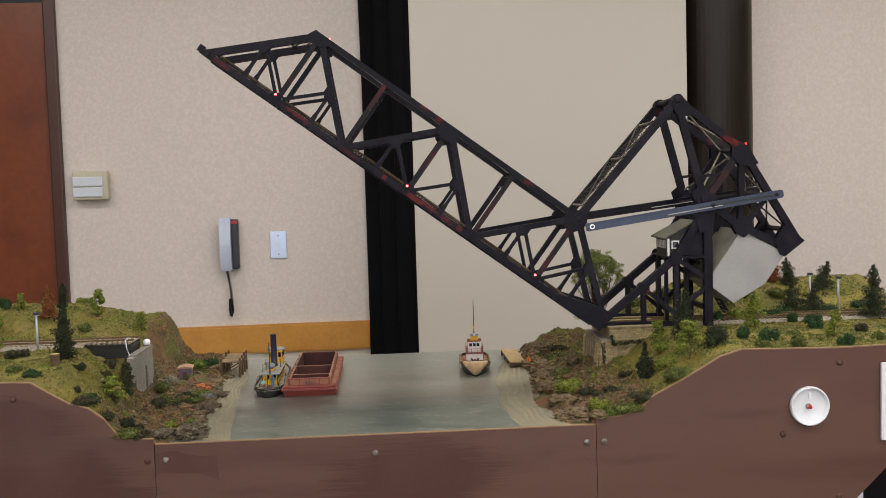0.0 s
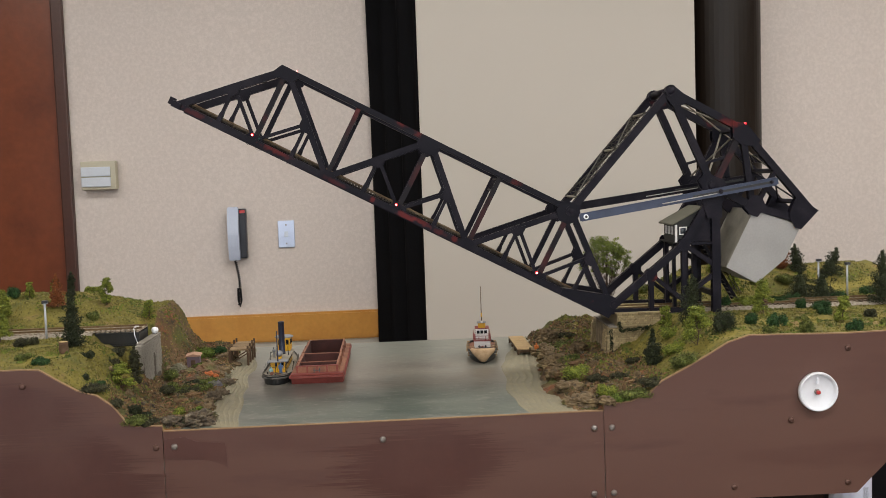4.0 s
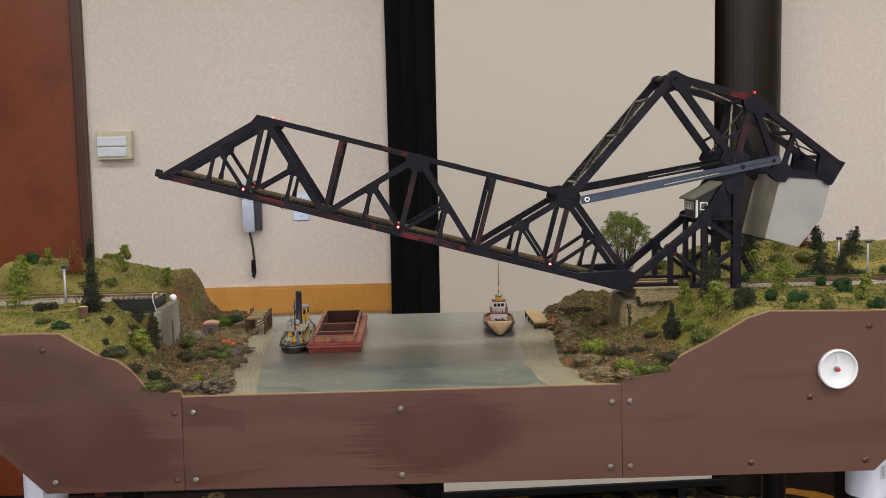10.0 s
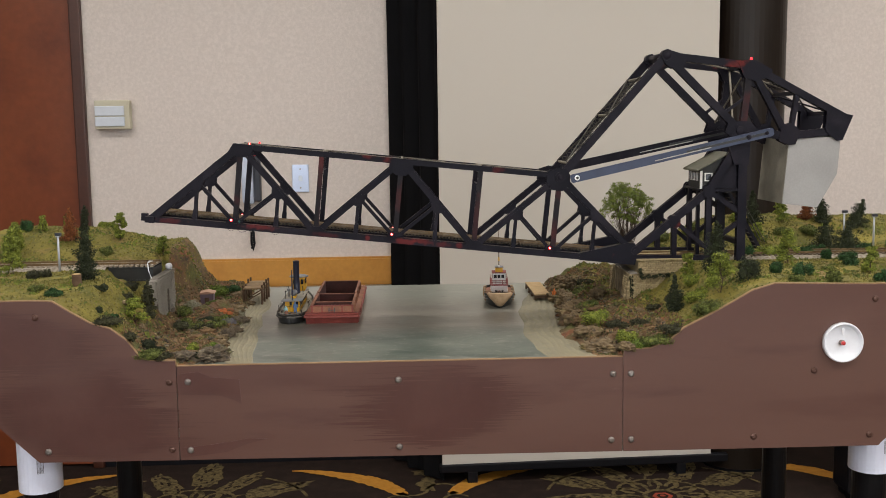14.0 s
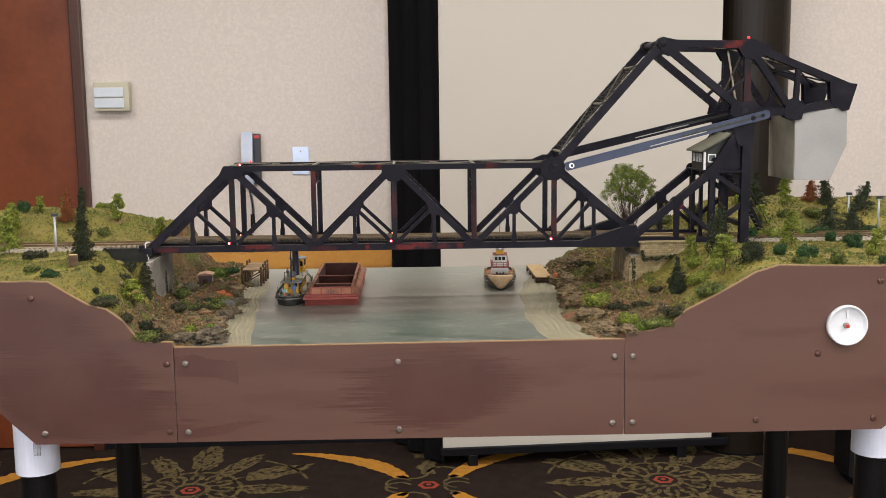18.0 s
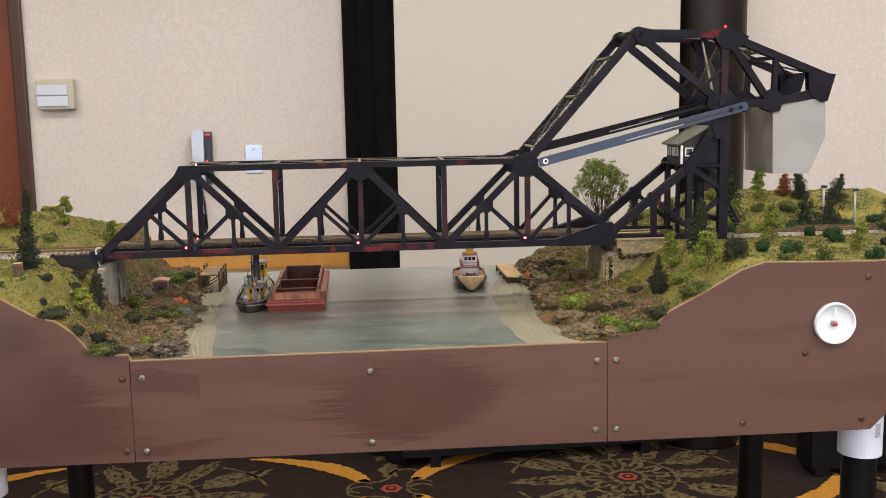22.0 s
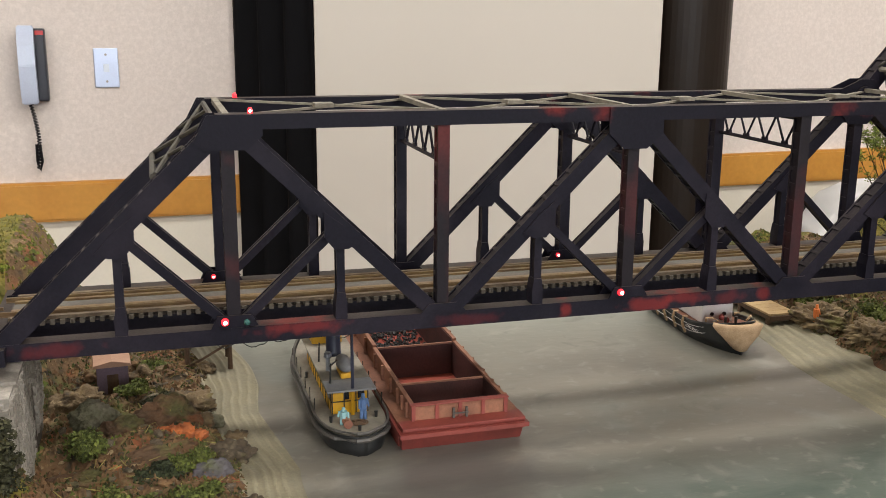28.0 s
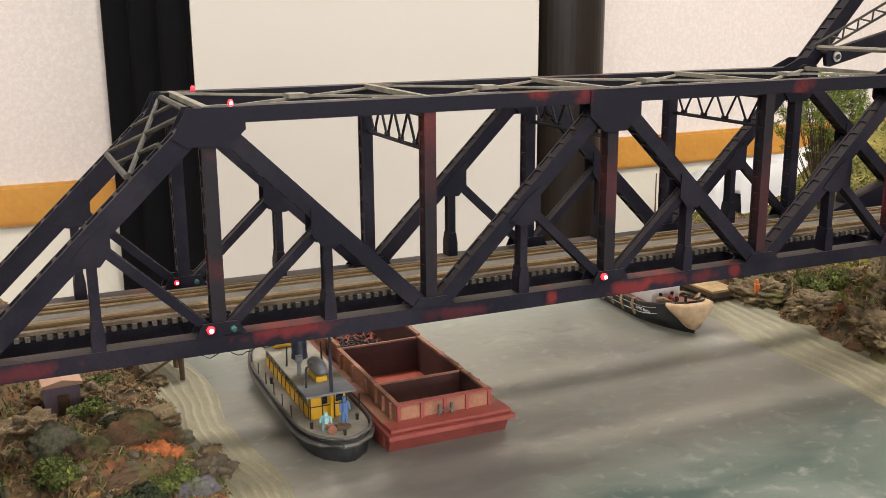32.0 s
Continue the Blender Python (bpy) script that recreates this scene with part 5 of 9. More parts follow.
        top.location = (N[1] + 0.014, y0 + 0.006, TZ + TH)
        if y0 == FACES[0][0]:
            core = part("lamp_core", lathe([(0.0010, -0.0012), (0.0008, -0.0017), (0.0003, -0.0019)], 10, "y"), REDCORE, top, "glowing lamp core")
            core.location = (0, 0, 0.0013)
    ya, yb = FACES[0][0] + TD, FACES[1][0]
    ym0, ym1 = FACES[0][0] + 0.004, FACES[1][0] + TD - 0.004
    # loose lamp wires under the chord
    part("toe_bracket", box(N[0] - 0.020, N[0] - 0.0105, FACES[0][0] + 0.001, FACES[0][0] + 0.011, BZ - 0.004, BZ + 0.008, 0.0008), IRON, t, "small black toe bracket")
    rng = random.Random(12)
    for x0, wide, drop in ((N[1] - 0.012, 0.012, 0.003), (N[1] + 0.004, 0.016, 0.004), (N[1] + 0.022, 0.010, 0.002), (N[1] + 0.058, 0.013, 0.003), (-0.030, 0.014, 0.003)):
        bm = bmesh.new()
        add_path_tube(bm, [(x0 + wide * q / 6, FACES[0][0] + 0.003 + rng.uniform(-0.001, 0.001), BZ - 0.0050 - drop * math.sin(math.pi * q / 6) * rng.uniform(0.8, 1.1)) for q in range(7)], 0.00035, 5)
        part("lamp_wire", bm, HULLBLACK, t, "thin loose black wire")
    # top laterals, with struts and crossing bars
    zt = TZ + TH - 0.0006
    for i in range(1, 6):
        part("top_strut", box(N[i] - 0.002, N[i] + 0.002, ym0, ym1, zt - 0.002, zt + 0.001), DUSTY, t, "dust-grey top strut")
    for i in range(1, 5):
        for s in (0, 1):
            bm = bmesh.new()
            a, b = (N[i], ya if s else yb), (N[i + 1], yb if s else ya)
            d = Vector((b[0] - a[0], b[1] - a[1])).normalized() * 0.0013
            add_prism_xy(bm, [(a[0] - d.y, a[1] + d.x), (b[0] - d.y, b[1] + d.x), (b[0] + d.y, b[1] - d.x), (a[0] + d.y, a[1] - d.x)][::-1], zt - 0.0008 - s * 0.0016, zt + 0.0006 - s * 0.0016)
            part("top_lateral", bm, DUSTY, t, "dust-grey crossing lateral")
        bm = bmesh.new()
        cx = 0.5 * (N[i] + N[i + 1])
        add_box(bm, cx - 0.006, cx + 0.006, -0.010, 0.002, zt - 0.0012, zt + 0.0014)
        part("crossing_plate", bm, DUSTY, t)
    # portal bracing in the plane of the end posts
    ux, uz = N[1] - N[0], TZ - BZ - 0.004
    ln = math.hypot(ux, uz)
    ux, uz = ux / ln, uz / ln
    off = 0.0062

    def on_post(s, y):
        return (N[1] - ux * s - uz * off, y, TZ - uz * s + ux * off)

    def strap(p, q, w=0.0026):
        bm = bmesh.new()
        add_tube(bm, p, q, w / 2, sides=6)
        return bm
    for s in (0.004, 0.052):
        part("portal_strut", strap(on_post(s, ya), on_post(s, yb), 0.0038), LATTICE, t, "dull grey portal strut")
    for s in (0, 1):
        part("portal_brace", strap(on_post(0.006, ya if s else yb), on_post(0.050, yb if s else ya), 0.0030), LATTICE, t, "dull grey portal brace")
    for k in range(2):
        part("portal_brace", strap(on_post(0.028, (ya, yb)[k]), on_post(0.004 if k else 0.050, 0.5 * (ya + yb)), 0.0024), LATTICE, t, "dull grey portal brace")
    # sway frames
    for i in (2, 3, 4):
        part("sway_frame", lattice_frame(N[i], TZ - 0.027, TZ - 0.007, ya, yb, 4), IRON, t, "latticed black sway frame")
    # floor: cross beams, stringers, ties, rails
    for i in range(0, 7):
        part("floor_beam", box(N[i] - 0.003, N[i] + 0.003, ya, yb, BZ - 0.004, BZ + 0.004), IRON, t)
    for yy in (-0.0235, 0.0165):
        part("stringer", box(N[0] + 0.002, -0.006, yy, yy + 0.007, BZ - 0.008, BZ + 0.0055), IRON, t)
    for k in range(2):
        bm = bmesh.new()
        yy = (-0.0165, 0.0155)[k]
        add_box(bm, N[0] - 0.006, 0.012, yy - 0.0014, yy + 0.0014, BZ + 0.0090, BZ + 0.0094)
        add_box(bm, N[0] - 0.006, 0.012, yy - 0.0004, yy + 0.0004, BZ + 0.0094, BZ + 0.0108)
        add_box(bm, N[0] - 0.006, 0.012, yy - 0.0009, yy + 0.0009, BZ + 0.0108, BZ + 0.0120)
        part("rail", bm, RAILSTEEL, t, "tarnished rail")
    for yy in (-0.0255, -0.0105, 0.0095, 0.0235):
        part("guard_timber", box(N[0], 0.004, yy - 0.0019, yy + 0.0019, BZ + 0.0091, BZ + 0.0112), RAILSTEEL if abs(yy) < 0.015 else TIE, t, "brown guard timber")
    part("walk_plank", box(N[0], 0.004, -0.0065, 0.0055, BZ + 0.0091, BZ + 0.0104), PLANKGREY, t, "silver-grey centre plank")
    n = 138
    tie_me = None
    for k in range(n):
        x = N[0] + 0.002 + (0 - N[0] - 0.004) * k / (n - 1)
        if tie_me is None:
            o = part("tie", box(-0.0014, 0.0014, -0.0295, 0.0275, BZ + 0.0062, BZ + 0.0090), SPANTIE, t)
            tie_me = o.data
        else:
            o = new("tie", tie_me)
            o.parent = t
        o.location = (x, random.uniform(-0.0006, 0.0006), 0)
    # toe casting
    part("toe_bracket", box(N[0] - 0.012, N[0] + 0.002, -0.066, 0.066, BZ - 0.0055, BZ + 0.004), IRON, t)
    return t


def counterweight_truss():
    t = thing("counterweight_truss", (KX, MY, KZ), "black rocking truss carrying a grey concrete counterweight", "counterweight")
    A, B, C = (-0.133, 0.107), (0.004, 0.104), (0.170, 0.036)
    G, C2 = (0.078, -0.002), (0.165, 0.016)
    for y0, out in FACES:
        part("top_chord", girder(A, B, 0.0115, y0), IRONRUST, t)
        part("rear_chord", girder(B, C, 0.0112, y0 + 0.0003, TD - 0.0006), IRON, t)
        part("diagonal", girder(A, (0, 0), 0.0115, y0 + 0.0004, TD - 0.0008), IRON, t)
        part("post", girder((0.004, 0.0), B, 0.0105, y0 + 0.001, 0.010), REDPOST if y0 < 0 else IRON, t)
        part("diagonal", girder(B, G, 0.0098, y0 + 0.0006, TD - 0.0012), IRON, t)
        part("bottom_chord", girder((-0.006, 0.0), G, 0.0125, y0), IRON, t)
        part("bottom_chord", girder(G, C2, 0.012, y0 + 0.0003, TD - 0.0006), IRON, t)
        part("sub_post", girder((0.083, 0.0), (0.086, 0.070), 0.0072, y0 + 0.001, 0.009), IRON, t)
        part("sub_post", girder((-0.030, 0.024), (0.004, 0.055), 0.0045, y0 + 0.002, 0.006, battens=False), IRON, t)
        part("hub", lathe([(0.003, -0.0050), (0.007, -0.0042), (0.007, -0.0014), (0.011, -0.0013), (0.011, 0.0135)], 20, "y"), IRON, t, "round black trunnion hub").location = (0, y0, 0)
        for yy in (y0 - 0.001, y0 + TD):
            part("gusset_plate", plate([(A[0] - 0.008, A[1] - 0.004), (A[0] - 0.006, A[1] + 0.006), (A[0], A[1] + 0.010), (A[0] + 0.008, A[1] + 0.008), (A[0] + 0.032, A[1] + 0.003), (A[0] + 0.032, A[1] - 0.010), (A[0] + 0.012, A[1] - 0.020), (A[0] - 0.002, A[1] - 0.013)], yy, yy + 0.001), IRONRUST, t)
            part("gusset_plate", plate([(B[0] - 0.022, B[1] + 0.004), (B[0] - 0.004, B[1] + 0.009), (B[0] + 0.008, B[1] + 0.008), (B[0] + 0.036, B[1] - 0.004), (B[0] + 0.030, B[1] - 0.016), (B[0] + 0.010, B[1] - 0.024), (B[0] - 0.008, B[1] - 0.020)], yy, yy + 0.001), IRONRUST, t)
            part("gusset_plate", plate([(-0.020, 0.014), (0.014, 0.016), (0.028, 0.004), (0.026, -0.009), (-0.012, -0.012), (-0.024, -0.004)], yy, yy + 0.001), IRON, t)
            part("gusset_plate", plate([(G[0] - 0.012, G[1] + 0.016), (G[0] + 0.004, G[1] + 0.022), (G[0] + 0.020, G[1] + 0.010), (G[0] + 0.014, G[1] - 0.012), (G[0] + 0.002, G[1] - 0.014), (G[0] - 0.014, G[1] - 0.008)], yy, yy + 0.001), IRON, t)
            part("tip_plate", plate([(0.136, 0.046), (0.138, 0.012), (0.158, -0.002), (0.168, 0.000), (0.180, 0.041), (0.150, 0.044)], yy, yy + 0.001), IRON, t)
        pin = part("apex_pin", lathe([(0.009, -0.0028), (0.009, -0.001), (0.006, -0.0034), (0.003, -0.0045)], 18, "y"), IRON, t)
        pin.location = (A[0], y0, A[1])
    ya, yb = FACES[0][0] + TD, FACES[1][0]
    poly = [(0.083, -0.006), (0.085, -0.111), (0.143, -0.112), (0.168, -0.055), (0.166, 0.006)]
    part("concrete_block", prism_xz(poly, FACES[0][0] + 0.003, FACES[1][0] + TD - 0.003), CONCRETE, t, "smooth grey concrete counterweight block")
    part("block_end", prism_xz([(0.0815, -0.004), (0.0835, -0.111), (0.0847, -0.111), (0.0827, -0.004)], FACES[0][0] + 0.004, FACES[1][0] + TD - 0.004), CONCRETESIDE, t, "front face of the block, darkened to carry its shade")
    part("block_top", prism_xz([(0.084, -0.0055), (0.165, 0.0065), (0.165, 0.0085), (0.084, -0.0035)], ya, yb), DUSTY, t, "dusty top of the block")
    for x, z in (A, B, (0.086, 0.068), (0.150, 0.042)):
        part("cross_strut", box(x - 0.003, x + 0.003, ya, yb, z - 0.003, z + 0.003), IRON, t)
    part("apex_shaft", tube((A[0], ya, A[1]), (A[0], yb, A[1]), 0.006), IRON, t, smooth=True)
    for (x0, z0), (x1, z1) in ((A, B), (B, (0.086, 0.068)), ((0.086, 0.068), (0.150, 0.042))):
        for s in (0, 1):
            bm = bmesh.new()
            add_tube(bm, (x0, ya if s else yb, z0), (x1, yb if s else ya, z1), 0.0016, sides=6)
            part("lateral", bm, IRON if z0 < 0.09 else DUSTY, t)
    for s in (0, 1):
        bm = bmesh.new()
        add_tube(bm, (B[0], ya if s else yb, B[1]), (-0.01, yb if s else ya, 0.012), 0.0017, sides=6)
        part("cross_brace", bm, DUSTY, t, "dust-grey cross brace")
    n = 7
    bm = bmesh.new()
    for i in range(n):
        a, b = ya + (yb - ya) * i / n, ya + (yb - ya) * (i + 1) / n
        m = 0.5 * (a + b)
        for p, q in (((0.055, a, 0.083), (0.070, m, 0.076)), ((0.070, m, 0.076), (0.055, b, 0.083))):
            add_tube(bm, p, q, 0.0009, sides=5)
    add_tube(bm, (0.055, ya, 0.083), (0.055, yb, 0.083), 0.0011, sides=5)
    add_tube(bm, (0.070, ya, 0.076), (0.070, yb, 0.076), 0.0011, sides=5)
    part("lattice_strut", bm, IRON, t)
    lamp = part("top_lamp", lathe([(0.0022, 0.0), (0.0022, 0.003), (0.0010, 0.0046)], 10), RED, t, "lit red lamp on the rocking truss", True)
    lamp.location = (B[0] + 0.001, FACES[0][0] + 0.006, B[1] + 0.0085)
    return t


def link_frame():
    t = thing("link_frame", (HX + PX, MY, HZ + PZ), "black slanted link bars joined by pale lattice bracing", "bridge link")
    dx, dz = KX - HX, KZ - HZ
    for y0, out in FACES:
        part("link_bar", girder((0, 0), (dx, dz), 0.0122, y0, ea=0.004, eb=0.004), IRON, t)
        for x, z in ((0, 0), (dx, dz)):
            o = part("pin", lathe([(0.0085, -0.0030), (0.0085, 0.015), (0.005, 0.0155), (0.005, -0.0042), (0.002, -0.005)], 18, "y"), IRON, t)
            o.location = (x, y0, z)
    ya, yb = FACES[0][0] + TD, FACES[1][0]

    def on(s, y, k=0.0):
        return (dx * s - 0.745 * k, y, dz * s + 0.667 * k)
    for s in (0.10, 0.5, 0.80):
        bm = bmesh.new()
        add_tube(bm, on(s, ya, 0.004), on(s, yb, 0.004), 0.0022, sides=6)
        part("tie_bar", bm, DUSTY, t, "dust-grey tie bar")
    for a, b in ((0.10, 0.5), (0.5, 0.80)):
        for s in (0, 1):
            bm = bmesh.new()
            p, q = Vector(on(a, ya if s else yb, 0.003)), Vector(on(b, yb if s else ya, 0.003))
            off = Vector((-0.745 * 0.0045, 0, 0.667 * 0.0045))
            add_tube(bm, p + off, q + off, 0.0011, sides=5)
            add_tube(bm, p - off, q - off, 0.0011, sides=5)
            n = 11
            for i in range(n):
                u, v = p.lerp(q, i / n), p.lerp(q, (i + 1) / n)
                m = u.lerp(v, 0.5)
                add_tube(bm, u + off, m - off, 0.0007, sides=4)
                add_tube(bm, m - off, v + off, 0.0007, sides=4)
            part("lattice_brace", bm, LATTICE, t, "dull grey lattice brace")
    return t


def operating_strut(y, lift, near):
    BAR = STRUTBLUE if near else IRON
    t = thing("operating_strut", (HX + EX, y, HZ + EZ + lift), "long steel operating strut with a toothed slot, blue light put into its colour" if near else "long black steel operating strut behind the near one", "operating strut", "operating struts")
    L = 0.326
    bm = bmesh.new()
    outline = [(-0.008, -0.0052), (-0.008, 0.0052), (-0.005, 0.0068), (L - 0.004, 0.0068), (L, 0.0045), (L, -0.0045), (L - 0.004, -0.0068), (-0.005, -0.0068)]
    add_prism_xz(bm, outline, 0, 0.004)
    part("bar", bm, BAR, t)
    part("flange", prism_xz([(0.0, 0.0045), (L - 0.006, 0.0045), (L - 0.006, 0.0066), (0.0, 0.0066)], -0.0012, -0.0002), BAR, t)
    part("slot", prism_xz([(0.182, -0.0022), (0.318, -0.0022), (0.318, 0.0018), (0.182, 0.0018)], -0.0006, 0.0002), HULLBLACK, t, "dark slot")
    part("rack", prism_xz([(0.130, -0.0030), (0.222, -0.0026), (0.222, -0.0012), (0.130, -0.0014)], -0.0014, -0.0007), RACKGREY, t, "worn grey rack edge")
    o = part("bolt", lathe([(0.0042, -0.0022), (0.0042, -0.0008), (0.002, -0.0030)], 14, "y"), BRIGHT, t, "bright bolt head")
    o.location = (0.002, 0, 0)
    o = part("bolt_hole", lathe([(0.0022, -0.0036), (0.0022, -0.0026)], 10, "y"), HULLBLACK, t)
    o.location = (0.002, 0, 0)
    o = part("end_pin", lathe([(0.0030, -0.0022), (0.0030, -0.0004), (0.0014, -0.0026)], 12, "y"), IRON, t)
    o.location = (L - 0.012, 0, 0)
    return t


def tower():
    t = thing("trunnion_tower", (HX, MY, HZ), "black steel A-frame tower carrying the trunnions", "tower")
    kx, kz = KX - HX, KZ - HZ
    px = kx + 0.0055
    for y0, out in FACES:
        part("rear_post", girder((px, -0.022), (px, kz - 0.010), 0.0140, y0), IRON, t)
        q1, q2 = (0.066, 0.0475), (0.1215, 0.0955)
        part("raking_leg", girder((0.004, 0.0), q2, 0.0120, y0 + 0.0005, TD - 0.001, eb=0.003), IRON, t)
        part("upper_leg", girder(q2, (kx - 0.002, kz - 0.022), 0.0120, y0 + 0.0008, TD - 0.0016), IRON, t)
        for (mx, mz), low in ((q1, -0.015), (q2, -0.015)):
            part("sub_post", girder((mx, low), (mx, mz), 0.0080, y0 + 0.0015, 0.009), IRON, t)
            for yy in (y0 - 0.001, y0 + TD):
                part("gusset_plate", plate(gusset(mx, mz - 0.001, 0.0185, 0.020, 0.25), yy, yy + 0.001), IRONRUST, t)
        part("sub_diagonal", girder(q1, (0.120, 0.002), 0.0062, y0 + 0.002, 0.007, battens=False), IRON, t)
        part("sub_diagonal", girder(q2, (px, 0.058), 0.0078, y0 + 0.002, 0.008), IRON, t)
        part("sub_diagonal", girder((px, 0.046), (0.118, 0.006), 0.0072, y0 + 0.002, 0.008), IRON, t)
        part("base_beam", girder((-0.004, -0.012), (0.13, -0.014), 0.0085, y0 + 0.002, 0.008, battens=False), IRON, t)
        part("cross_beam", girder((0.128, 0.0965), (px, 0.0965), 0.0045, y0 + 0.001, 0.010, battens=False), IRON, t)
        part("wall_sheet", prism_xz([(0.130, 0.0992), (px - 0.008, 0.0992), (px - 0.008, 0.152), (px - 0.012, 0.156)], y0 + 0.007, y0 + 0.009), IRON, t, "black sheeted machinery wall")
        pts = [(px - 0.0145, kz - 0.055), (px + 0.009, kz - 0.055), (px + 0.012, kz - 0.004), (px + 0.004, kz + 0.006), (px - 0.012, kz + 0.004), (px - 0.026, kz - 0.018)]
        part("bearing_plate", plate(pts, y0 - 0.0012, y0 - 0.0002), IRON, t)
        o = part("heel_pin", lathe([(0.007, -0.0022), (0.007, 0.0142), (0.003, 0.0145), (0.003, -0.004)], 16, "y"), IRON, t)
        o.location = (0.002, y0, 0)
        o = part("pinion_pin", lathe([(0.0040, -0.010), (0.0040, -0.001), (0.0024, -0.0115)], 12, "y"), IRON, t)
        o.location = (QX - HX, y0, QZ - HZ)
    ya, yb = FACES[0][0] + TD, FACES[1][0]
    for x, z in ((0.128, 0.0930), (px, 0.0930), (px, 0.010), (0.128, 0.002), (0.0, -0.014)):
        part("cross_strut", box(x - 0.004, x + 0.004, ya, yb, z - 0.004, z + 0.004), IRON, t)
    # inner legs under the hut and rear bracing
    for yy in (-0.030, 0.018):
        part("inner_post", box(0.1105, 0.1155, yy, yy + 0.008, -0.016, 0.0955), IRON, t)
        part("inner_post", box(0.144, 0.151, yy, yy + 0.008, -0.016, 0.0955), IRON, t)
    for s in (0, 1):
        bm = bmesh.new()
        add_tube(bm, (px, ya if s else yb, 0.09), (px, yb if s else ya, 0.16), 0.0018, sides=6)
        part("cross_brace", bm, IRON, t)
    part("deck", box(0.108, px, ya + 0.0005, yb - 0.0005, 0.0958, 0.0982), IRON, t, "black hut platform")
    return t


def control_hut():
    t = thing("control_hut", (0.520, 0.306, HZ + 0.0985), "small black control cabin with white windows and olive roof", "cabin")
    x0, x1, y0, y1, h = -0.0275, 0.016, -0.0375, 0.034, 0.034
    part("siding", prism_xz([(x0, 0), (x1, 0), (x1, h + 0.0215), (x0, h - 0.002)], y0, y1), HUTWALL, t)
    part("roof", prism_xz([(x0 - 0.008, h - 0.0055), (x1 + 0.002, h + 0.0230), (x1 + 0.002, h + 0.0250), (x0 - 0.008, h - 0.0030)], y0 - 0.006, y1 + 0.006), HUTROOF, t, "olive tar roof")

    def window(cx, z0, z1, w, side):
        """A white frame of four bars with a dark pane, on the front or the end wall."""
        bm = bmesh.new()
        f = 0.0018 if side == "front" else 0.0014
        for a in ((cx - w / 2, cx + w / 2, z0, z0 + f), (cx - w / 2, cx + w / 2, z1 - f, z1), (cx - w / 2, cx - w / 2 + f, z0 + f, z1 - f), (cx + w / 2 - f, cx + w / 2, z0 + f, z1 - f)):
            if side == "front":
                add_box(bm, a[0], a[1], y0 - 0.0016, y0 - 0.0001, a[2], a[3])
            else:
                add_box(bm, x0 - 0.0016, x0 - 0.0001, a[0], a[1], a[2], a[3])
        o = part("window_frame", bm, WHITEPAINT, t, "white window frame")
        if side == "front":
            part("pane", box(cx - w / 2 + f, cx + w / 2 - f, y0 - 0.0006, y0 - 0.0002, z0 + f, z1 - f), WINDOWDARK, o)
        else:
            part("pane", box(x0 - 0.0006, x0 - 0.0002, cx - w / 2 + f, cx + w / 2 - f, z0 + f, z1 - f), WINDOWDARK, o)
    window(-0.0155, 0.0120, 0.0255, 0.0130, "front")
    part("machine_house", prism_xz([(x1 + 0.0002, 0), (x1 + 0.0002, h + 0.020), (x1 + 0.022, h + 0.020), (x1 + 0.022, 0)], y0 + 0.012, y1), HUTWALL, t)
    for cy in (-0.018, 0.0, 0.018):
        window(cy, 0.0120, 0.0255, 0.0095, "end")
    part("corner_board", box(x0 - 0.0015, x0 + 0.002, y0 - 0.0015, y0 + 0.002, 0, h - 0.005), WHITEPAINT, t, "white corner board")


def stair():
    t = thing("tower_stair", (0.565, 0.352, 1.2415), "steep black metal stair with pale treads behind the tower", "stair")
    n = 13
    for yy in (-0.011, 0.011):
        part("stringer", prism_xz([(0.052, -0.006), (0.058, -0.006), (0.0, 0.096), (-0.006, 0.096)], yy - 0.0008, yy + 0.0008), IRON, t)
        bm = bmesh.new()
        add_tube(bm, (0.062, yy, 0.008), (0.006, yy, 0.110), 0.0008, sides=5)
        part("handrail", bm, LATTICE, t, "dull grey handrail")
    for i in range(n):
        s = (i + 0.5) / n
        x, z = 0.055 - 0.058 * s, -0.004 + 0.1 * s
        part("tread", box(x - 0.004, x + 0.004, -0.010, 0.010, z - 0.0006, z + 0.0006), LATTICE, t, "dull grey tread")


span = bascule_span()
cw = counterweight_truss()
link = link_frame()
strut_near = operating_strut(MY + FACES[0][0] - 0.009, 0.0, True)
strut_far = operating_strut(MY + FACES[1][0] - 0.009, 0.013, False)
tower()
control_hut()
stair()


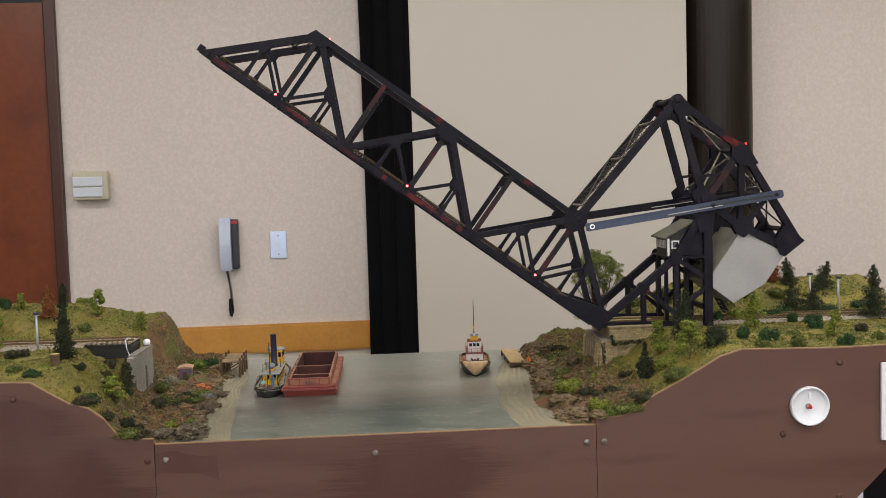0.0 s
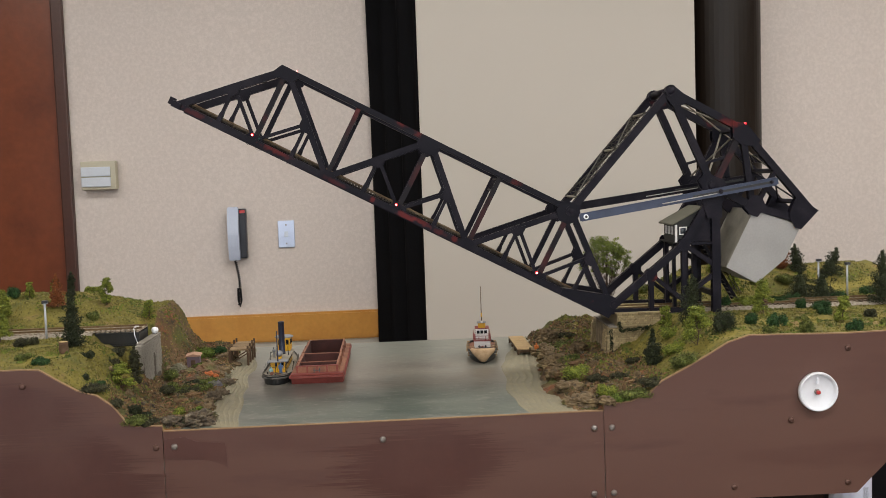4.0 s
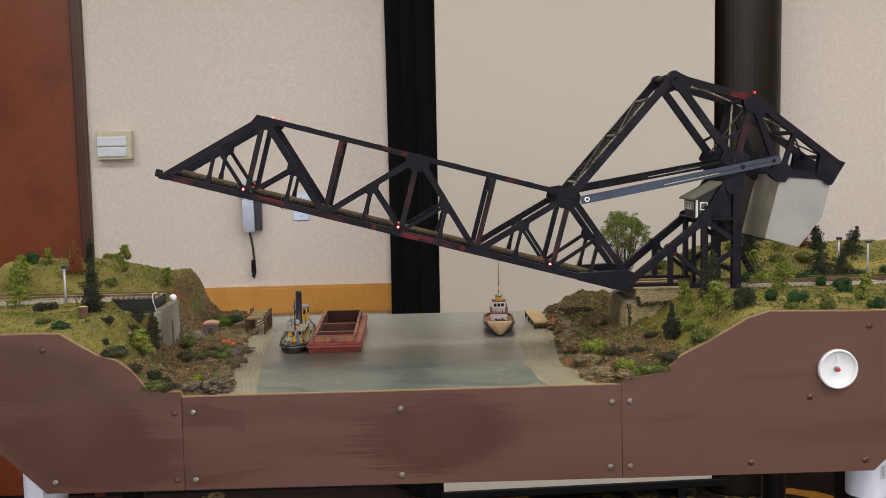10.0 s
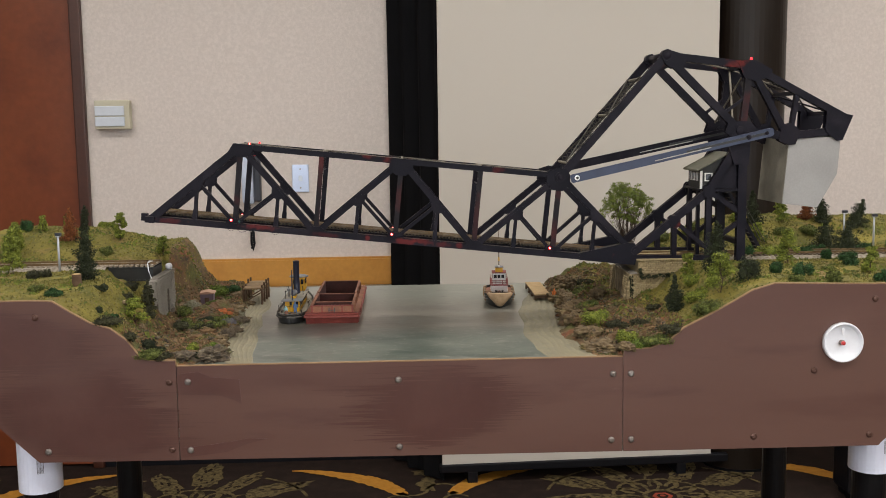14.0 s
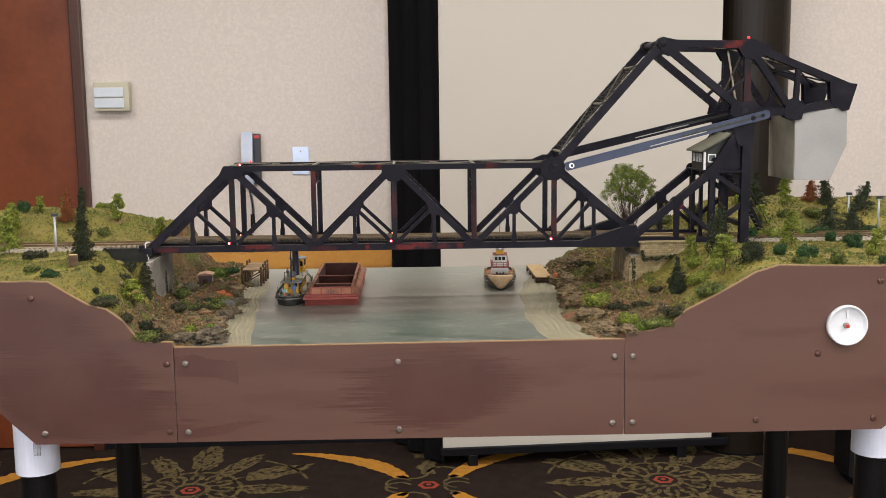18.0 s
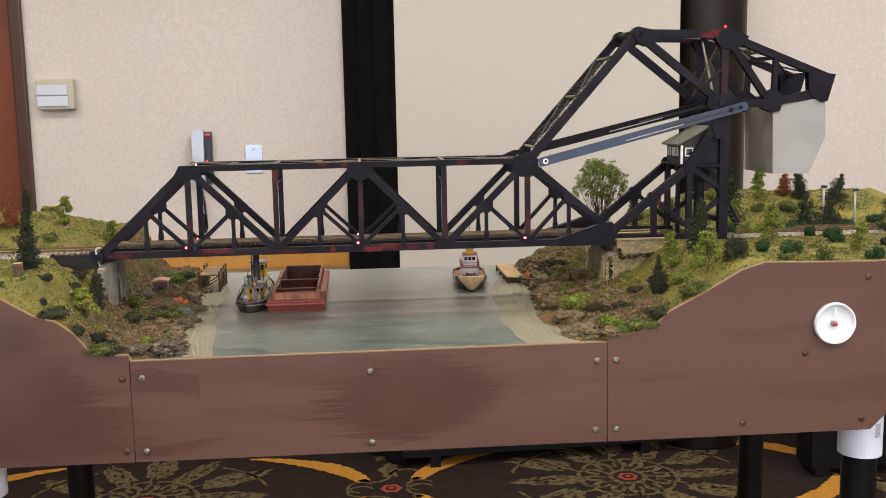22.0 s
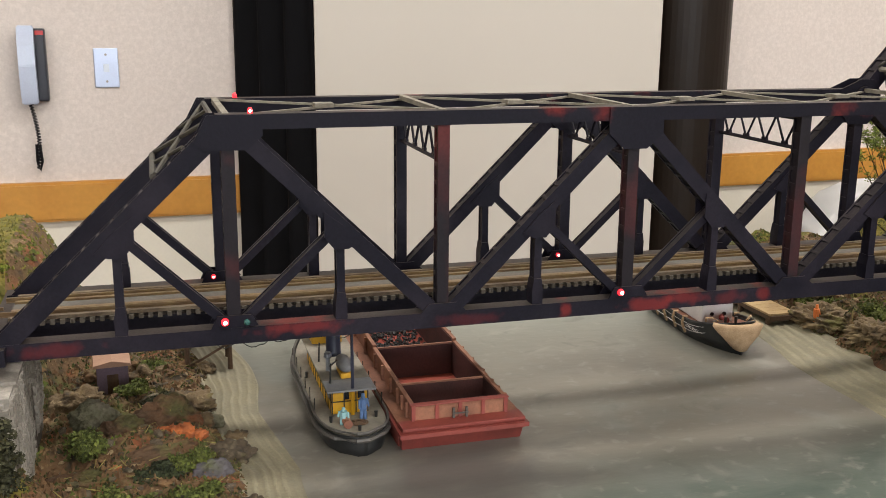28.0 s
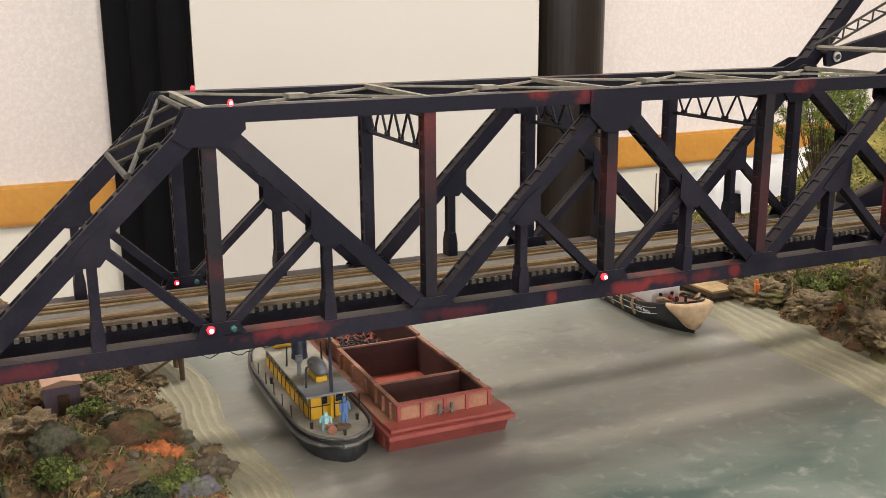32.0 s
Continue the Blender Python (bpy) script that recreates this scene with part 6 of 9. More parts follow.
# ---------------------------------------------------------------- track on both approaches
def approach_track(name, x0, x1, label, tie_material, ballast):
    t = thing(name, (x0, MY, 1.2318), label, "railway track")
    n = int((x1 - x0) / 0.0082)
    tie = box(-0.0022, 0.0022, -0.0285, 0.0285, 0.0, 0.0030)
    first = part("tie", tie, tie_material, t)
    for k in range(n):
        o = first if k == 0 else new("tie", first.data)
        o.parent = t
        o.location = ((k + 0.5) * (x1 - x0) / n, random.uniform(-0.0008, 0.0008), 0)
    for yy in (-0.016, 0.016):
        bm = bmesh.new()
        add_box(bm, 0, x1 - x0, yy - 0.0014, yy + 0.0014, 0.0030, 0.0034)
        add_box(bm, 0, x1 - x0, yy - 0.0004, yy + 0.0004, 0.0034, 0.0050)
        add_box(bm, 0, x1 - x0, yy - 0.0009, yy + 0.0009, 0.0050, 0.0062)
        part("rail", bm, RAILSTEEL, t, "tarnished rail")
    if ballast:
        bm = bmesh.new()
        nx = int((ballast[1] - ballast[0]) / 0.004)
        rows = []
        for i in range(nx + 1):
            x = ballast[0] + (ballast[1] - ballast[0]) * i / nx
            row = []
            for j, (y, z) in enumerate(((-0.060, -0.010), (-0.046, -0.002), (-0.036, 0.0012), (0.036, 0.0012), (0.046, -0.002), (0.060, -0.010))):
                row.append(bm.verts.new((x - x0, y + random.uniform(-0.002, 0.002), z + random.uniform(-0.0010, 0.0010))))
            rows.append(row)
        for a, b in zip(rows, rows[1:]):
            for j in range(5):
                bm.faces.new((a[j], b[j], b[j + 1], a[j + 1]))
        part("ballast", bm, BALLAST, t, "pale grey ballast shoulder")
    return t


approach_track("approach_track", -0.74, -0.4006, "railway track on bleached ties leading to the span", PALETIE, (-0.74, -0.475))
approach_track("tower_track", 0.398, 0.98, "railway track on weathered ties through the tower", TIE, (0.47, 0.98))


def girder_bridge():
    t = thing("plate_girder", (-0.474, MY, 1.2088), "short black plate girder under the approach track", "girder")
    for yy in (-0.030, 0.026):
        part("web", box(0, 0.0715, yy, yy + 0.004, 0, 0.0225), HULLBLACK, t)
        for z in (0.0, 0.0205):
            part("flange", box(0, 0.0715, yy - 0.002, yy + 0.006, z, z + 0.002), HULLBLACK, t)
    for x in (0.0, 0.034, 0.068):
        part("diaphragm", box(x, x + 0.003, -0.026, 0.026, 0.002, 0.020), HULLBLACK, t)


girder_bridge()


def wire_bracket():
    t = thing("wire_bracket", (-0.3985, 0.252, 1.211), "bent white contact wire beside the span's toe", "wire")
    bm = bmesh.new()
    add_path_tube(bm, [(0.000, 0.003, 0.033), (-0.003, -0.001, 0.032), (-0.002, -0.002, 0.020), (0.002, -0.002, 0.008), (0.003, -0.001, -0.006)], 0.0008, 6)
    part("wire", bm, WHITEPLASTIC, t)
    part("clip", box(-0.002, 0.004, -0.001, 0.004, 0.0335, 0.0350, 0.0004), BRIGHT, t, "small bright clip")


wire_bracket()


# ---------------------------------------------------------------- masonry
def stone_face(parent, origin, du, dv, nrm, cols, rows, sw, sh, material, keep=lambda u, v: True):
    """Courses of cut stones, each its own piece, on a plane given by two unit steps."""
    shapes = []
    for k in range(4):
        bm = bmesh.new()
        w, h = sw * (0.95 - 0.05 * k), sh * 0.92
        vs = add_box(bm, -w / 2, w / 2, -0.0012 - 0.0003 * k, 0, -h / 2, h / 2)
        for v in bm.verts:
            if v.co.y < -0.0005:
                v.co.x *= 0.9
                v.co.z *= 0.86
        me = bpy.data.meshes.new("stone")
        bmesh.ops.recalc_face_normals(bm, faces=bm.faces)
        bm.to_mesh(me)
        bm.free()
        me.materials.append(material)
        shapes.append(me)
    du, dv, nrm = Vector(du), Vector(dv), Vector(nrm)
    rot = Matrix((du, -nrm, dv)).transposed().to_4x4()
    for r in range(rows):
        shift = 0.5 if r % 2 else 0.0
        for c in range(cols):
            u, v = (c + 0.5 + shift * 0.9) * sw + random.uniform(-0.0006, 0.0006), (r + 0.5) * sh
            if not keep(u, v):
                continue
            o = new("stone", random.choice(shapes))
            o.parent = parent
            o.matrix_basis = Matrix.Translation(Vector(origin) + du * u + dv * v) @ rot @ pose(0, 0, 0, random.uniform(-2, 2), random.uniform(-2.5, 2.5), random.uniform(-2, 2))


def abutment():
    t = thing("stone_abutment", (0.348, 0.250, 1.116), "tan cut-stone bridge abutment with ivy on the ledge", "abutment")
    part("seat_core", box(0.029, 0.085, 0.006, 0.132, 0.0, 0.0945), MORTAR, t, "tan mortar core")
    part("backwall_core", box(0.0395, 0.125, 0.004, 0.146, 0.0947, 0.1175), MORTAR, t, "tan mortar core")
    part("coping", box(0.036, 0.128, -0.001, 0.150, 0.1176, 0.1195), STONE, t, "thin stone coping")
    part("seat_slab", box(0.027, 0.0385, 0.004, 0.134, 0.0946, 0.0970), STONEGREY, t, "grey bearing slab")
    # front faces
    stone_face(t, (0.0395, 0.0035, 0.0955), (1, 0, 0), (0, 0, 1), (0, -1, 0), 15, 6, 0.0056, 0.0036, STONE, lambda u, v: u < 0.083)
    stone_face(t, (0.0295, 0.0055, 0.020), (1, 0, 0), (0, 0, 1), (0, -1, 0), 11, 20, 0.0056, 0.0036, STONE, lambda u, v: u < 0.022 + 0.75 * v and u < 0.058)
    # the end towards the river: two tan buttresses and a darker recess of upright boards
    for y0, wide in ((0.003, 0.034), (0.116, 0.016)):
        part("buttress", prism_xz([(0.016, 0.0), (0.030, 0.0), (0.030, 0.0944), (0.0245, 0.0944)], y0, y0 + wide), MORTAR, t, "tapering tan stone buttress")
        stone_face(t, (0.0165, y0 + wide, 0.018), (0, -1, 0), (0.090, 0, 0.996), (-0.996, 0, 0.090), int(wide / 0.0058), 20, 0.0058, 0.0036, STONE, lambda u, v: u < wide - 0.001)
    stone_face(t, (0.0185, 0.0027, 0.018), (1, 0, 0), (0, 0, 1), (0, -1, 0), 2, 20, 0.0056, 0.0036, STONE, lambda u, v: 0.075 * v < u < 0.012)
    for k in range(13):
        part("upright_board", box(0.0258, 0.0289, 0.0378 + k * 0.0060, 0.0430 + k * 0.0060, 0.010, 0.0940), BOARDTAN, t, "weathered tan upright board")
    return t


abutment()


def left_pier():
    """A wall of cut stone across the track's line, facing the river, with ragged niches, its back in the bank."""
    t = thing("stone_pier", (-0.386, 0.225, 1.136), "grey cut-stone pier with dark upright niches under the span's toe", "pier")
    part("core", box(-0.010, -0.0012, 0.001, 0.135, 0.0, 0.080), PIERGREY, t, "rough grey mortar core")
    part("cap", box(-0.012, 0.0004, 0.022, 0.137, 0.0802, 0.0822), STONEGREY, t, "worn grey cap stone")
    # flat dark panels; the shade inside the niches is put into their colour
    for u0, u1, top in ((0.002, 0.0145, 0.040), (0.0145, 0.024, 0.060), (0.081, 0.099, 0.056), (0.100, 0.133, 0.018)):
        pts = [(u0, 0.0), (u1, 0.0), (u1, top * 0.86), (u1 - 0.22 * (u1 - u0), top * 0.97), (u0 + 0.4 * (u1 - u0), top), (u0, top * 0.80)]
        bm = bmesh.new()
        a = [bm.verts.new((-0.0010, u, v)) for u, v in pts]
        b = [bm.verts.new((-0.0014, u, v)) for u, v in pts]
        bm.faces.new(a)
        bm.faces.new(b[::-1])
        for k in range(len(pts)):
            bm.faces.new((a[k], b[k], b[(k + 1) % len(pts)], a[(k + 1) % len(pts)]))
        bmesh.ops.recalc_face_normals(bm, faces=bm.faces)
        part("niche", bm, NICHESHADE, t, "flat dark panel painted for a niche's shade")

    def solid(u, v):
        if u < 0.015:
            return v > 0.038
        if u < 0.023:
            return v > 0.058
        if u < 0.080:
            return v > 0.006 + 0.004 * math.sin(u * 400)
        if u < 0.098:
            return v > 0.054 - 0.25 * abs(u - 0.090)
        return v > 0.018 + 0.004 * math.sin(u * 300)
    stone_face(t, (-0.0011, 0.001, 0.004), (0, 1, 0), (0, 0, 1), (1, 0, 0), 23, 22, 0.0058, 0.0034, PIERGREY, lambda u, v: u < 0.134 and v < 0.074 and solid(u, v))
    stone_face(t, (-0.0095, 0.0008, 0.020), (1, 0, 0), (0, 0, 1), (0, -1, 0), 1, 17, 0.0062, 0.0034, PIERGREY)
    part("lamp_bowl", lathe([(0.002, 0.0), (0.0052, 0.002), (0.0062, 0.006), (0.0050, 0.0095), (0.002, 0.011)], 14), WHITEPLASTIC, t, "small white bowl on the pier", True).location = (-0.006, 0.124, 0.0823)


left_pier()


# ---------------------------------------------------------------- sand, rocks, timber
def sandbank(name, side, label):
    bm = bmesh.new()
    valley = {}
    nu, nv = 260, 60
    rows = []
    for i in range(nu + 1):
        y = 0.0065 + (0.655 - 0.0065) * i / nu
        wide = straight_line([(0, 0.034), (0.11, 0.046), (0.20, 0.050), (0.34, 0.043), (0.48, 0.042), (0.65, 0.04)], y) if side < 0 else straight_line([(0, 0.066), (0.10, 0.064), (0.22, 0.072), (0.36, 0.076), (0.5, 0.05), (0.65, 0.04)], y)
        base = shore_left(y) - 0.012 if side < 0 else shore_right(y) + 0.012
        wob = 0.004 * math.sin(y * 17) + 0.002 * math.sin(y * 41 + 1)
        row = []
        for j in range(nv + 1):
            v = j / nv
            x = base - side * (wide * v + wob * v)
            ridge = max(0.0, math.sin(v * 40 + 1.2 * math.sin(y * 22) + 3.4 * noise.noise((x * 30, y * 14, 2)) + 1.2 * noise.noise((x * 90, y * 60, 5)))) * (0.4 + 0.6 * smooth01(0.10, 0.26, y) + 0.3 * noise.noise((x * 20, y * 20, 9)))
            z = WZ + 0.0003 + (0.0016 * (1 - v) + 0.0014 * ridge * (1 - v) ** 0.4) * (0.25 + 0.75 * smooth01(0.006, 0.04, y)) - (0.0012 if v > 0.97 else 0.0)
            row.append(bm.verts.new((x, y, z)))
            valley[(i, j)] = ridge < 0.25
        rows.append(row)
    # valley faces take a darker sand, the ripples' shade painted in
    for i, (a, b) in enumerate(zip(rows, rows[1:])):
        for j in range(nv):
            f = bm.faces.new((a[j], b[j], b[j + 1], a[j + 1]))
            f.material_index = 1 if valley[(i, j)] else 0
    ob = structure(name, bm, SAND, label, "sand", True)
    ob.data.materials.append(SANDVALLEY)
    return ob


sandbank("ground_sand_left", -1, "pale rippled sand along the river's edge")
sandbank("ground_sand_right", 1, "pale rippled sand along the river's edge")


def rock(x, y, wide, high, material=None, seed=0, label="rough brown-grey plaster rock on the bank", sink=0.25):
    bm = bmesh.new()
    bmesh.ops.create_icosphere(bm, subdivisions=5 if wide > 0.045 else 4, radius=1)
    for v in bm.verts:
        p = v.co * 1.5 + Vector((seed * 3.7, seed * 1.3, 0))
        k = 1 + 0.42 * noise.noise(p) + 0.24 * noise.noise(p * 2.6)
        k -= 0.34 * (1 - abs(noise.noise(p * 2.1 + Vector((9, 9, 9))))) ** 4
        k += 0.15 * abs(noise.noise(p * 4.5)) + 0.07 * abs(noise.noise(p * 9)) + 0.035 * noise.noise(p * 21)
        z = v.co.z * k
        ledge = 0.30
        q = math.floor(z / ledge + 0.35 * noise.noise(p * 1.3)) * ledge
        z = 0.66 * z + 0.34 * (q + ledge * smooth01(0.55, 1.0, (z - q) / ledge))
        v.co = Vector((v.co.x * wide / 2 * k, v.co.y * wide * 0.40 * k, z * high * 0.72))
    ob = finish("rock", bm, material or ROCK, smooth=True)
    ob.matrix_world = pose(x, y, max(ground(x, y), WZ) + high * (0.5 - sink) - 0.002, 0, 0, seed * 67 % 360)
    return tagged(ob, label, "rock", "bank rocks")


for n, (x, y, w, h) in enumerate(((-0.262, 0.040, 0.058, 0.018), (-0.300, 0.032, 0.040, 0.012), (-0.263, 0.112, 0.026, 0.009), (-0.266, 0.180, 0.034, 0.016), (-0.268, 0.297, 0.034, 0.012),
                                  (-0.291, 0.378, 0.040, 0.012), (-0.304, 0.521, 0.038, 0.012), (-0.367, 0.389, 0.036, 0.018), (-0.262, 0.330, 0.022, 0.007), (-0.375, 0.105, 0.015, 0.012),
                                  (-0.317, 0.443, 0.034, 0.011), (-0.278, 0.469, 0.028, 0.010), (-0.295, 0.062, 0.022, 0.007), (-0.261, 0.216, 0.028, 0.015), (-0.270, 0.148, 0.024, 0.010), (-0.285, 0.341, 0.022, 0.009))):
    rock(x, y, w, h, ROCKDARK if n in (0, 1, 3, 4, 13) else ROCK, n + 1, "dark grey-brown plaster rock on the bank" if n in (0, 1, 3, 4, 13) else "rough brown-grey plaster rock on the bank")
for n, (x, y, w, h) in enumerate(((0.290, 0.434, 0.060, 0.022), (0.295, 0.372, 0.050, 0.017), (0.277, 0.272, 0.050, 0.016), (0.284, 0.044, 0.054, 0.014), (0.277, 0.108, 0.040, 0.013),
                                  (0.318, 0.015, 0.040, 0.010), (0.367, 0.163, 0.022, 0.010), (0.379, 0.087, 0.018, 0.010), (0.335, 0.338, 0.036, 0.014),
                                  (0.333, 0.506, 0.050, 0.015), (0.274, 0.203, 0.036, 0.015), (0.337, 0.213, 0.024, 0.010), (0.310, 0.486, 0.050, 0.020), (0.295, 0.066, 0.034, 0.012), (0.292, 0.310, 0.040, 0.014))):
    rock(x, y, w, h, ROCK, n + 31)
for n, (x, y, w, h) in enumerate(((-0.300, 0.186, 0.032, 0.008), (-0.308, 0.144, 0.026, 0.007), (-0.355, 0.446, 0.030, 0.012), (0.286, 0.171, 0.044, 0.014), (0.308, 0.135, 0.040, 0.012), (0.322, 0.256, 0.036, 0.011), (0.311, 0.203, 0.034, 0.010))):
    rock(x, y, w, h, ROCKWARM, n + 61, "rusty brown plaster rock on the bank")
for n, (x, y, w, h) in enumerate(((-0.310, 0.3105, 0.012, 0.006), (-0.302, 0.310, 0.014, 0.009), (-0.294, 0.309, 0.014, 0.009), (-0.286, 0.308, 0.012, 0.007), (-0.326, 0.282, 0.009, 0.004), (-0.338, 0.270, 0.008, 0.004))):
    rock(x, y, w, h, ORANGEROCK, n + 81, "bright orange lump of rock on the bank")
for n, (x, y, w, h) in enumerate(((-0.413, 0.150, 0.014, 0.004), (-0.420, 0.225, 0.012, 0.005))):
    rock(x, y, w, h, TANSTONE, n + 91, "tan stone lying in the turf")


def mound(x, y, wide, deep, high, material, seed, label, turn=0.0):
    """A smooth-shouldered heap of plaster earth, pressed into the bank."""
    bm = bmesh.new()
    bmesh.ops.create_icosphere(bm, subdivisions=5, radius=1)
    for v in bm.verts:
        p = v.co * 1.3 + Vector((seed * 2.3, seed * 5.1, seed))
        k = 1 + 0.26 * noise.noise(p) + 0.18 * noise.noise(p * 2.7) + 0.10 * noise.noise(p * 6) + 0.07 * noise.noise(p * 13)
        v.co = Vector((v.co.x * wide / 2 * k, v.co.y * deep / 2 * k, v.co.z * high * (k + 0.10 * noise.noise(p * 4))))
    ob = finish("mound", bm, material, smooth=True)
    ob.matrix_world = pose(x, y, max(min(ground(x - 0.3 * wide, y), ground(x + 0.3 * wide, y), ground(x, y)), WZ) - 0.001, 0, 0, turn)
    return tagged(ob, label, "mound", "bank mounds")


mound(-0.306, 0.338, 0.044, 0.034, 0.017, LOAM, 1, "smooth red-brown earth mound on the bank", 10)
mound(-0.283, 0.352, 0.030, 0.022, 0.010, MOSSROCK, 2, "mossy grey mound beside the sand")
mound(-0.354, 0.344, 0.034, 0.026, 0.014, MOSSROCK, 3, "grey-green mossy mound on the bank", 20)
mound(-0.333, 0.322, 0.030, 0.026, 0.010, LOAM, 4, "dull brown earth mound on the bank")
mound(-0.280, 0.268, 0.028, 0.022, 0.010, SLATEROCK, 5, "blue-grey rock beside the sand", 30)
mound(-0.311, 0.290, 0.052, 0.022, 0.006, LOAM, 6, "low orange-brown soil bank", 25)
mound(-0.356, 0.270, 0.040, 0.026, 0.006, LOAM, 7, "low red-brown soil bank", -10)
mound(-0.401, 0.214, 0.026, 0.030, 0.028, TURF, 8, "turfed earth heaped against the pier")
mound(-0.414, 0.232, 0.030, 0.040, 0.014, TANSOIL, 10, "pale tan earth beside the pier")
mound(-0.432, 0.242, 0.040, 0.030, 0.010, TANSOIL, 9, "pale tan earth ledge under the girder")


def timber_pier():
    t = thing("timber_pier", (-0.271, 0.512, WZ), "brown timber trestle pier with a tan board deck", "pier")
    for k in range(9):
        part("deck_board", box(-0.017, 0.017, -0.047 + k * 0.0104, -0.0375 + k * 0.0104, 0.0295, 0.0318), PIERDECK, t, "worn brown deck board")
    for x in (-0.015, 0.015):
        part("beam", box(x - 0.0018, x + 0.0018, -0.048, 0.046, 0.0262, 0.0294), PIERWOOD, t)
        for y in (-0.044, -0.015, 0.014, 0.042):
            o = part("post", tube((0, 0, -0.004), (0, 0, random.uniform(0.034, 0.042)), 0.0021, 0.0018, 8), PIERWOOD, t)
            o.location = (x * 1.12, y, 0)
        for y in (-0.044, 0.014):
            bm = bmesh.new()
            add_tube(bm, (x * 1.12, y, 0.004), (x * 1.12, y + 0.028, 0.025), 0.0011, sides=5)
            part("brace", bm, PIERWOOD, t)
    for y in (-0.046, 0.016):
        bm = bmesh.new()
        add_tube(bm, (-0.017, y, 0.005), (0.017, y, 0.024), 0.0011, sides=5)
        part("brace", bm, PIERWOOD, t)


def low_dock():
    t = thing("low_dock", (0.259, 0.528, WZ), "low tan boarded dock on brown posts at the shore", "dock")
    for k in range(14):
        part("deck_board", box(-0.0145, 0.0145, -0.074 + k * 0.0106, -0.0639 + k * 0.0106, 0.0106, 0.0124), DOCKWOOD, t, "tan deck board")
    for x in (-0.0130, 0.0130):
        part("beam", box(x - 0.0014, x + 0.0014, -0.0735, 0.0735, 0.0066, 0.0105), PIERWOOD, t)
        for y in (-0.070, -0.023, 0.023, 0.070):
            part("post", box(x - 0.0018, x + 0.0018, y - 0.0018, y + 0.0018, -0.004, 0.0065), PIERWOOD, t)
    part("fascia_board", box(-0.0145, 0.0145, -0.0755, -0.0742, 0.0055, 0.0104), PIERWOOD, t, "brown end board")


def shack():
    t = thing("shack", (-0.3440, 0.4245, 1.143), "small faded purple shack with a salmon tin roof", "shack", turn=4)
    part("wall", box(-0.0112, 0.0112, -0.012, 0.012, 0, 0.0225), SHACKPURPLE, t)
    bm = prism_xz([(-0.0135, 0.0215), (0.0135, 0.0215), (0.0130, 0.0235), (0.0, 0.0262), (-0.0130, 0.0235)], -0.0150, 0.0150)
    part("roof", bm, SHACKROOF, t, "salmon tin roof")
    part("door", box(-0.004, 0.004, -0.0126, -0.0121, 0.0, 0.015), PIERWOOD, t, "dark plank door")


timber_pier()
low_dock()
shack()


def tree_stump():
    x, y = -0.469, 0.115
    t = thing("tree_stump", (x, y, ground(x, y) - 0.001), "weathered brown tree stump on the turf", "stump")
    part("trunk", lathe([(0.0085, 0.0), (0.0072, 0.004), (0.0066, 0.012), (0.0070, 0.017)], 12), PIERWOOD, t, smooth=True)
    part("cut_top", lathe([(0.0062, 0.0171), (0.0060, 0.0176)], 12), DOCKWOOD, t, "pale cut top")


tree_stump()


def street_lamp(x, y, h):
    t = thing("street_lamp", (x, y, ground(x, y) - 0.002), "slim grey model street lamp with dark square head", "street lamp", "model street lamps")
    part("post", tube((0, 0, 0), (0, 0, h), 0.0019, 0.0016, 10), LAMPGREY, t, smooth=True)
    part("head", box(-0.0040, 0.0052, -0.0032, 0.0032, h, h + 0.0050, 0.0007), DARKPHONE, t, "dark lamp head")
    part("lens", box(-0.003, 0.0042, -0.0024, 0.0024, h - 0.0008, h - 0.0001), PALEGREY, t, "pale lens")


street_lamp(-0.540, 0.250, 0.060)
street_lamp(0.822, 0.470, 0.054)
street_lamp(0.845, 0.400, 0.058)


# ---------------------------------------------------------------- boats
def loft(stations, closed_bottom=True):
    """A hull skin from stations of (y, half width at deck, deck height, half width at water, bottom height)."""
    bm = bmesh.new()
    rows = []
    for y, wd, zd, ww, zb in stations:
        rows.append([bm.verts.new(p) for p in ((-wd, y, zd), (-(wd * 0.55 + ww * 0.45), y, zd * 0.45 + zb * 0.55), (-ww, y, zb), (ww, y, zb), ((wd * 0.55 + ww * 0.45), y, zd * 0.45 + zb * 0.55), (wd, y, zd))])
    for a, b in zip(rows, rows[1:]):
        for k in range(5):
            bm.faces.new((a[k], b[k], b[k + 1], a[k + 1]))
    bm.faces.new(rows[0])
    bm.faces.new(rows[-1][::-1])
    return bm


def deck_plate(stations, z_of, inset=0.0015, thick=0.001):
    bm = bmesh.new()
    left = [(-max(0.0004, w - inset), y) for y, w, *_ in stations]
    pts = left + [(-x, y) for x, y in left[::-1]]
    a = [bm.verts.new((x, y, z_of(y))) for x, y in pts]
    b = [bm.verts.new((x, y, z_of(y) - thick)) for x, y in pts]
    n = len(stations)
    for i in range(n - 1):
        bm.faces.new((a[i], a[i + 1], a[2 * n - 2 - i], a[2 * n - 1 - i]))
        bm.faces.new((b[i], b[2 * n - 1 - i], b[2 * n - 2 - i], b[i + 1]))
    return bm


def edge_rail(stations, z_off, r, grow=0.0):
    bm = bmesh.new()
    pts = [(-(w + grow), y, zd + z_off) for y, w, zd, *_ in stations]
    pts = pts + [(-x, y, z) for x, y, z in pts[::-1]]
    add_path_tube(bm, pts + [pts[0]], r, 6)
    return bm


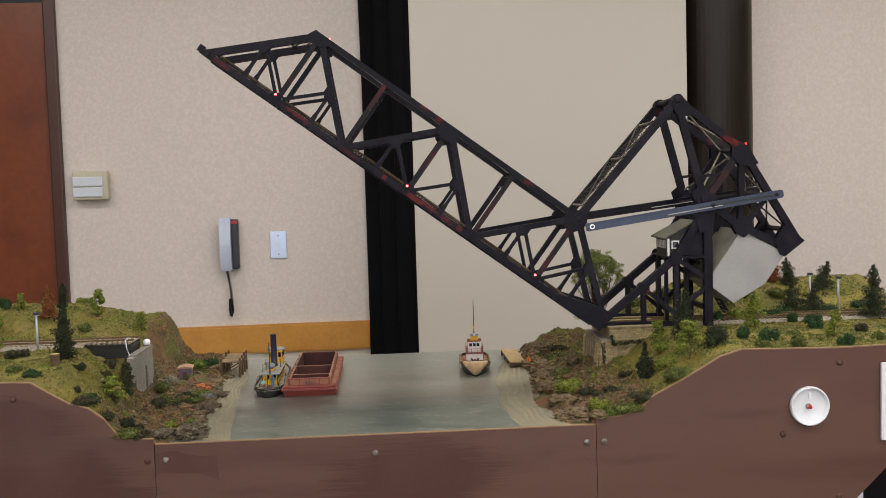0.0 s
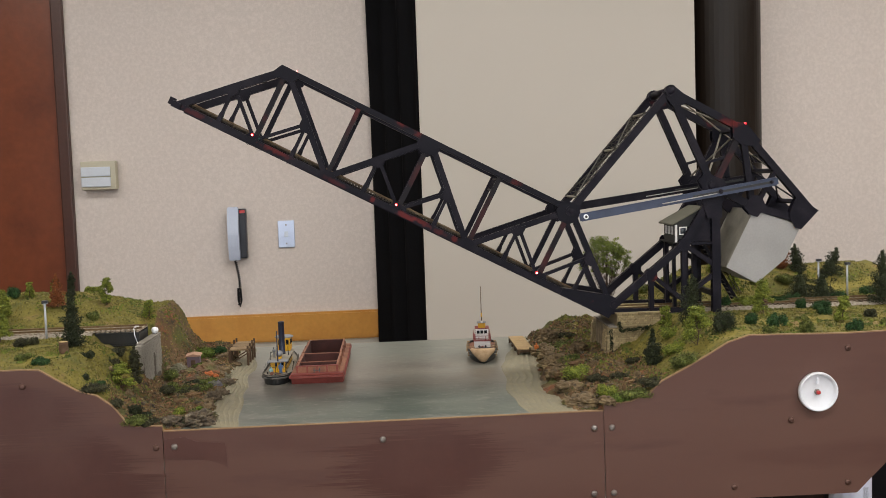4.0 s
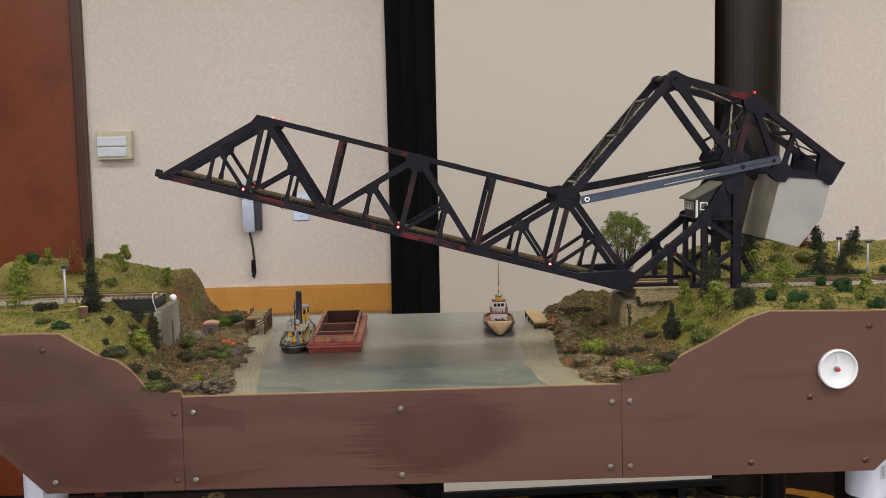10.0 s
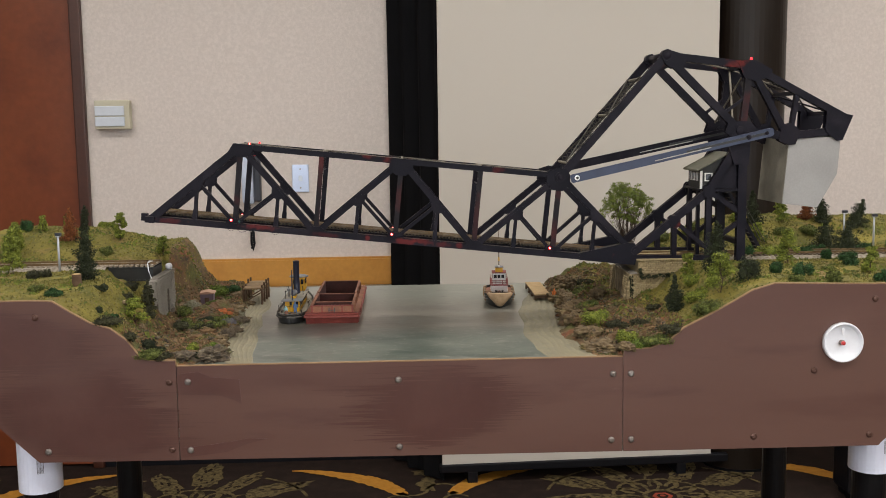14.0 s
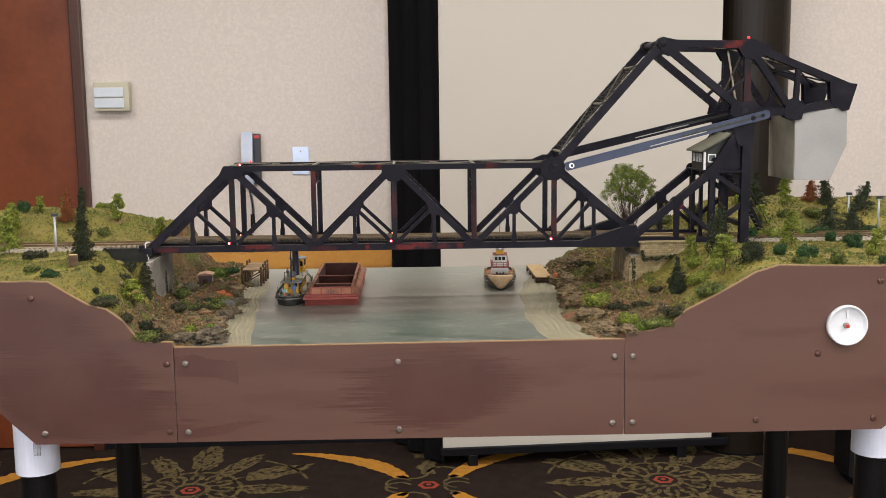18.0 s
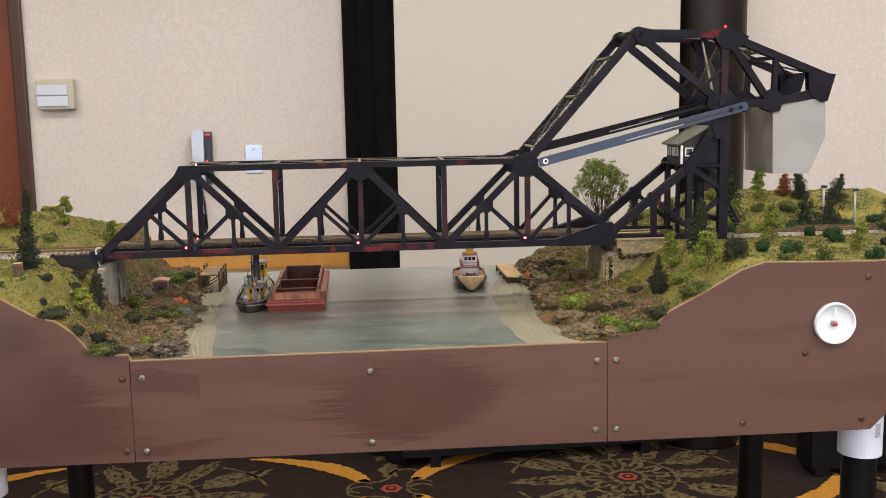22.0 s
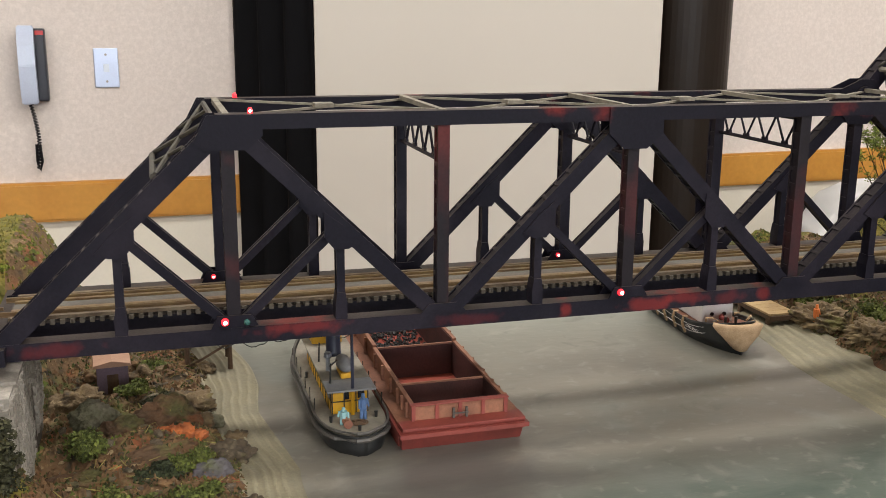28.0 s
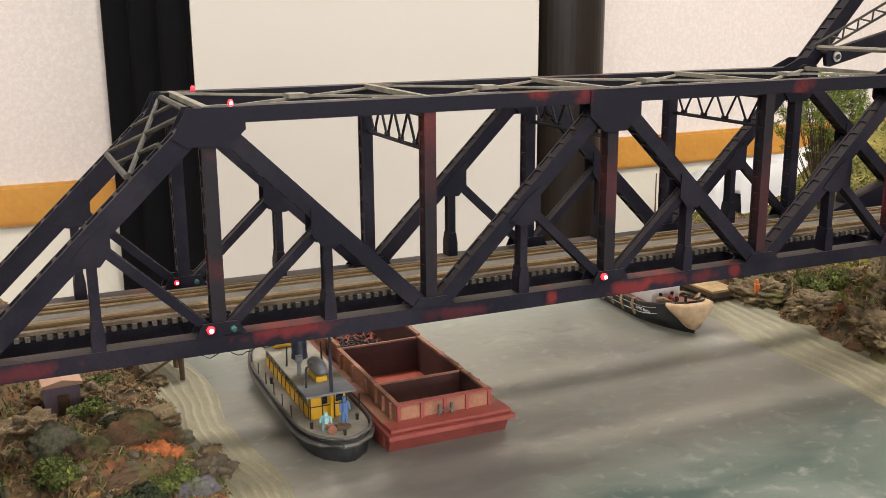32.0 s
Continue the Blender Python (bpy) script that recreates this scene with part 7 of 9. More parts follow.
def figure(place, material, h=0.019, turn=0, parent_label="tiny painted model figure standing on deck"):
    """A plain small model figure: one mesh."""
    bm = bmesh.new()
    add_tube(bm, (-0.0016, 0, 0), (-0.0012, 0, h * 0.48), 0.0012, 0.0015, 7)
    add_tube(bm, (0.0016, 0, 0), (0.0012, 0, h * 0.48), 0.0012, 0.0015, 7)
    add_tube(bm, (0, 0, h * 0.46), (0, 0, h * 0.80), 0.0024, 0.0028, 8)
    add_tube(bm, (-0.0030, 0, h * 0.78), (-0.0036, -0.001, h * 0.48), 0.0009, 0.0008, 6)
    add_tube(bm, (0.0030, 0, h * 0.78), (0.0038, -0.001, h * 0.48), 0.0009, 0.0008, 6)
    add_tube(bm, (0, 0, h * 0.82), (0, 0, h), 0.0014, 0.0012, 8)
    ob = finish("model_figure", bm, material)
    ob.matrix_world = pose(*place, 0, 0, turn)
    return tagged(ob, parent_label, "figurine", "model figures")


def steam_tug():
    t = thing("steam_tug", (-0.1825, 0.279, WZ), "old black-hulled tugboat with yellow deckhouse and tall funnel", "tugboat", turn=0.0)
    L, B = 0.225, 0.0250
    st = []
    for i in range(25):
        s = i / 24
        if s < 0.22:
            w = B * max(0.02, 1 - (1 - s / 0.22) ** 2.6) ** 0.5
        elif s < 0.6:
            w = B
        else:
            w = B * (1 - ((s - 0.6) / 0.4) ** 2.1) + 0.0006
        zd = 0.0125 + 0.010 * max(0, (s - 0.45) / 0.55) ** 2 + 0.0015 * max(0, 1 - s / 0.2)
        st.append((s * L, w, zd, w * 0.86, -0.002))
    part("hull", loft(st), HULLBLACK, t, smooth=True)
    part("deck", deck_plate(st, lambda y: float(np.interp(y, [a[0] for a in st], [a[2] for a in st])) + 0.0004), DECKGREY, t, "worn tan deck")
    part("rub_rail", edge_rail(st, -0.0030, 0.0017, 0.0008), RUBRAIL, t, "worn grey rubbing rail")
    part("bulwark", edge_rail(st, 0.0022, 0.0011), RUBRAIL, t, "worn bulwark cap")
    house = part("deckhouse", box(-0.0130, 0.0130, 0.044, 0.158, 0.0130, 0.0315, 0.0005), YELLOW, t, "yellow panelled deckhouse")
    for x in (-0.0134, 0.0130):
        for y in np.arange(0.046, 0.158, 0.0112):
            part("panel_batten", box(x, x + 0.0004, y, y + 0.0010, 0.0132, 0.0314), HULLBLACK, house)
            part("window", box(x - 0.0001, x + 0.0005, y + 0.0030, y + 0.0090, 0.0235, 0.0300), WINDOWDARK, house, "dark side window")
        part("panel_batten", box(x, x + 0.00045, 0.044, 0.158, 0.0218, 0.0226), HULLBLACK, house)
    for x in (-0.0130, -0.0046, 0.0038, 0.0122):
        part("panel_batten", box(x, x + 0.0008, 0.0435, 0.0439, 0.0132, 0.0314), HULLBLACK, house)
    part("panel_batten", box(-0.0130, 0.0130, 0.0434, 0.0438, 0.0218, 0.0225), HULLBLACK, house)
    part("window", box(-0.0040, -0.0008, 0.0433, 0.0439, 0.0235, 0.0300), WINDOWDARK, house, "dark end window")
    part("door", box(0.0054, 0.0102, 0.0432, 0.0439, 0.0240, 0.0302), WINDOWDARK, house, "dark end window")
    part("roof", box(-0.0172, 0.0172, 0.036, 0.058, 0.0316, 0.0332, 0.0005), ROOFGREY, t, "slate-grey front of the deckhouse roof")
    part("roof", box(-0.0172, 0.0172, 0.0582, 0.162, 0.0316, 0.0331, 0.0005), DECKGREY, t, "worn cream deckhouse roof")
    pilot = part("pilothouse", box(-0.0118, 0.0118, 0.138, 0.172, 0.0333, 0.0560, 0.0006), YELLOW, t, "yellow pilothouse")
    for x in (-0.0090, -0.0020, 0.0050):
        part("window", box(x, x + 0.0045, 0.1374, 0.1379, 0.0450, 0.0535), WINDOWDARK, pilot, "dark pilothouse window")
    for x in (-0.0123, 0.0118):
        for y in (0.142, 0.151, 0.160):
            part("window", box(x, x + 0.0005, y, y + 0.006, 0.0450, 0.0535), WINDOWDARK, pilot, "dark pilothouse window")
    part("pilothouse_roof", lathe([(0.0165, 0.0562), (0.0170, 0.0574), (0.0135, 0.0592), (0.004, 0.0600)], 20), ROOFGREY, t, "grey domed pilothouse roof", True).location = (0, 0.155, 0)
    fun = part("funnel", lathe([(0.0062, 0.0333), (0.0060, 0.036), (0.0056, 0.0370), (0.0052, 0.0890), (0.0056, 0.0892), (0.0056, 0.0905), (0.0044, 0.0906), (0.0044, 0.088)], 20), FUNNELBLUE, t, "tall blue-black funnel", True)
    fun.location = (0.0005, 0.112, 0)
    part("mast", tube((0.001, 0.039, 0.0333), (0.001, 0.040, 0.085), 0.0013, 0.0009, 8), FUNNELBLUE, t, "thin blue-black mast")
    part("mast_foot", tube((0.001, 0.0395, 0.0136), (0.001, 0.0394, 0.0315), 0.0013, 0.0013, 8), YELLOW, t, "yellow lower mast")
    bm = bmesh.new()
    bmesh.ops.create_uvsphere(bm, u_segments=14, v_segments=8, radius=1, matrix=Matrix.Translation((0.0005, 0.068, 0.0415)) @ Matrix.Diagonal((0.0058, 0.0150, 0.0050, 1)))
    part("lifeboat", bm, ROOFGREY, t, "grey covered lifeboat", True)
    part("boat_chock", box(-0.0035, 0.0045, 0.058, 0.078, 0.0333, 0.0372, 0.0008), YELLOW, t, "yellow boat chock")
    for x, y in ((-0.0125, 0.052), (-0.0130, 0.098), (0.0130, 0.098)):
        part("davit", tube((x, y, 0.0333), (x * 0.95, y, 0.048), 0.0007, 0.0006, 6), HULLBLACK, t)
    part("davit_arm", tube((-0.0125, 0.052, 0.046), (-0.006, 0.060, 0.047), 0.0006, 0.0005, 6), HULLBLACK, t)
    part("vent", lathe([(0.0016, 0.0333), (0.0016, 0.042), (0.0030, 0.044), (0.0026, 0.047)], 10), ROOFGREY, t, "small ventilator").location = (-0.0095, 0.078, 0)
    part("winch", lathe([(0.0030, -0.004), (0.0030, -0.003), (0.0016, -0.0028), (0.0016, 0.0028), (0.003, 0.003), (0.003, 0.004)], 12, "y"), RUSTDECK, t, "rusty deck winch").location = (-0.007, 0.018, 0.0172)
    for x, y in ((-0.016, 0.030), (0.016, 0.032), (0.0, 0.010), (-0.019, 0.120), (0.019, 0.120)):
        part("bollard", tube((x, y, 0.0132), (x, y, 0.0178), 0.0010, 0.0013, 8), HULLBLACK, t)
    bm = bmesh.new()
    for k in range(3):
        add_path_tube(bm, [(0.002 + (0.0060 - k * 0.0016) * math.cos(a * 0.42), 0.0225 + (0.0045 - k * 0.0012) * math.sin(a * 0.42), 0.0146 + 0.0004 * k) for a in range(16)], 0.0006, 5)
    part("rope_coil", bm, PIERWOOD, t, "dark coil of rope")
    for k in range(6):
        y = 0.05 + 0.022 * k
        for sx in (-1, 1):
            part("stanchion", tube((sx * 0.0240, y, 0.0150), (sx * 0.0240, y, 0.024), 0.0004, 0.0004, 5), HULLBLACK, t)
    figure((-0.1760, 0.309, WZ + 0.0131), FIGBLUE, 0.019, 20)
    figure((-0.1910, 0.302, WZ + 0.0131), FIGTEAL, 0.013, -30, "tiny painted model figure crouching on deck")


def hopper_barge():
    t = thing("hopper_barge", (-0.1130, 0.2785, WZ), "oxide-red steel hopper barge with three deep open holds", "barge")
    L, W, x = 0.290, 0.0435, 0.0340
    bm = bmesh.new()
    # side tanks, a raked bow and stern, and the bottom; the holds stay open between them
    for sx in (-1, 1):
        add_box(bm, *sorted((sx * x, sx * W)), 0.010, L - 0.020, -0.002, 0.0155)
    for y0, y1, rake in ((-0.003, 0.010, 0.007), (L - 0.020, L + 0.002, -0.007)):
        ya, yb = (y0 + rake, y1) if rake > 0 else (y0, y1 + rake)
        low = [bm.verts.new(p) for p in ((-W * 0.97, ya, -0.002), (W * 0.97, ya, -0.002), (W * 0.97, yb, -0.002), (-W * 0.97, yb, -0.002))]
        top = [bm.verts.new(p) for p in ((-W, y0, 0.0155), (W, y0, 0.0155), (W, y1, 0.0155), (-W, y1, 0.0155))]
        bm.faces.new(low[::-1])
        bm.faces.new(top)
        for k in range(4):
            bm.faces.new((low[k], low[(k + 1) % 4], top[(k + 1) % 4], top[k]))
    add_box(bm, -x, x, 0.010, L - 0.020, -0.002, 0.0015)
    part("hull", bm, REDPAINT, t)
    bm = bmesh.new()
    for y0, y1, x0, x1 in ((-0.0060, -0.0032, -W - 0.0020, W + 0.0020), (-0.0032, L, -W - 0.0020, -W), (-0.0032, L, W, W + 0.0020), (L + 0.0002, L + 0.0040, -W - 0.0020, W + 0.0020)):
        add_box(bm, x0, x1, y0, y1, 0.0112, 0.0142)
    part("rub_strake", bm, REDPAINT, t, "raised red rubbing strake")
    for sx in (-1, 1):
        part("side_deck", box(*sorted((sx * (x + 0.0002), sx * W)), 0.0102, L - 0.0202, 0.01555, 0.0168), RUSTDECK, t, "rust-brown side deck")
    part("front_deck", box(-W + 0.0002, W - 0.0002, -0.0034, 0.0100, 0.01555, 0.0175), REDPAINT, t, "red front deck")
    part("rear_deck", box(-W + 0.0002, W - 0.0002, L - 0.020, L + 0.0015, 0.01555, 0.0172), RUSTDECK, t, "rust-brown rear deck")
    spans = ((0.0100, 0.0520, 0.0287), (0.0520, 0.1310, 0.0293), (0.1310, 0.2660, 0.0312))
    for y0, y1, h in spans:
        for sx in (-1, 1):
            part("coaming", box(*sorted((sx * (x + 0.0006), sx * (x - 0.0026))), y0, y1, 0.0169, h, 0.0004), RUSTDECK, t, "rust-brown coaming wall")
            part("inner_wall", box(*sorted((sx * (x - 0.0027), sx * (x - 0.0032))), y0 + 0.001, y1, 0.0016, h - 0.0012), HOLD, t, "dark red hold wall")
            for k in range(3):
                y = y0 + (y1 - y0) * (k + 0.5) / 3
                part("rib", box(*sorted((sx * (x + 0.0006), sx * (x + 0.0026))), y - 0.001, y + 0.001, 0.0170, h - 0.001), RUSTDECK, t)
    for y, h in ((0.0100, 0.0287), (0.0512, 0.0280), (0.1300, 0.0287), (0.2640, 0.0312)):
        part("cross_wall", box(-x + 0.0033, x - 0.0033, y, y + 0.0018, 0.0016, h, 0.0003), RUSTDECK if y > 0.02 else REDPAINT, t)
        if y > 0.02:
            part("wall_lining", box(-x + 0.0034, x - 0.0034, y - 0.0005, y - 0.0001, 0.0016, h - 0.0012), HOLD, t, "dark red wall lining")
    for k in range(5):
        xx = -x + 0.001 + k * (2 * x - 0.002) / 4
        part("rib", box(xx - 0.0013, xx + 0.0013, 0.0078, 0.0099, 0.0176, 0.0278), REDPAINT, t)
    part("front_panel", box(-x + 0.0006, x - 0.0006, 0.0090, 0.00995, 0.0176, 0.0277), RUSTDECK, t, "rust-brown front coaming panel")
    part("cap_rail", box(-x - 0.0012, x + 0.0012, 0.0076, 0.0124, 0.0279, 0.0290, 0.0003), REDPAINT, t)
    for y0, y1 in ((0.012, 0.051), (0.0532, 0.1298), (0.1322, 0.2638)):
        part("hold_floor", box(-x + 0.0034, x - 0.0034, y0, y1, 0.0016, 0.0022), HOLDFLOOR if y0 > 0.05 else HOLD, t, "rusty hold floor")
    for x0 in (-0.005, 0.0042):
        part("cleat", box(x0 - 0.0008, x0 + 0.0008, 0.0060, 0.0076, 0.0176, 0.0250, 0.0003), RUBRAIL, t, "grey towing cleat")
    part("cleat_bar", box(-0.0062, 0.0054, 0.0054, 0.0059, 0.0208, 0.0218), RUBRAIL, t, "grey cleat bar")
    bm = bmesh.new()
    rng = random.Random(3)
    for k in range(2000):
        y0, y1 = ((0.056, 0.128), (0.135, 0.262))[0 if k % 2 == 0 else 1]
        u = rng.random()
        px, py = rng.uniform(-0.028, 0.028), y0 + (y1 - y0) * u
        if py < 0.130 and px * 0.8 + (0.080 - py) + rng.gauss(0, 0.006) < 0.006:
            continue
        s = rng.uniform(0.0005, 0.0013)
        add_box(bm, -s, s, -s, s, -s * 0.7, s * 0.7, pose(px, py, 0.0028 + rng.uniform(0, 0.002), rng.uniform(0, 90), rng.uniform(0, 90), rng.uniform(0, 90)))
    tagged(part("coal", bm, COAL, t, "scattered black coal lumps"), kind="stuff")


def harbor_tug():
    t = thing("harbor_tug", (0.1745, 0.391, WZ), "black and white harbour tug with tan rope fenders and tall mast", "tugboat", turn=-4.0)
    L, B = 0.160, 0.0265
    st = []
    for i in range(25):
        s = i / 24
        if s < 0.30:
            w = B * (1 - (1 - s / 0.30) ** 2.2) ** 0.62 + 0.0008
        elif s < 0.82:
            w = B
        else:
            w = B * math.sqrt(max(0.05, 1 - ((s - 0.82) / 0.18) ** 2 * 0.9))
        zd = 0.0165 + 0.012 * max(0, 1 - s / 0.5) ** 2
        st.append((s * L, w, zd, w * (0.35 + 0.5 * min(1, s * 2.6)), -0.002))
    part("hull", loft(st), HULLBLACK, t, smooth=True)
    part("deck", deck_plate(st, lambda y: float(np.interp(y, [a[0] for a in st], [a[2] for a in st])) - 0.0028, 0.0018), RUSTDECK, t, "reddish deck")
    part("bulwark", edge_rail(st, 0.0004, 0.0010), HULLBLACK, t, "black bulwark cap")
    part("white_line", edge_rail(st[4:], -0.0090, 0.0003, 0.0001), WHITEPAINT, t, "thin white hull line")
    part("white_line", edge_rail(st[4:], -0.0035, 0.00022, 0.0001), WHITEPAINT, t, "thin white hull line")
    # bow fender: a rope pudding round the stem
    bm = bmesh.new()
    rows = []
    for i in range(15):
        s = -1 + 2 * i / 14
        yy = 0.017 * (1 - math.cos(s * math.pi / 2)) - 0.004
        xx = 0.0225 * math.sin(s * math.pi / 2)
        top = 0.0270 - 0.002 * abs(s)
        low = 0.0035 + 0.016 * abs(s) ** 2.1
        rows.append([bm.verts.new(p) for p in ((xx * 0.86, yy + 0.0035, top + 0.001), (xx * 1.04, yy - 0.0025, top - 0.0005), (xx * 0.94, yy - 0.0018, 0.5 * (top + low)), (xx * 0.55, yy + 0.0015, low), (xx * 0.45, yy + 0.006, low + 0.001))])
    for a, b in zip(rows, rows[1:]):
        for k in range(4):
            bm.faces.new((a[k], b[k], b[k + 1], a[k + 1]))
        bm.faces.new((a[4], b[4], b[0], a[0]))
    part("bow_fender", bm, ROPE, t, "tan woven rope bow fender", True)
    for k in range(5):
        y = 0.058 + k * 0.0195
        w = float(np.interp(y, [a[0] for a in st], [a[1] for a in st]))
        zd = float(np.interp(y, [a[0] for a in st], [a[2] for a in st]))
        for sx in (-1, 1):
            bm = bmesh.new()
            add_path_tube(bm, [(sx * (w - 0.003), y + 0.001, zd + 0.001), (sx * (w + 0.0008), y, zd + 0.0016), (sx * (w + 0.0020), y, zd - 0.004), (sx * (w * 0.97 + 0.001), y, zd - 0.009), (sx * w * 0.93, y, zd - 0.0135)], 0.0013, 7)
            part("rope_fender", bm, ROPE, t, "tan hanging rope fender")
    for sx in (-1, 1):
        bm = bmesh.new()
        add_path_tube(bm, [(sx * 0.014, 0.018, 0.026), (sx * 0.0185, 0.020, 0.0285), (sx * 0.0215, 0.026, 0.027), (sx * 0.020, 0.030, 0.021)], 0.0009, 6)
        part("fender_rope", bm, ROPE, t, "tan rope loop")
    house = part("deckhouse", box(-0.0150, 0.0150, 0.046, 0.125, 0.0145, 0.0330, 0.0015), WHITEPAINT, t, "white rounded deckhouse")
    for x in (-0.006, 0.006):
        part("port", lathe([(0.0018, -0.0006), (0.0018, 0.0001)], 12, "y"), WINDOWDARK, house, "dark round port").location = (x, 0.0457, 0.0235)
    part("upper_deck", box(-0.0165, 0.0165, 0.044, 0.128, 0.0331, 0.0342), REDTRIM, t, "oxide-red upper deck edge")
    wheel = part("wheelhouse", box(-0.0118, 0.0118, 0.056, 0.086, 0.0343, 0.0540, 0.0008), WHITEPAINT, t, "white wheelhouse")
    for x in (-0.0096, -0.0028, 0.0040):
        part("window", box(x, x + 0.0052, 0.0553, 0.0559, 0.0455, 0.0512), WINDOWDARK, wheel, "dark wheelhouse window")
    for x in (-0.0123, 0.0118):
        for y in (0.060, 0.070):
            part("window", box(x, x + 0.0005, y, y + 0.007, 0.0455, 0.0512), WINDOWDARK, wheel, "dark wheelhouse window")
    part("wheelhouse_roof", box(-0.0130, 0.0130, 0.0545, 0.0875, 0.0541, 0.0552, 0.0003), REDTRIM, t, "oxide-red roof edge")
    part("lookout", box(-0.0068, 0.0068, 0.060, 0.078, 0.0553, 0.0640, 0.0008), YELLOW, t, "yellow lookout box")
    part("lookout_roof", box(-0.0078, 0.0078, 0.059, 0.079, 0.0641, 0.0650), ROOFGREY, t, "grey lookout roof")
    part("searchlight", lathe([(0.0010, -0.003), (0.0022, -0.002), (0.0022, 0.001), (0.001, 0.002)], 10, "y"), BRIGHT, t, "small searchlight").location = (0.0, 0.058, 0.0668)
    part("mast", tube((0, 0.070, 0.065), (0, 0.071, 0.131), 0.0009, 0.0005, 8), PIERWOOD, t, "tall brown mast")
    part("mast_band", tube((0, 0.0702, 0.075), (0, 0.0703, 0.082), 0.0013, 0.0012, 8), YELLOW, t, "yellow mast band")
    for z in (0.0385, 0.0425):
        bm = bmesh.new()
        add_path_tube(bm, [(-0.0155, 0.125, z), (-0.0155, 0.047, z), (-0.008, 0.0445, z), (0.008, 0.0445, z), (0.0155, 0.047, z), (0.0155, 0.125, z)], 0.0005, 5)
        part("railing", bm, REDTRIM, t, "oxide-red railing")
    for x, y in ((-0.0155, 0.047), (0.0155, 0.047), (-0.006, 0.0445), (0.006, 0.0445), (-0.0155, 0.075), (0.0155, 0.075), (-0.0155, 0.105), (0.0155, 0.105)):
        part("stanchion", tube((x, y, 0.0342), (x, y, 0.0428), 0.0005, 0.0005, 5), REDTRIM, t, "oxide-red stanchion")
    part("funnel", lathe([(0.0065, 0.0343), (0.0062, 0.050), (0.0064, 0.0502), (0.0064, 0.0525), (0.005, 0.0526)], 16), HULLBLACK, t, "short black funnel", True).location = (0, 0.108, 0)
    for x in (-0.005, 0.005):
        part("bitt", tube((x, 0.022, 0.020), (x, 0.022, 0.028), 0.0012, 0.0015, 8), HULLBLACK, t)
    part("windlass", lathe([(0.0028, -0.005), (0.0028, -0.004), (0.0017, -0.0038), (0.0017, 0.0038), (0.0028, 0.004), (0.0028, 0.005)], 12, "y"), REDTRIM, t, "oxide-red windlass").location = (0.0, 0.034, 0.0225)
    for sx in (-1, 1):
        cu = bpy.data.curves.new("hull_name", "FONT")
        cu.body, cu.size, cu.extrude, cu.align_x, cu.align_y = "LONG BEACH", 0.0034, 0.00012, "CENTER", "CENTER"
        tmp = bpy.data.objects.new("tmp", cu)
        me = bpy.data.meshes.new_from_object(tmp)
        me.materials.append(WHITEPAINT)
        bpy.data.objects.remove(tmp)
        o = new("hull_name", me)
        o.parent = t
        y = 0.0400
        w = float(np.interp(y, [a[0] for a in st], [a[1] for a in st]))
        slope = math.degrees(math.atan2(float(np.interp(0.052, [a[0] for a in st], [a[1] for a in st])) - float(np.interp(0.028, [a[0] for a in st], [a[1] for a in st])), 0.024))
        o.matrix_basis = pose(sx * (w + 0.0006), y, 0.0132, 84, 0, sx * 90 - sx * slope)
        o["label"] = "white painted boat name"


steam_tug()
hopper_barge()
harbor_tug()
figure((0.276, 0.428, max(ground(0.276, 0.428), WZ)), FIGORANGE, 0.021, 10, "tiny orange model figure on the rocky bank")


# ---------------------------------------------------------------- plants
def leaf_cloud(rng, centres, per, size, flat=1.0, inner=0.62, outer=1.06):
    """Small crossed leaf flakes scattered over lumps given as (centre, radii)."""
    verts, faces = [], []
    for (cx, cy, cz), (rx, ry, rz) in centres:
        for _ in range(per):
            d = Vector((rng.gauss(0, 1), rng.gauss(0, 1), rng.gauss(0, 1)))
            if d.length < 1e-4:
                continue
            d.normalize()
            k = rng.uniform(inner, outer)
            p = Vector((cx + d.x * rx * k, cy + d.y * ry * k, cz + d.z * rz * k))
            a = Vector((rng.gauss(0, 1), rng.gauss(0, 1), rng.gauss(0, flat)))
            a.normalize()
            b = a.cross(d)
            if b.length < 1e-3:
                continue
            b.normalize()
            s = size * rng.uniform(0.6, 1.35)
            n = len(verts)
            verts += [p - a * s, p + b * s * 0.6 + d * s * 0.35, p + a * s, p - b * s * 0.6 + d * s * 0.15]
            faces.append((n, n + 1, n + 2, n + 3))
    return verts, faces


def leaf_mesh(name, verts, faces, material):
    me = bpy.data.meshes.new(name)
    me.from_pydata([tuple(v) for v in verts], [], faces)
    me.materials.append(material)
    return me


def lump_core(rng, centres, shrink=0.80):
    bm = bmesh.new()
    for c, r in centres:
        bmesh.ops.create_icosphere(bm, subdivisions=2, radius=1, matrix=Matrix.Translation(c) @ Matrix.Diagonal((r[0] * shrink, r[1] * shrink, r[2] * shrink, 1)))
    for v in bm.verts:
        v.co += v.co.normalized() * 0.0012 * noise.noise(v.co * 420)
    return bm


def stand(x, y):
    return max(ground(x, y), WZ) - 0.0015


WORDS = {"dark": "dark green", "grey": "dull grey-green", "mid": "mid-green", "lime": "lime green", "blue": "deep green", "rust": "rust-brown", "fern": "fresh green"}


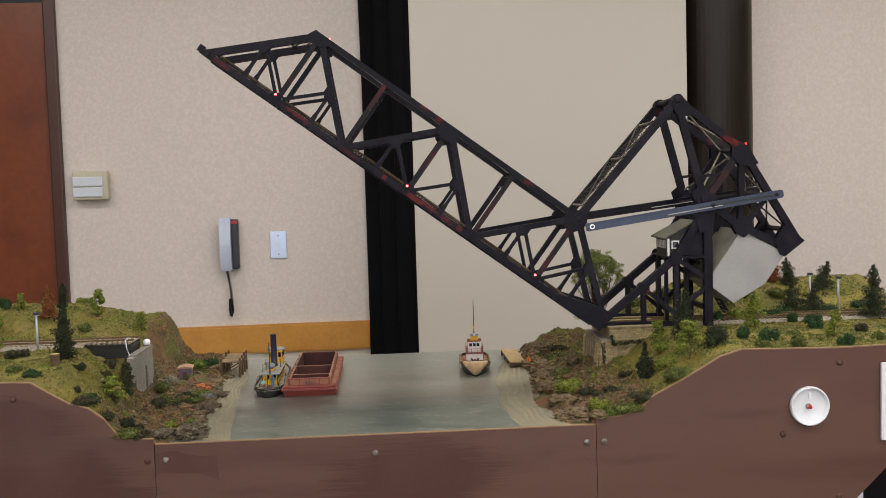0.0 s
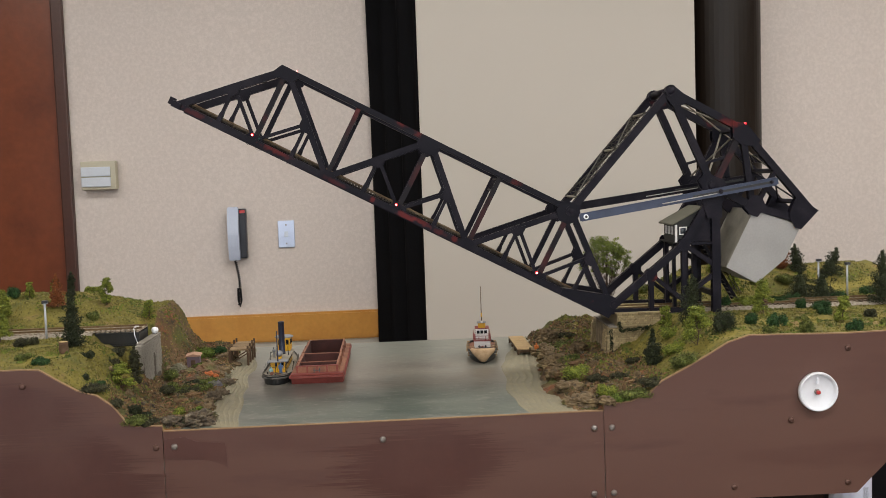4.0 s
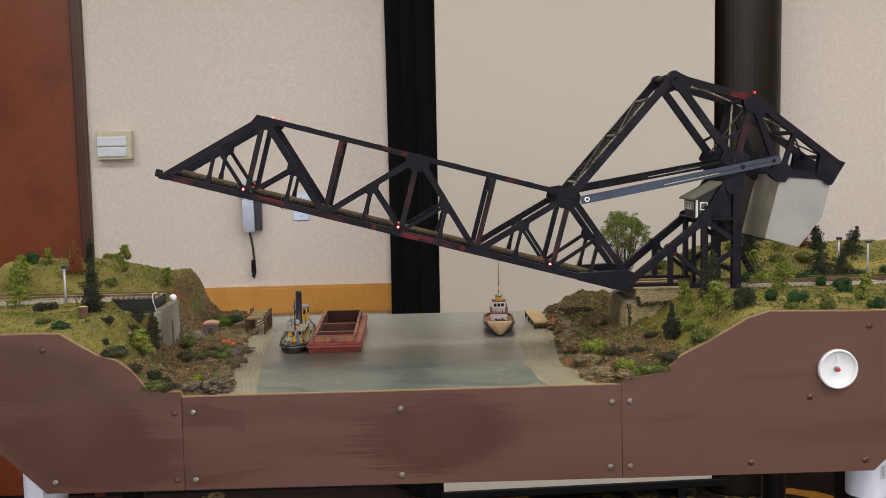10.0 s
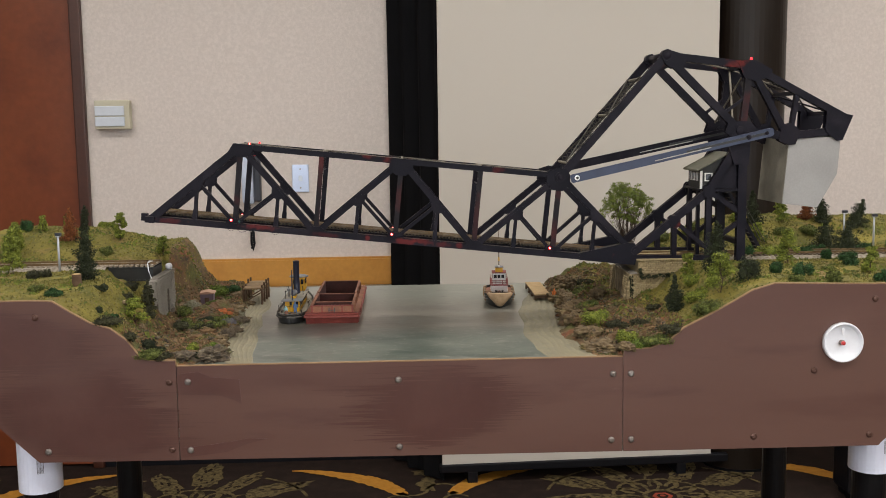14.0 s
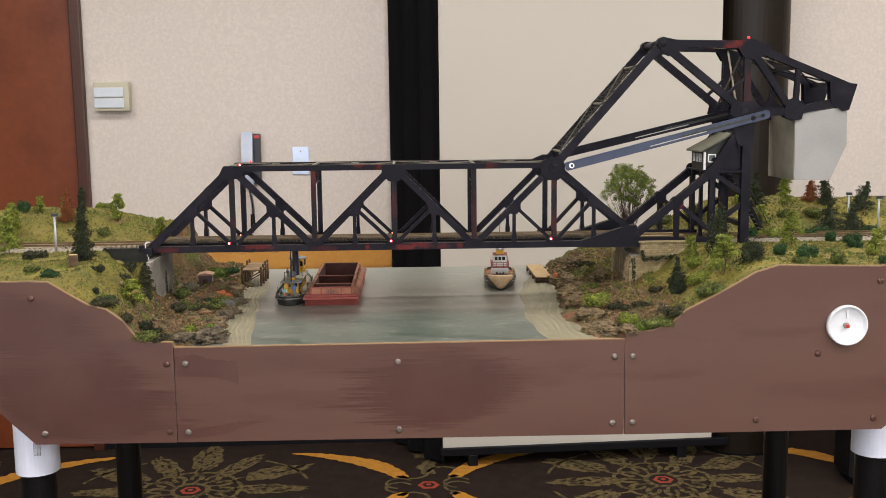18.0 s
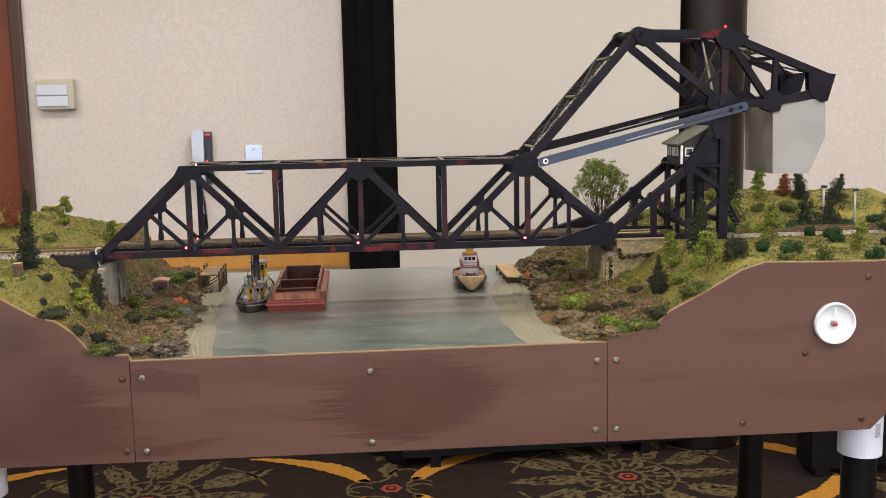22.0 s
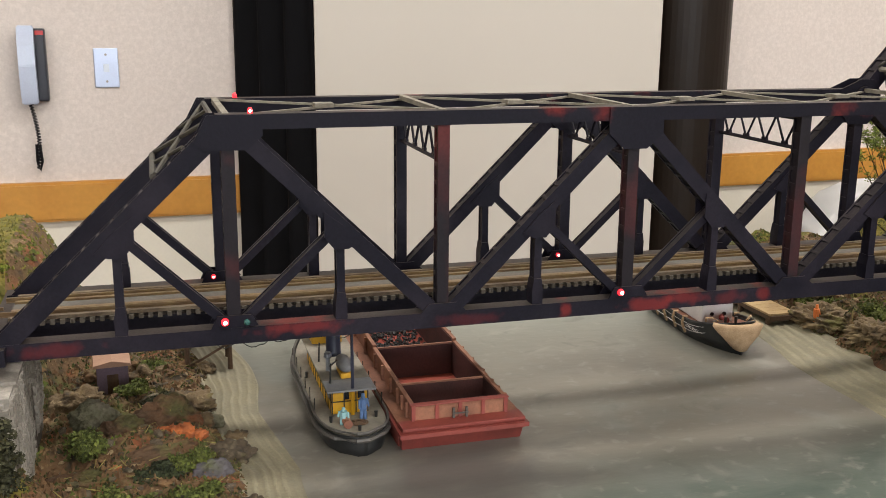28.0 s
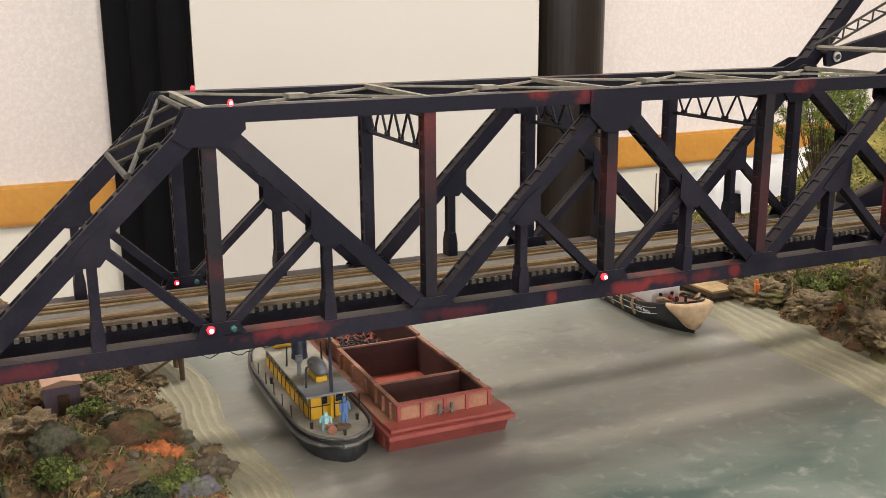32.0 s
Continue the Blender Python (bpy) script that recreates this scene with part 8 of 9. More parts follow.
def bush(x, y, w, h, tone, seed):
    rng = random.Random(seed)
    t = thing("bush", (x, y, stand(x, y)), f"low {WORDS[tone]} foam bush on the turf bank", "bush", f"{tone} bushes")
    n = max(3, int(3 + w * 90))
    cs = []
    for k in range(n):
        r = rng.uniform(0.26, 0.42)
        cs.append(((rng.uniform(-0.5, 0.5) * w * 0.72, rng.uniform(-0.4, 0.4) * w * 0.7, h * rng.uniform(0.28, 0.58)), (w * r * 0.72, w * r * 0.68, h * rng.uniform(0.30, 0.46))))
    part("core", lump_core(rng, cs, 0.70), LEAF[tone], t, smooth=True)
    v, f = leaf_cloud(rng, cs, 330, 0.0014, 1.0, 0.70, 1.25)
    o = new("foliage", leaf_mesh("foliage", v, f, LEAF[tone]))
    o.parent = t


def spruce(x, y, h, w, tone, seed, lean=0.0):
    rng = random.Random(seed)
    t = thing("conifer", (x, y, stand(x, y)), f"small {WORDS[tone]} model conifer with drooping tiers", "conifer", f"{tone} conifers", turn=seed * 41 % 360)
    bm = bmesh.new()
    add_tube(bm, (0, 0, 0), (lean * h * 0.5, 0, h * 0.5), 0.0014 + h * 0.006, 0.0009, 7)
    add_tube(bm, (lean * h * 0.5, 0, h * 0.5), (lean * h, 0, h * 0.97), 0.0009, 0.0003, 6)
    part("trunk", bm, BARK, t, smooth=True)
    cs = []
    tiers = max(7, int(h / 0.0065))
    bulge = rng.uniform(0, 6.28)
    for i in range(tiers):
        s = i / (tiers - 1)
        z = h * (0.12 + 0.84 * s)
        r = w * 0.5 * (1 - s) ** 0.60 * rng.uniform(0.48, 1.35) + w * 0.05
        m = max(3, int(8 * (1 - s) + 3))
        for k in range(m):
            a = 2 * math.pi * (k + rng.random()) / m
            rr = r * rng.uniform(0.35, 0.95) * (1 + 0.22 * math.sin(a + bulge + s * 4))
            k2 = rng.uniform(0.30, 0.52)
            cs.append(((lean * z + rr * math.cos(a), rr * math.sin(a), z - r * rng.uniform(0.0, 0.22)), (r * k2 + 0.0009, r * k2 + 0.0009, 0.0022 + h * rng.uniform(0.018, 0.034))))
    v, f = leaf_cloud(rng, cs, 60, 0.0014, 0.7, 0.62, 1.22)
    o = new("foliage", leaf_mesh("foliage", v, f, LEAF[tone]))
    o.parent = t
    bm = bmesh.new()
    prof = [(w * 0.24, h * 0.15), (w * 0.20, h * 0.38), (w * 0.11, h * 0.70), (0.0010, h * 0.94)]
    for (r0, z0), (r1, z1) in zip(prof, prof[1:]):
        add_tube(bm, (lean * z0, 0, z0), (lean * z1, 0, z1), r0, r1, 9)
    part("inner_foliage", bm, LEAF[tone], t)


def wispy(x, y, h, w, tone, seed):
    """A loose broadleaf sapling: a crooked stem with tufts at uneven heights."""
    rng = random.Random(seed)
    t = thing("sapling", (x, y, stand(x, y)), f"ragged {WORDS[tone]} model sapling with open tufts", "tree", f"{tone} saplings")
    bm = bmesh.new()
    pts = [(0, 0, 0)]
    for k in range(1, 6):
        pts.append((rng.uniform(-0.08, 0.08) * w * k / 3, rng.uniform(-0.08, 0.08) * w, h * k / 5.6))
    add_path_tube(bm, pts, 0.0008, 6)
    cs = []
    n = 14 + int(h * 190)
    for k in range(n):
        s = 0.16 + 0.80 * k / (n - 1)
        wide = w * 0.5 * (1.12 - s) * rng.uniform(0.45, 1.15) + w * 0.08
        a = rng.uniform(0, 6.28)
        c = (wide * 0.75 * math.cos(a), wide * 0.75 * math.sin(a), h * s)
        cs.append((c, (w * rng.uniform(0.14, 0.22), w * rng.uniform(0.14, 0.22), h * rng.uniform(0.055, 0.09))))
        add_tube(bm, pts[min(5, int(s * 5))], c, 0.0004, 0.0003, 4)
    part("stem", bm, BARK, t)
    part("inner_foliage", lump_core(rng, cs, 0.6), LEAF[tone], t, smooth=True)
    v, f = leaf_cloud(rng, cs, 120, 0.0014, 1.0, 0.62, 1.2)
    o = new("foliage", leaf_mesh("foliage", v, f, LEAF[tone]))
    o.parent = t


def feather_tree(x, y, h, w, seed):
    rng = random.Random(seed)
    t = thing("broadleaf_tree", (x, y, stand(x, y)), "fine-branched model tree with an airy feathery green crown", "tree")
    bm = bmesh.new()
    fine = bmesh.new()
    clumps = []
    fork = Vector((0, 0, h * 0.12))
    add_tube(bm, (0, 0, 0), fork, 0.0024, 0.0019, 7)
    for k in range(44):
        a = 2.4 * k
        out = math.sqrt((k + 0.5) / 44)
        lift = math.sqrt(max(0.02, 1 - out * out))
        lobe = 0.92 + 0.22 * noise.noise((2.0 * math.cos(a) * out, 2.0 * math.sin(a) * out, 1.7 * lift + 4))
        end = Vector((0.50 * w * out * lobe * math.cos(a), 0.50 * w * out * lobe * math.sin(a), h * (0.60 + 0.43 * lift * lobe)))
        bend = Vector((end.x * 0.50, end.y * 0.50, fork.z + (end.z - fork.z) * 0.55)) + Vector((rng.gauss(0, 0.002), rng.gauss(0, 0.002), 0))
        pts = [fork.lerp(bend, q / 3) for q in range(3)] + [bend.lerp(end, q / 3) for q in range(4)]
        for q in range(6):
            add_tube(bm if q < 3 else fine, pts[q], pts[q + 1], 0.00085 * (1 - 0.14 * q), 0.00085 * (1 - 0.14 * (q + 1)), 5 if q < 3 else 4, False)
        for q in (2, 3, 4, 5, 6):
            for m in range(3):
                d = Vector((rng.gauss(0, 0.5), rng.gauss(0, 0.5), rng.uniform(0.1, 0.9))) + (end - bend).normalized() * 0.8
                tip = pts[q] + d.normalized() * rng.uniform(0.006, 0.013)
                add_tube(fine, pts[q], tip, 0.00028, 0.00016, 3, False)
                if tip.z > h * (0.60 + 0.22 * noise.noise((tip.x * 34, tip.y * 34, 1.0))) and noise.noise((tip.x * 60, tip.y * 60, tip.z * 60)) > -0.22:
                    clumps.append((tuple(tip), (0.0040, 0.0040, 0.0030)))
        clumps += [(tuple(end), (0.0085, 0.0085, 0.0048))] * 6
    part("trunk", bm, BARK, t)
    part("twigs", fine, BARK, t, "fine brown twigs")
    v, f = leaf_cloud(rng, clumps, 34, 0.00105, 1.0, 0.15, 1.25)
    o = new("crown", leaf_mesh("crown", v, f, LEAF["feather"]))
    o.parent = t
    v, f = leaf_cloud(rng, [((-0.040, -0.01, h * 0.22), (0.011, 0.010, 0.005)), ((-0.034, 0.0, h * 0.27), (0.009, 0.009, 0.005))], 150, 0.0011)
    o = new("low_tuft", leaf_mesh("low_tuft", v, f, LEAF["mid"]))
    o.parent = t
    bm = bmesh.new()
    add_tube(bm, (0, 0, h * 0.06), (-0.036, -0.004, h * 0.23), 0.0008, 0.0004, 5)
    part("branch", bm, BARK, t)


# left bank
bush(-0.353, 0.293, 0.028, 0.016, "mid", 201)
wispy(-0.661, 0.520, 0.030, 0.020, "lime", 205)
spruce(-0.582, 0.515, 0.046, 0.018, "dark", 206)
wispy(-0.672, 0.400, 0.062, 0.036, "lime", 207)
bush(-0.310, 0.262, 0.028, 0.010, "dark", 202)
bush(-0.294, 0.276, 0.030, 0.009, "mid", 203)
bush(-0.328, 0.398, 0.026, 0.008, "mid", 204)
wispy(-0.680, 0.440, 0.055, 0.033, "lime", 1)
bush(-0.690, 0.516, 0.020, 0.024, "blue", 2)
wispy(-0.606, 0.232, 0.062, 0.036, "lime", 3)
wispy(-0.640, 0.590, 0.030, 0.016, "lime", 4)
bush(-0.640, 0.640, 0.022, 0.014, "mid", 5)
spruce(-0.596, 0.475, 0.060, 0.030, "rust", 6)
spruce(-0.466, 0.150, 0.088, 0.036, "dark", 7)
bush(-0.570, 0.610, 0.028, 0.016, "lime", 8)
wispy(-0.514, 0.500, 0.052, 0.030, "lime", 9)
wispy(-0.425, 0.450, 0.034, 0.026, "lime", 10)
bush(-0.552, 0.189, 0.032, 0.015, "grey", 11)
bush(-0.479, 0.052, 0.026, 0.013, "blue", 12)
bush(-0.514, 0.085, 0.022, 0.011, "mid", 13)
bush(-0.523, 0.437, 0.028, 0.016, "mid", 14)
bush(-0.437, 0.116, 0.021, 0.011, "dark", 15)
bush(-0.418, 0.051, 0.012, 0.009, "dark", 16)
bush(-0.405, 0.067, 0.013, 0.008, "blue", 17)
bush(-0.421, 0.225, 0.026, 0.014, "grey", 18)
bush(-0.416, 0.178, 0.019, 0.012, "grey", 19)
spruce(-0.391, 0.203, 0.046, 0.022, "grey", 20)
bush(-0.384, 0.186, 0.014, 0.013, "grey", 21)
wispy(-0.394, 0.137, 0.040, 0.040, "lime", 22)
bush(-0.405, 0.019, 0.040, 0.013, "grey", 23)
bush(-0.370, 0.012, 0.022, 0.012, "grey", 24)
bush(-0.355, 0.047, 0.022, 0.018, "dark", 25)
bush(-0.346, 0.012, 0.034, 0.013, "mid", 26)
bush(-0.327, 0.012, 0.030, 0.011, "grey", 27)
bush(-0.293, 0.070, 0.022, 0.016, "lime", 28)
bush(-0.271, 0.094, 0.018, 0.008, "fern", 29)
bush(-0.287, 0.034, 0.020, 0.008, "dark", 30)
bush(-0.334, 0.062, 0.022, 0.009, "dark", 31)
bush(-0.328, 0.222, 0.036, 0.018, "mid", 32)
bush(-0.352, 0.522, 0.046, 0.020, "fern", 33)
bush(-0.325, 0.556, 0.030, 0.012, "blue", 34)
bush(-0.339, 0.178, 0.028, 0.011, "grey", 35)
bush(-0.310, 0.212, 0.030, 0.010, "grey", 36)
bush(-0.292, 0.225, 0.026, 0.009, "mid", 37)
bush(-0.317, 0.451, 0.030, 0.014, "mid", 38)
bush(-0.311, 0.381, 0.024, 0.010, "grey", 39)
# right bank
wispy(0.734, 0.549, 0.054, 0.032, "lime", 41)
spruce(0.784, 0.556, 0.048, 0.032, "rust", 42, 0.1)
spruce(0.808, 0.533, 0.052, 0.028, "dark", 43, -0.1)
spruce(0.860, 0.514, 0.052, 0.038, "dark", 44, 0.35)
spruce(0.764, 0.415, 0.050, 0.052, "dark", 45)
spruce(0.776, 0.350, 0.054, 0.056, "dark", 46)
bush(0.691, 0.334, 0.032, 0.017, "blue", 47)
bush(0.728, 0.360, 0.024, 0.016, "blue", 48)
bush(0.706, 0.265, 0.021, 0.020, "blue", 49)
bush(0.723, 0.232, 0.026, 0.018, "blue", 50)
bush(0.557, 0.113, 0.024, 0.019, "blue", 51)
bush(0.584, 0.065, 0.023, 0.022, "blue", 52)
bush(0.581, 0.300, 0.025, 0.022, "blue", 53)
bush(0.811, 0.367, 0.027, 0.016, "blue", 54)
wispy(0.616, 0.205, 0.056, 0.038, "lime", 55)
bush(0.622, 0.305, 0.042, 0.025, "lime", 56)
wispy(0.699, 0.099, 0.040, 0.026, "lime", 57)
bush(0.613, 0.024, 0.023, 0.020, "mid", 58)
bush(0.760, 0.495, 0.036, 0.020, "mid", 59)
bush(0.713, 0.500, 0.026, 0.016, "mid", 60)
spruce(0.480, 0.140, 0.078, 0.036, "dark", 61)
wispy(0.461, 0.058, 0.058, 0.048, "lime", 62)
bush(0.505, 0.068, 0.034, 0.032, "dark", 63)
wispy(0.449, 0.185, 0.038, 0.026, "lime", 64)
spruce(0.404, 0.092, 0.056, 0.021, "dark", 65)
bush(0.428, 0.017, 0.036, 0.022, "mid", 66)
bush(0.435, 0.081, 0.034, 0.020, "lime", 67)
bush(0.443, 0.141, 0.028, 0.018, "lime", 68)
bush(0.359, 0.012, 0.046, 0.012, "mid", 69)
bush(0.386, 0.020, 0.040, 0.012, "grey", 70)
bush(0.329, 0.398, 0.046, 0.020, "mid", 71)
bush(0.314, 0.283, 0.034, 0.017, "mid", 72)
bush(0.296, 0.130, 0.040, 0.022, "lime", 73)
bush(0.321, 0.036, 0.026, 0.020, "lime", 74)
bush(0.334, 0.012, 0.028, 0.012, "fern", 75)
bush(0.324, 0.115, 0.028, 0.013, "grey", 76)
bush(0.388, 0.159, 0.024, 0.012, "grey", 77)
feather_tree(0.424, 0.505, 0.150, 0.100, 78)
spruce(0.673, 0.538, 0.066, 0.032, "dark", 79)
wispy(0.658, 0.470, 0.036, 0.030, "lime", 80)
bush(0.646, 0.537, 0.034, 0.022, "lime", 81)
bush(0.556, 0.521, 0.040, 0.030, "mid", 82)
wispy(0.510, 0.600, 0.036, 0.028, "lime", 83)
spruce(0.849, 0.275, 0.092, 0.042, "dark", 84)
bush(0.888, 0.415, 0.030, 0.018, "blue", 85)
bush(0.681, 0.022, 0.019, 0.018, "blue", 86)
bush(0.748, 0.055, 0.020, 0.015, "mid", 87)
bush(0.704, 0.175, 0.022, 0.017, "blue", 88)
bush(0.749, 0.118, 0.022, 0.014, "grey", 89)
bush(0.307, 0.469, 0.036, 0.012, "mid", 90)
bush(0.338, 0.473, 0.032, 0.012, "grey", 91)
bush(0.356, 0.106, 0.028, 0.010, "grey", 92)
bush(0.411, 0.117, 0.026, 0.012, "grey", 93)
bush(0.500, 0.560, 0.030, 0.018, "mid", 94)
bush(0.455, 0.540, 0.028, 0.014, "lime", 95)
bush(0.640, 0.120, 0.020, 0.010, "mid", 96)
bush(0.560, 0.030, 0.022, 0.010, "mid", 97)


def ivy(name, pts, label, seed, spread):
    rng = random.Random(seed)
    t = thing(name, pts[0], label, "ivy")
    cs = []
    for a, b in zip(pts, pts[1:]):
        for k in range(8):
            s = k / 8
            cs.append((tuple(a[i] + (b[i] - a[i]) * s - pts[0][i] + rng.uniform(-spread, spread) for i in range(3)), (0.003, 0.0015, 0.0028)))
    v, f = leaf_cloud(rng, cs, 34, 0.0012)
    o = new("leaves", leaf_mesh("leaves", v, f, LEAF["dark"]))
    o.parent = t


ivy("ivy", [(0.389, 0.248, 1.218), (0.393, 0.247, 1.207), (0.418, 0.247, 1.208), (0.443, 0.245, 1.212)], "dark green ivy along the abutment ledge", 5, 0.0016)
ivy("ivy", [(0.3755, 0.2515, 1.206), (0.3765, 0.2515, 1.188), (0.377, 0.2510, 1.168)], "dark green ivy down the abutment corner", 6, 0.0012)


def ground_cover(name, label, count, seed, material, size, where):
    """Loose flock and litter over the banks."""
    rng = random.Random(seed)
    verts, faces = [], []
    made = 0
    while made < count:
        side = rng.random()
        x = rng.uniform(-0.72, -0.235) if side < 0.45 else rng.uniform(0.27, 0.96)
        y = rng.uniform(0.008, 0.665)
        if not where(x, y, rng):
            continue
        z = ground(x, y)
        if z < WZ + 0.001 or (0.262 < y < 0.367 and (x < -0.40 or x > 0.40)):
            continue
        made += 1
        s = size * rng.uniform(0.5, 1.6)
        a = rng.uniform(0, 6.28)
        n = len(verts)
        for k in range(3):
            verts.append((x + s * math.cos(a + k * 2.09), y + s * math.sin(a + k * 2.09), z - 0.0004))
        verts.append((x + rng.uniform(-0.3, 0.3) * s, y + rng.uniform(-0.3, 0.3) * s, z + s * rng.uniform(0.5, 1.3)))
        faces += [(n, n + 1, n + 3), (n + 1, n + 2, n + 3), (n + 2, n, n + 3)]
    return tagged(new(name, leaf_mesh(name, verts, faces, material)), label, "ground cover", kind="stuff")


def on_turf(x, y, rng):
    return ground(x, y) > 1.165 and noise.noise((x * 18, y * 18, 5)) + rng.uniform(-0.5, 0.5) > -0.1


def on_patch(x, y, rng):
    return ground(x, y) > 1.150 and noise.noise((x * 24, y * 24, 11)) + rng.uniform(-0.12, 0.12) > 0.18


def on_bank(x, y, rng):
    return ground(x, y) < 1.178


OLIVEFLOCK = mat("olive_flock", (0.140, 0.121, 0.022), 0.95, per_island=0.42, vary=0.35, scale=30, second=(0.075, 0.078, 0.016), amount=0.9, fine=500, bump=0)
GREENFLOCK = mat("green_flock", (0.100, 0.118, 0.015), 0.95, per_island=0.45, vary=0.35, scale=40, second=(0.045, 0.065, 0.010), amount=0.9, fine=500, bump=0)
STRAWFLOCK = mat("straw_flock", (0.19, 0.16, 0.050), 0.95, per_island=0.4, vary=0.3, scale=30, second=(0.11, 0.08, 0.03), amount=0.9, fine=500, bump=0)
MOSS = mat("dark_moss", (0.052, 0.060, 0.012), 0.95, per_island=0.5, vary=0.35, scale=40, second=(0.030, 0.036, 0.009), amount=0.9, fine=500, bump=0)
ground_cover("turf_flock", "olive green turf flock over the banks", 30000, 21, OLIVEFLOCK, 0.0016, on_turf)
ground_cover("green_flock", "fresh green flock clumps on the turf", 5200, 26, GREENFLOCK, 0.0026, on_patch)
ground_cover("straw_flock", "straw coloured flock among the turf", 4500, 22, STRAWFLOCK, 0.0010, on_turf)
ground_cover("bank_gravel", "brown gravel and litter along the shores", 9000, 23, ROCKWARM, 0.0021, on_bank)
ground_cover("bank_litter", "rusty soil crumbs along the shores", 4000, 24, ROCKWARM, 0.0020, on_bank)
ground_cover("bank_moss", "dark green moss crumbs along the shores", 14000, 25, MOSS, 0.0013, on_bank)


def twigs(name, label, count, seed, material):
    """Dry stalks lying on the lower banks."""
    rng = random.Random(seed)
    verts, faces = [], []
    made = 0
    while made < count:
        left = rng.random() < 0.6
        x = rng.uniform(-0.365, -0.262) if left else rng.uniform(0.285, 0.37)
        y = rng.uniform(0.02, 0.64)
        z = ground(x, y)
        if z < WZ + 0.001 or z > 1.18:
            continue
        made += 1
        a, s, w = rng.uniform(0, 3.14), rng.uniform(0.003, 0.010), rng.uniform(0.0002, 0.00042)
        c, d = math.cos(a) * s / 2, math.sin(a) * s / 2
        z0, z1 = ground(x - c, y - d) + 0.0012 + rng.uniform(0, 0.002), ground(x + c, y + d) + 0.0012 + rng.uniform(0, 0.003)
        n = len(verts)
        px, py = -math.sin(a) * w, math.cos(a) * w
        verts += [(x - c + px, y - d + py, z0), (x - c - px, y - d - py, z0), (x + c - px, y + d - py, z1), (x + c + px, y + d + py, z1), (x - c, y - d, z0 + w * 1.4), (x + c, y + d, z1 + w * 1.4)]
        faces += [(n, n + 3, n + 5, n + 4), (n + 1, n + 4, n + 5, n + 2), (n, n + 1, n + 2, n + 3)]
    return tagged(new(name, leaf_mesh(name, verts, faces, material)), label, "ground cover", kind="stuff")


twigs("dry_stalks", "pale dry stalks strewn along the shores", 800, 31, STRAWFLOCK)


def rubble(name, label, count, seed, material, small, large):
    """Broken angular stones lying on the lower banks."""
    rng = random.Random(seed)
    src = bmesh.new()
    bmesh.ops.create_icosphere(src, subdivisions=1, radius=1)
    pv = [v.co.copy() for v in src.verts]
    pf = [tuple(v.index for v in f.verts) for f in src.faces]
    src.free()
    verts, faces = [], []
    made = 0
    while made < count:
        left = rng.random() < 0.5
        x = rng.uniform(-0.375, -0.262) if left else rng.uniform(0.275, 0.385)
        y = rng.uniform(0.012, 0.64)
        z = ground(x, y)
        if z < WZ + 0.0005 or z > 1.185 or noise.noise((x * 30, y * 30, 3)) < rng.uniform(-0.5, 0.2):
            continue
        made += 1
        r = small + (large - small) * rng.random() ** 2.5
        m = Matrix.Rotation(rng.uniform(0, 6.28), 3, "Z") @ Matrix.Rotation(rng.uniform(-0.5, 0.5), 3, "X") @ Matrix.Diagonal((r, r * rng.uniform(0.5, 0.9), r * rng.uniform(0.3, 0.65)))
        n = len(verts)
        for p in pv:
            q = m @ (p * rng.uniform(0.7, 1.15))
            verts.append((x + q.x, y + q.y, z + q.z + r * 0.12))
        faces += [tuple(n + k for k in f) for f in pf]
    return tagged(new(name, leaf_mesh(name, verts, faces, material)), label, "ground cover", kind="stuff")


rubble("shore_rubble", "broken brown stones along the shores", 1500, 41, ROCKDARK, 0.0012, 0.0060)
rubble("rusty_rubble", "rusty broken stones along the shores", 1300, 42, ROCKWARM, 0.0012, 0.0060)
rubble("tan_rubble", "tan stone chips along the shores", 900, 43, TANSTONE, 0.0008, 0.0038)
rubble("orange_rubble", "orange stone crumbs along the shores", 110, 44, ORANGEROCK, 0.0007, 0.0022)


# ---------------------------------------------------------------- beyond the bridge, by the wall
def equipment_case():
    t = thing("equipment_case", (1.595, 2.15, FLOOR), "narrow black road case beside the wall under a white cloth", "case")
    part("body", box(0.03, 0.56, 0, 0.14, 0.03, 0.62, 0.012), BLACKPLASTIC, t)
    part("lid", box(0.03, 0.56, 0, 0.14, 0.625, 0.80, 0.015), BLACKPLASTIC, t)
    for lx in (0.14, 0.44):
        part("latch", box(lx, lx + 0.05, -0.006, -0.0005, 0.58, 0.66, 0.002), BRUSHED, t, "small steel latch")
    for cx, cy in ((0.08, 0.04), (0.50, 0.04), (0.08, 0.10), (0.50, 0.10)):
        part("foot", box(cx - 0.03, cx + 0.03, cy - 0.03, cy + 0.03, 0, 0.0295, 0.004), BLACKPLASTIC, t)


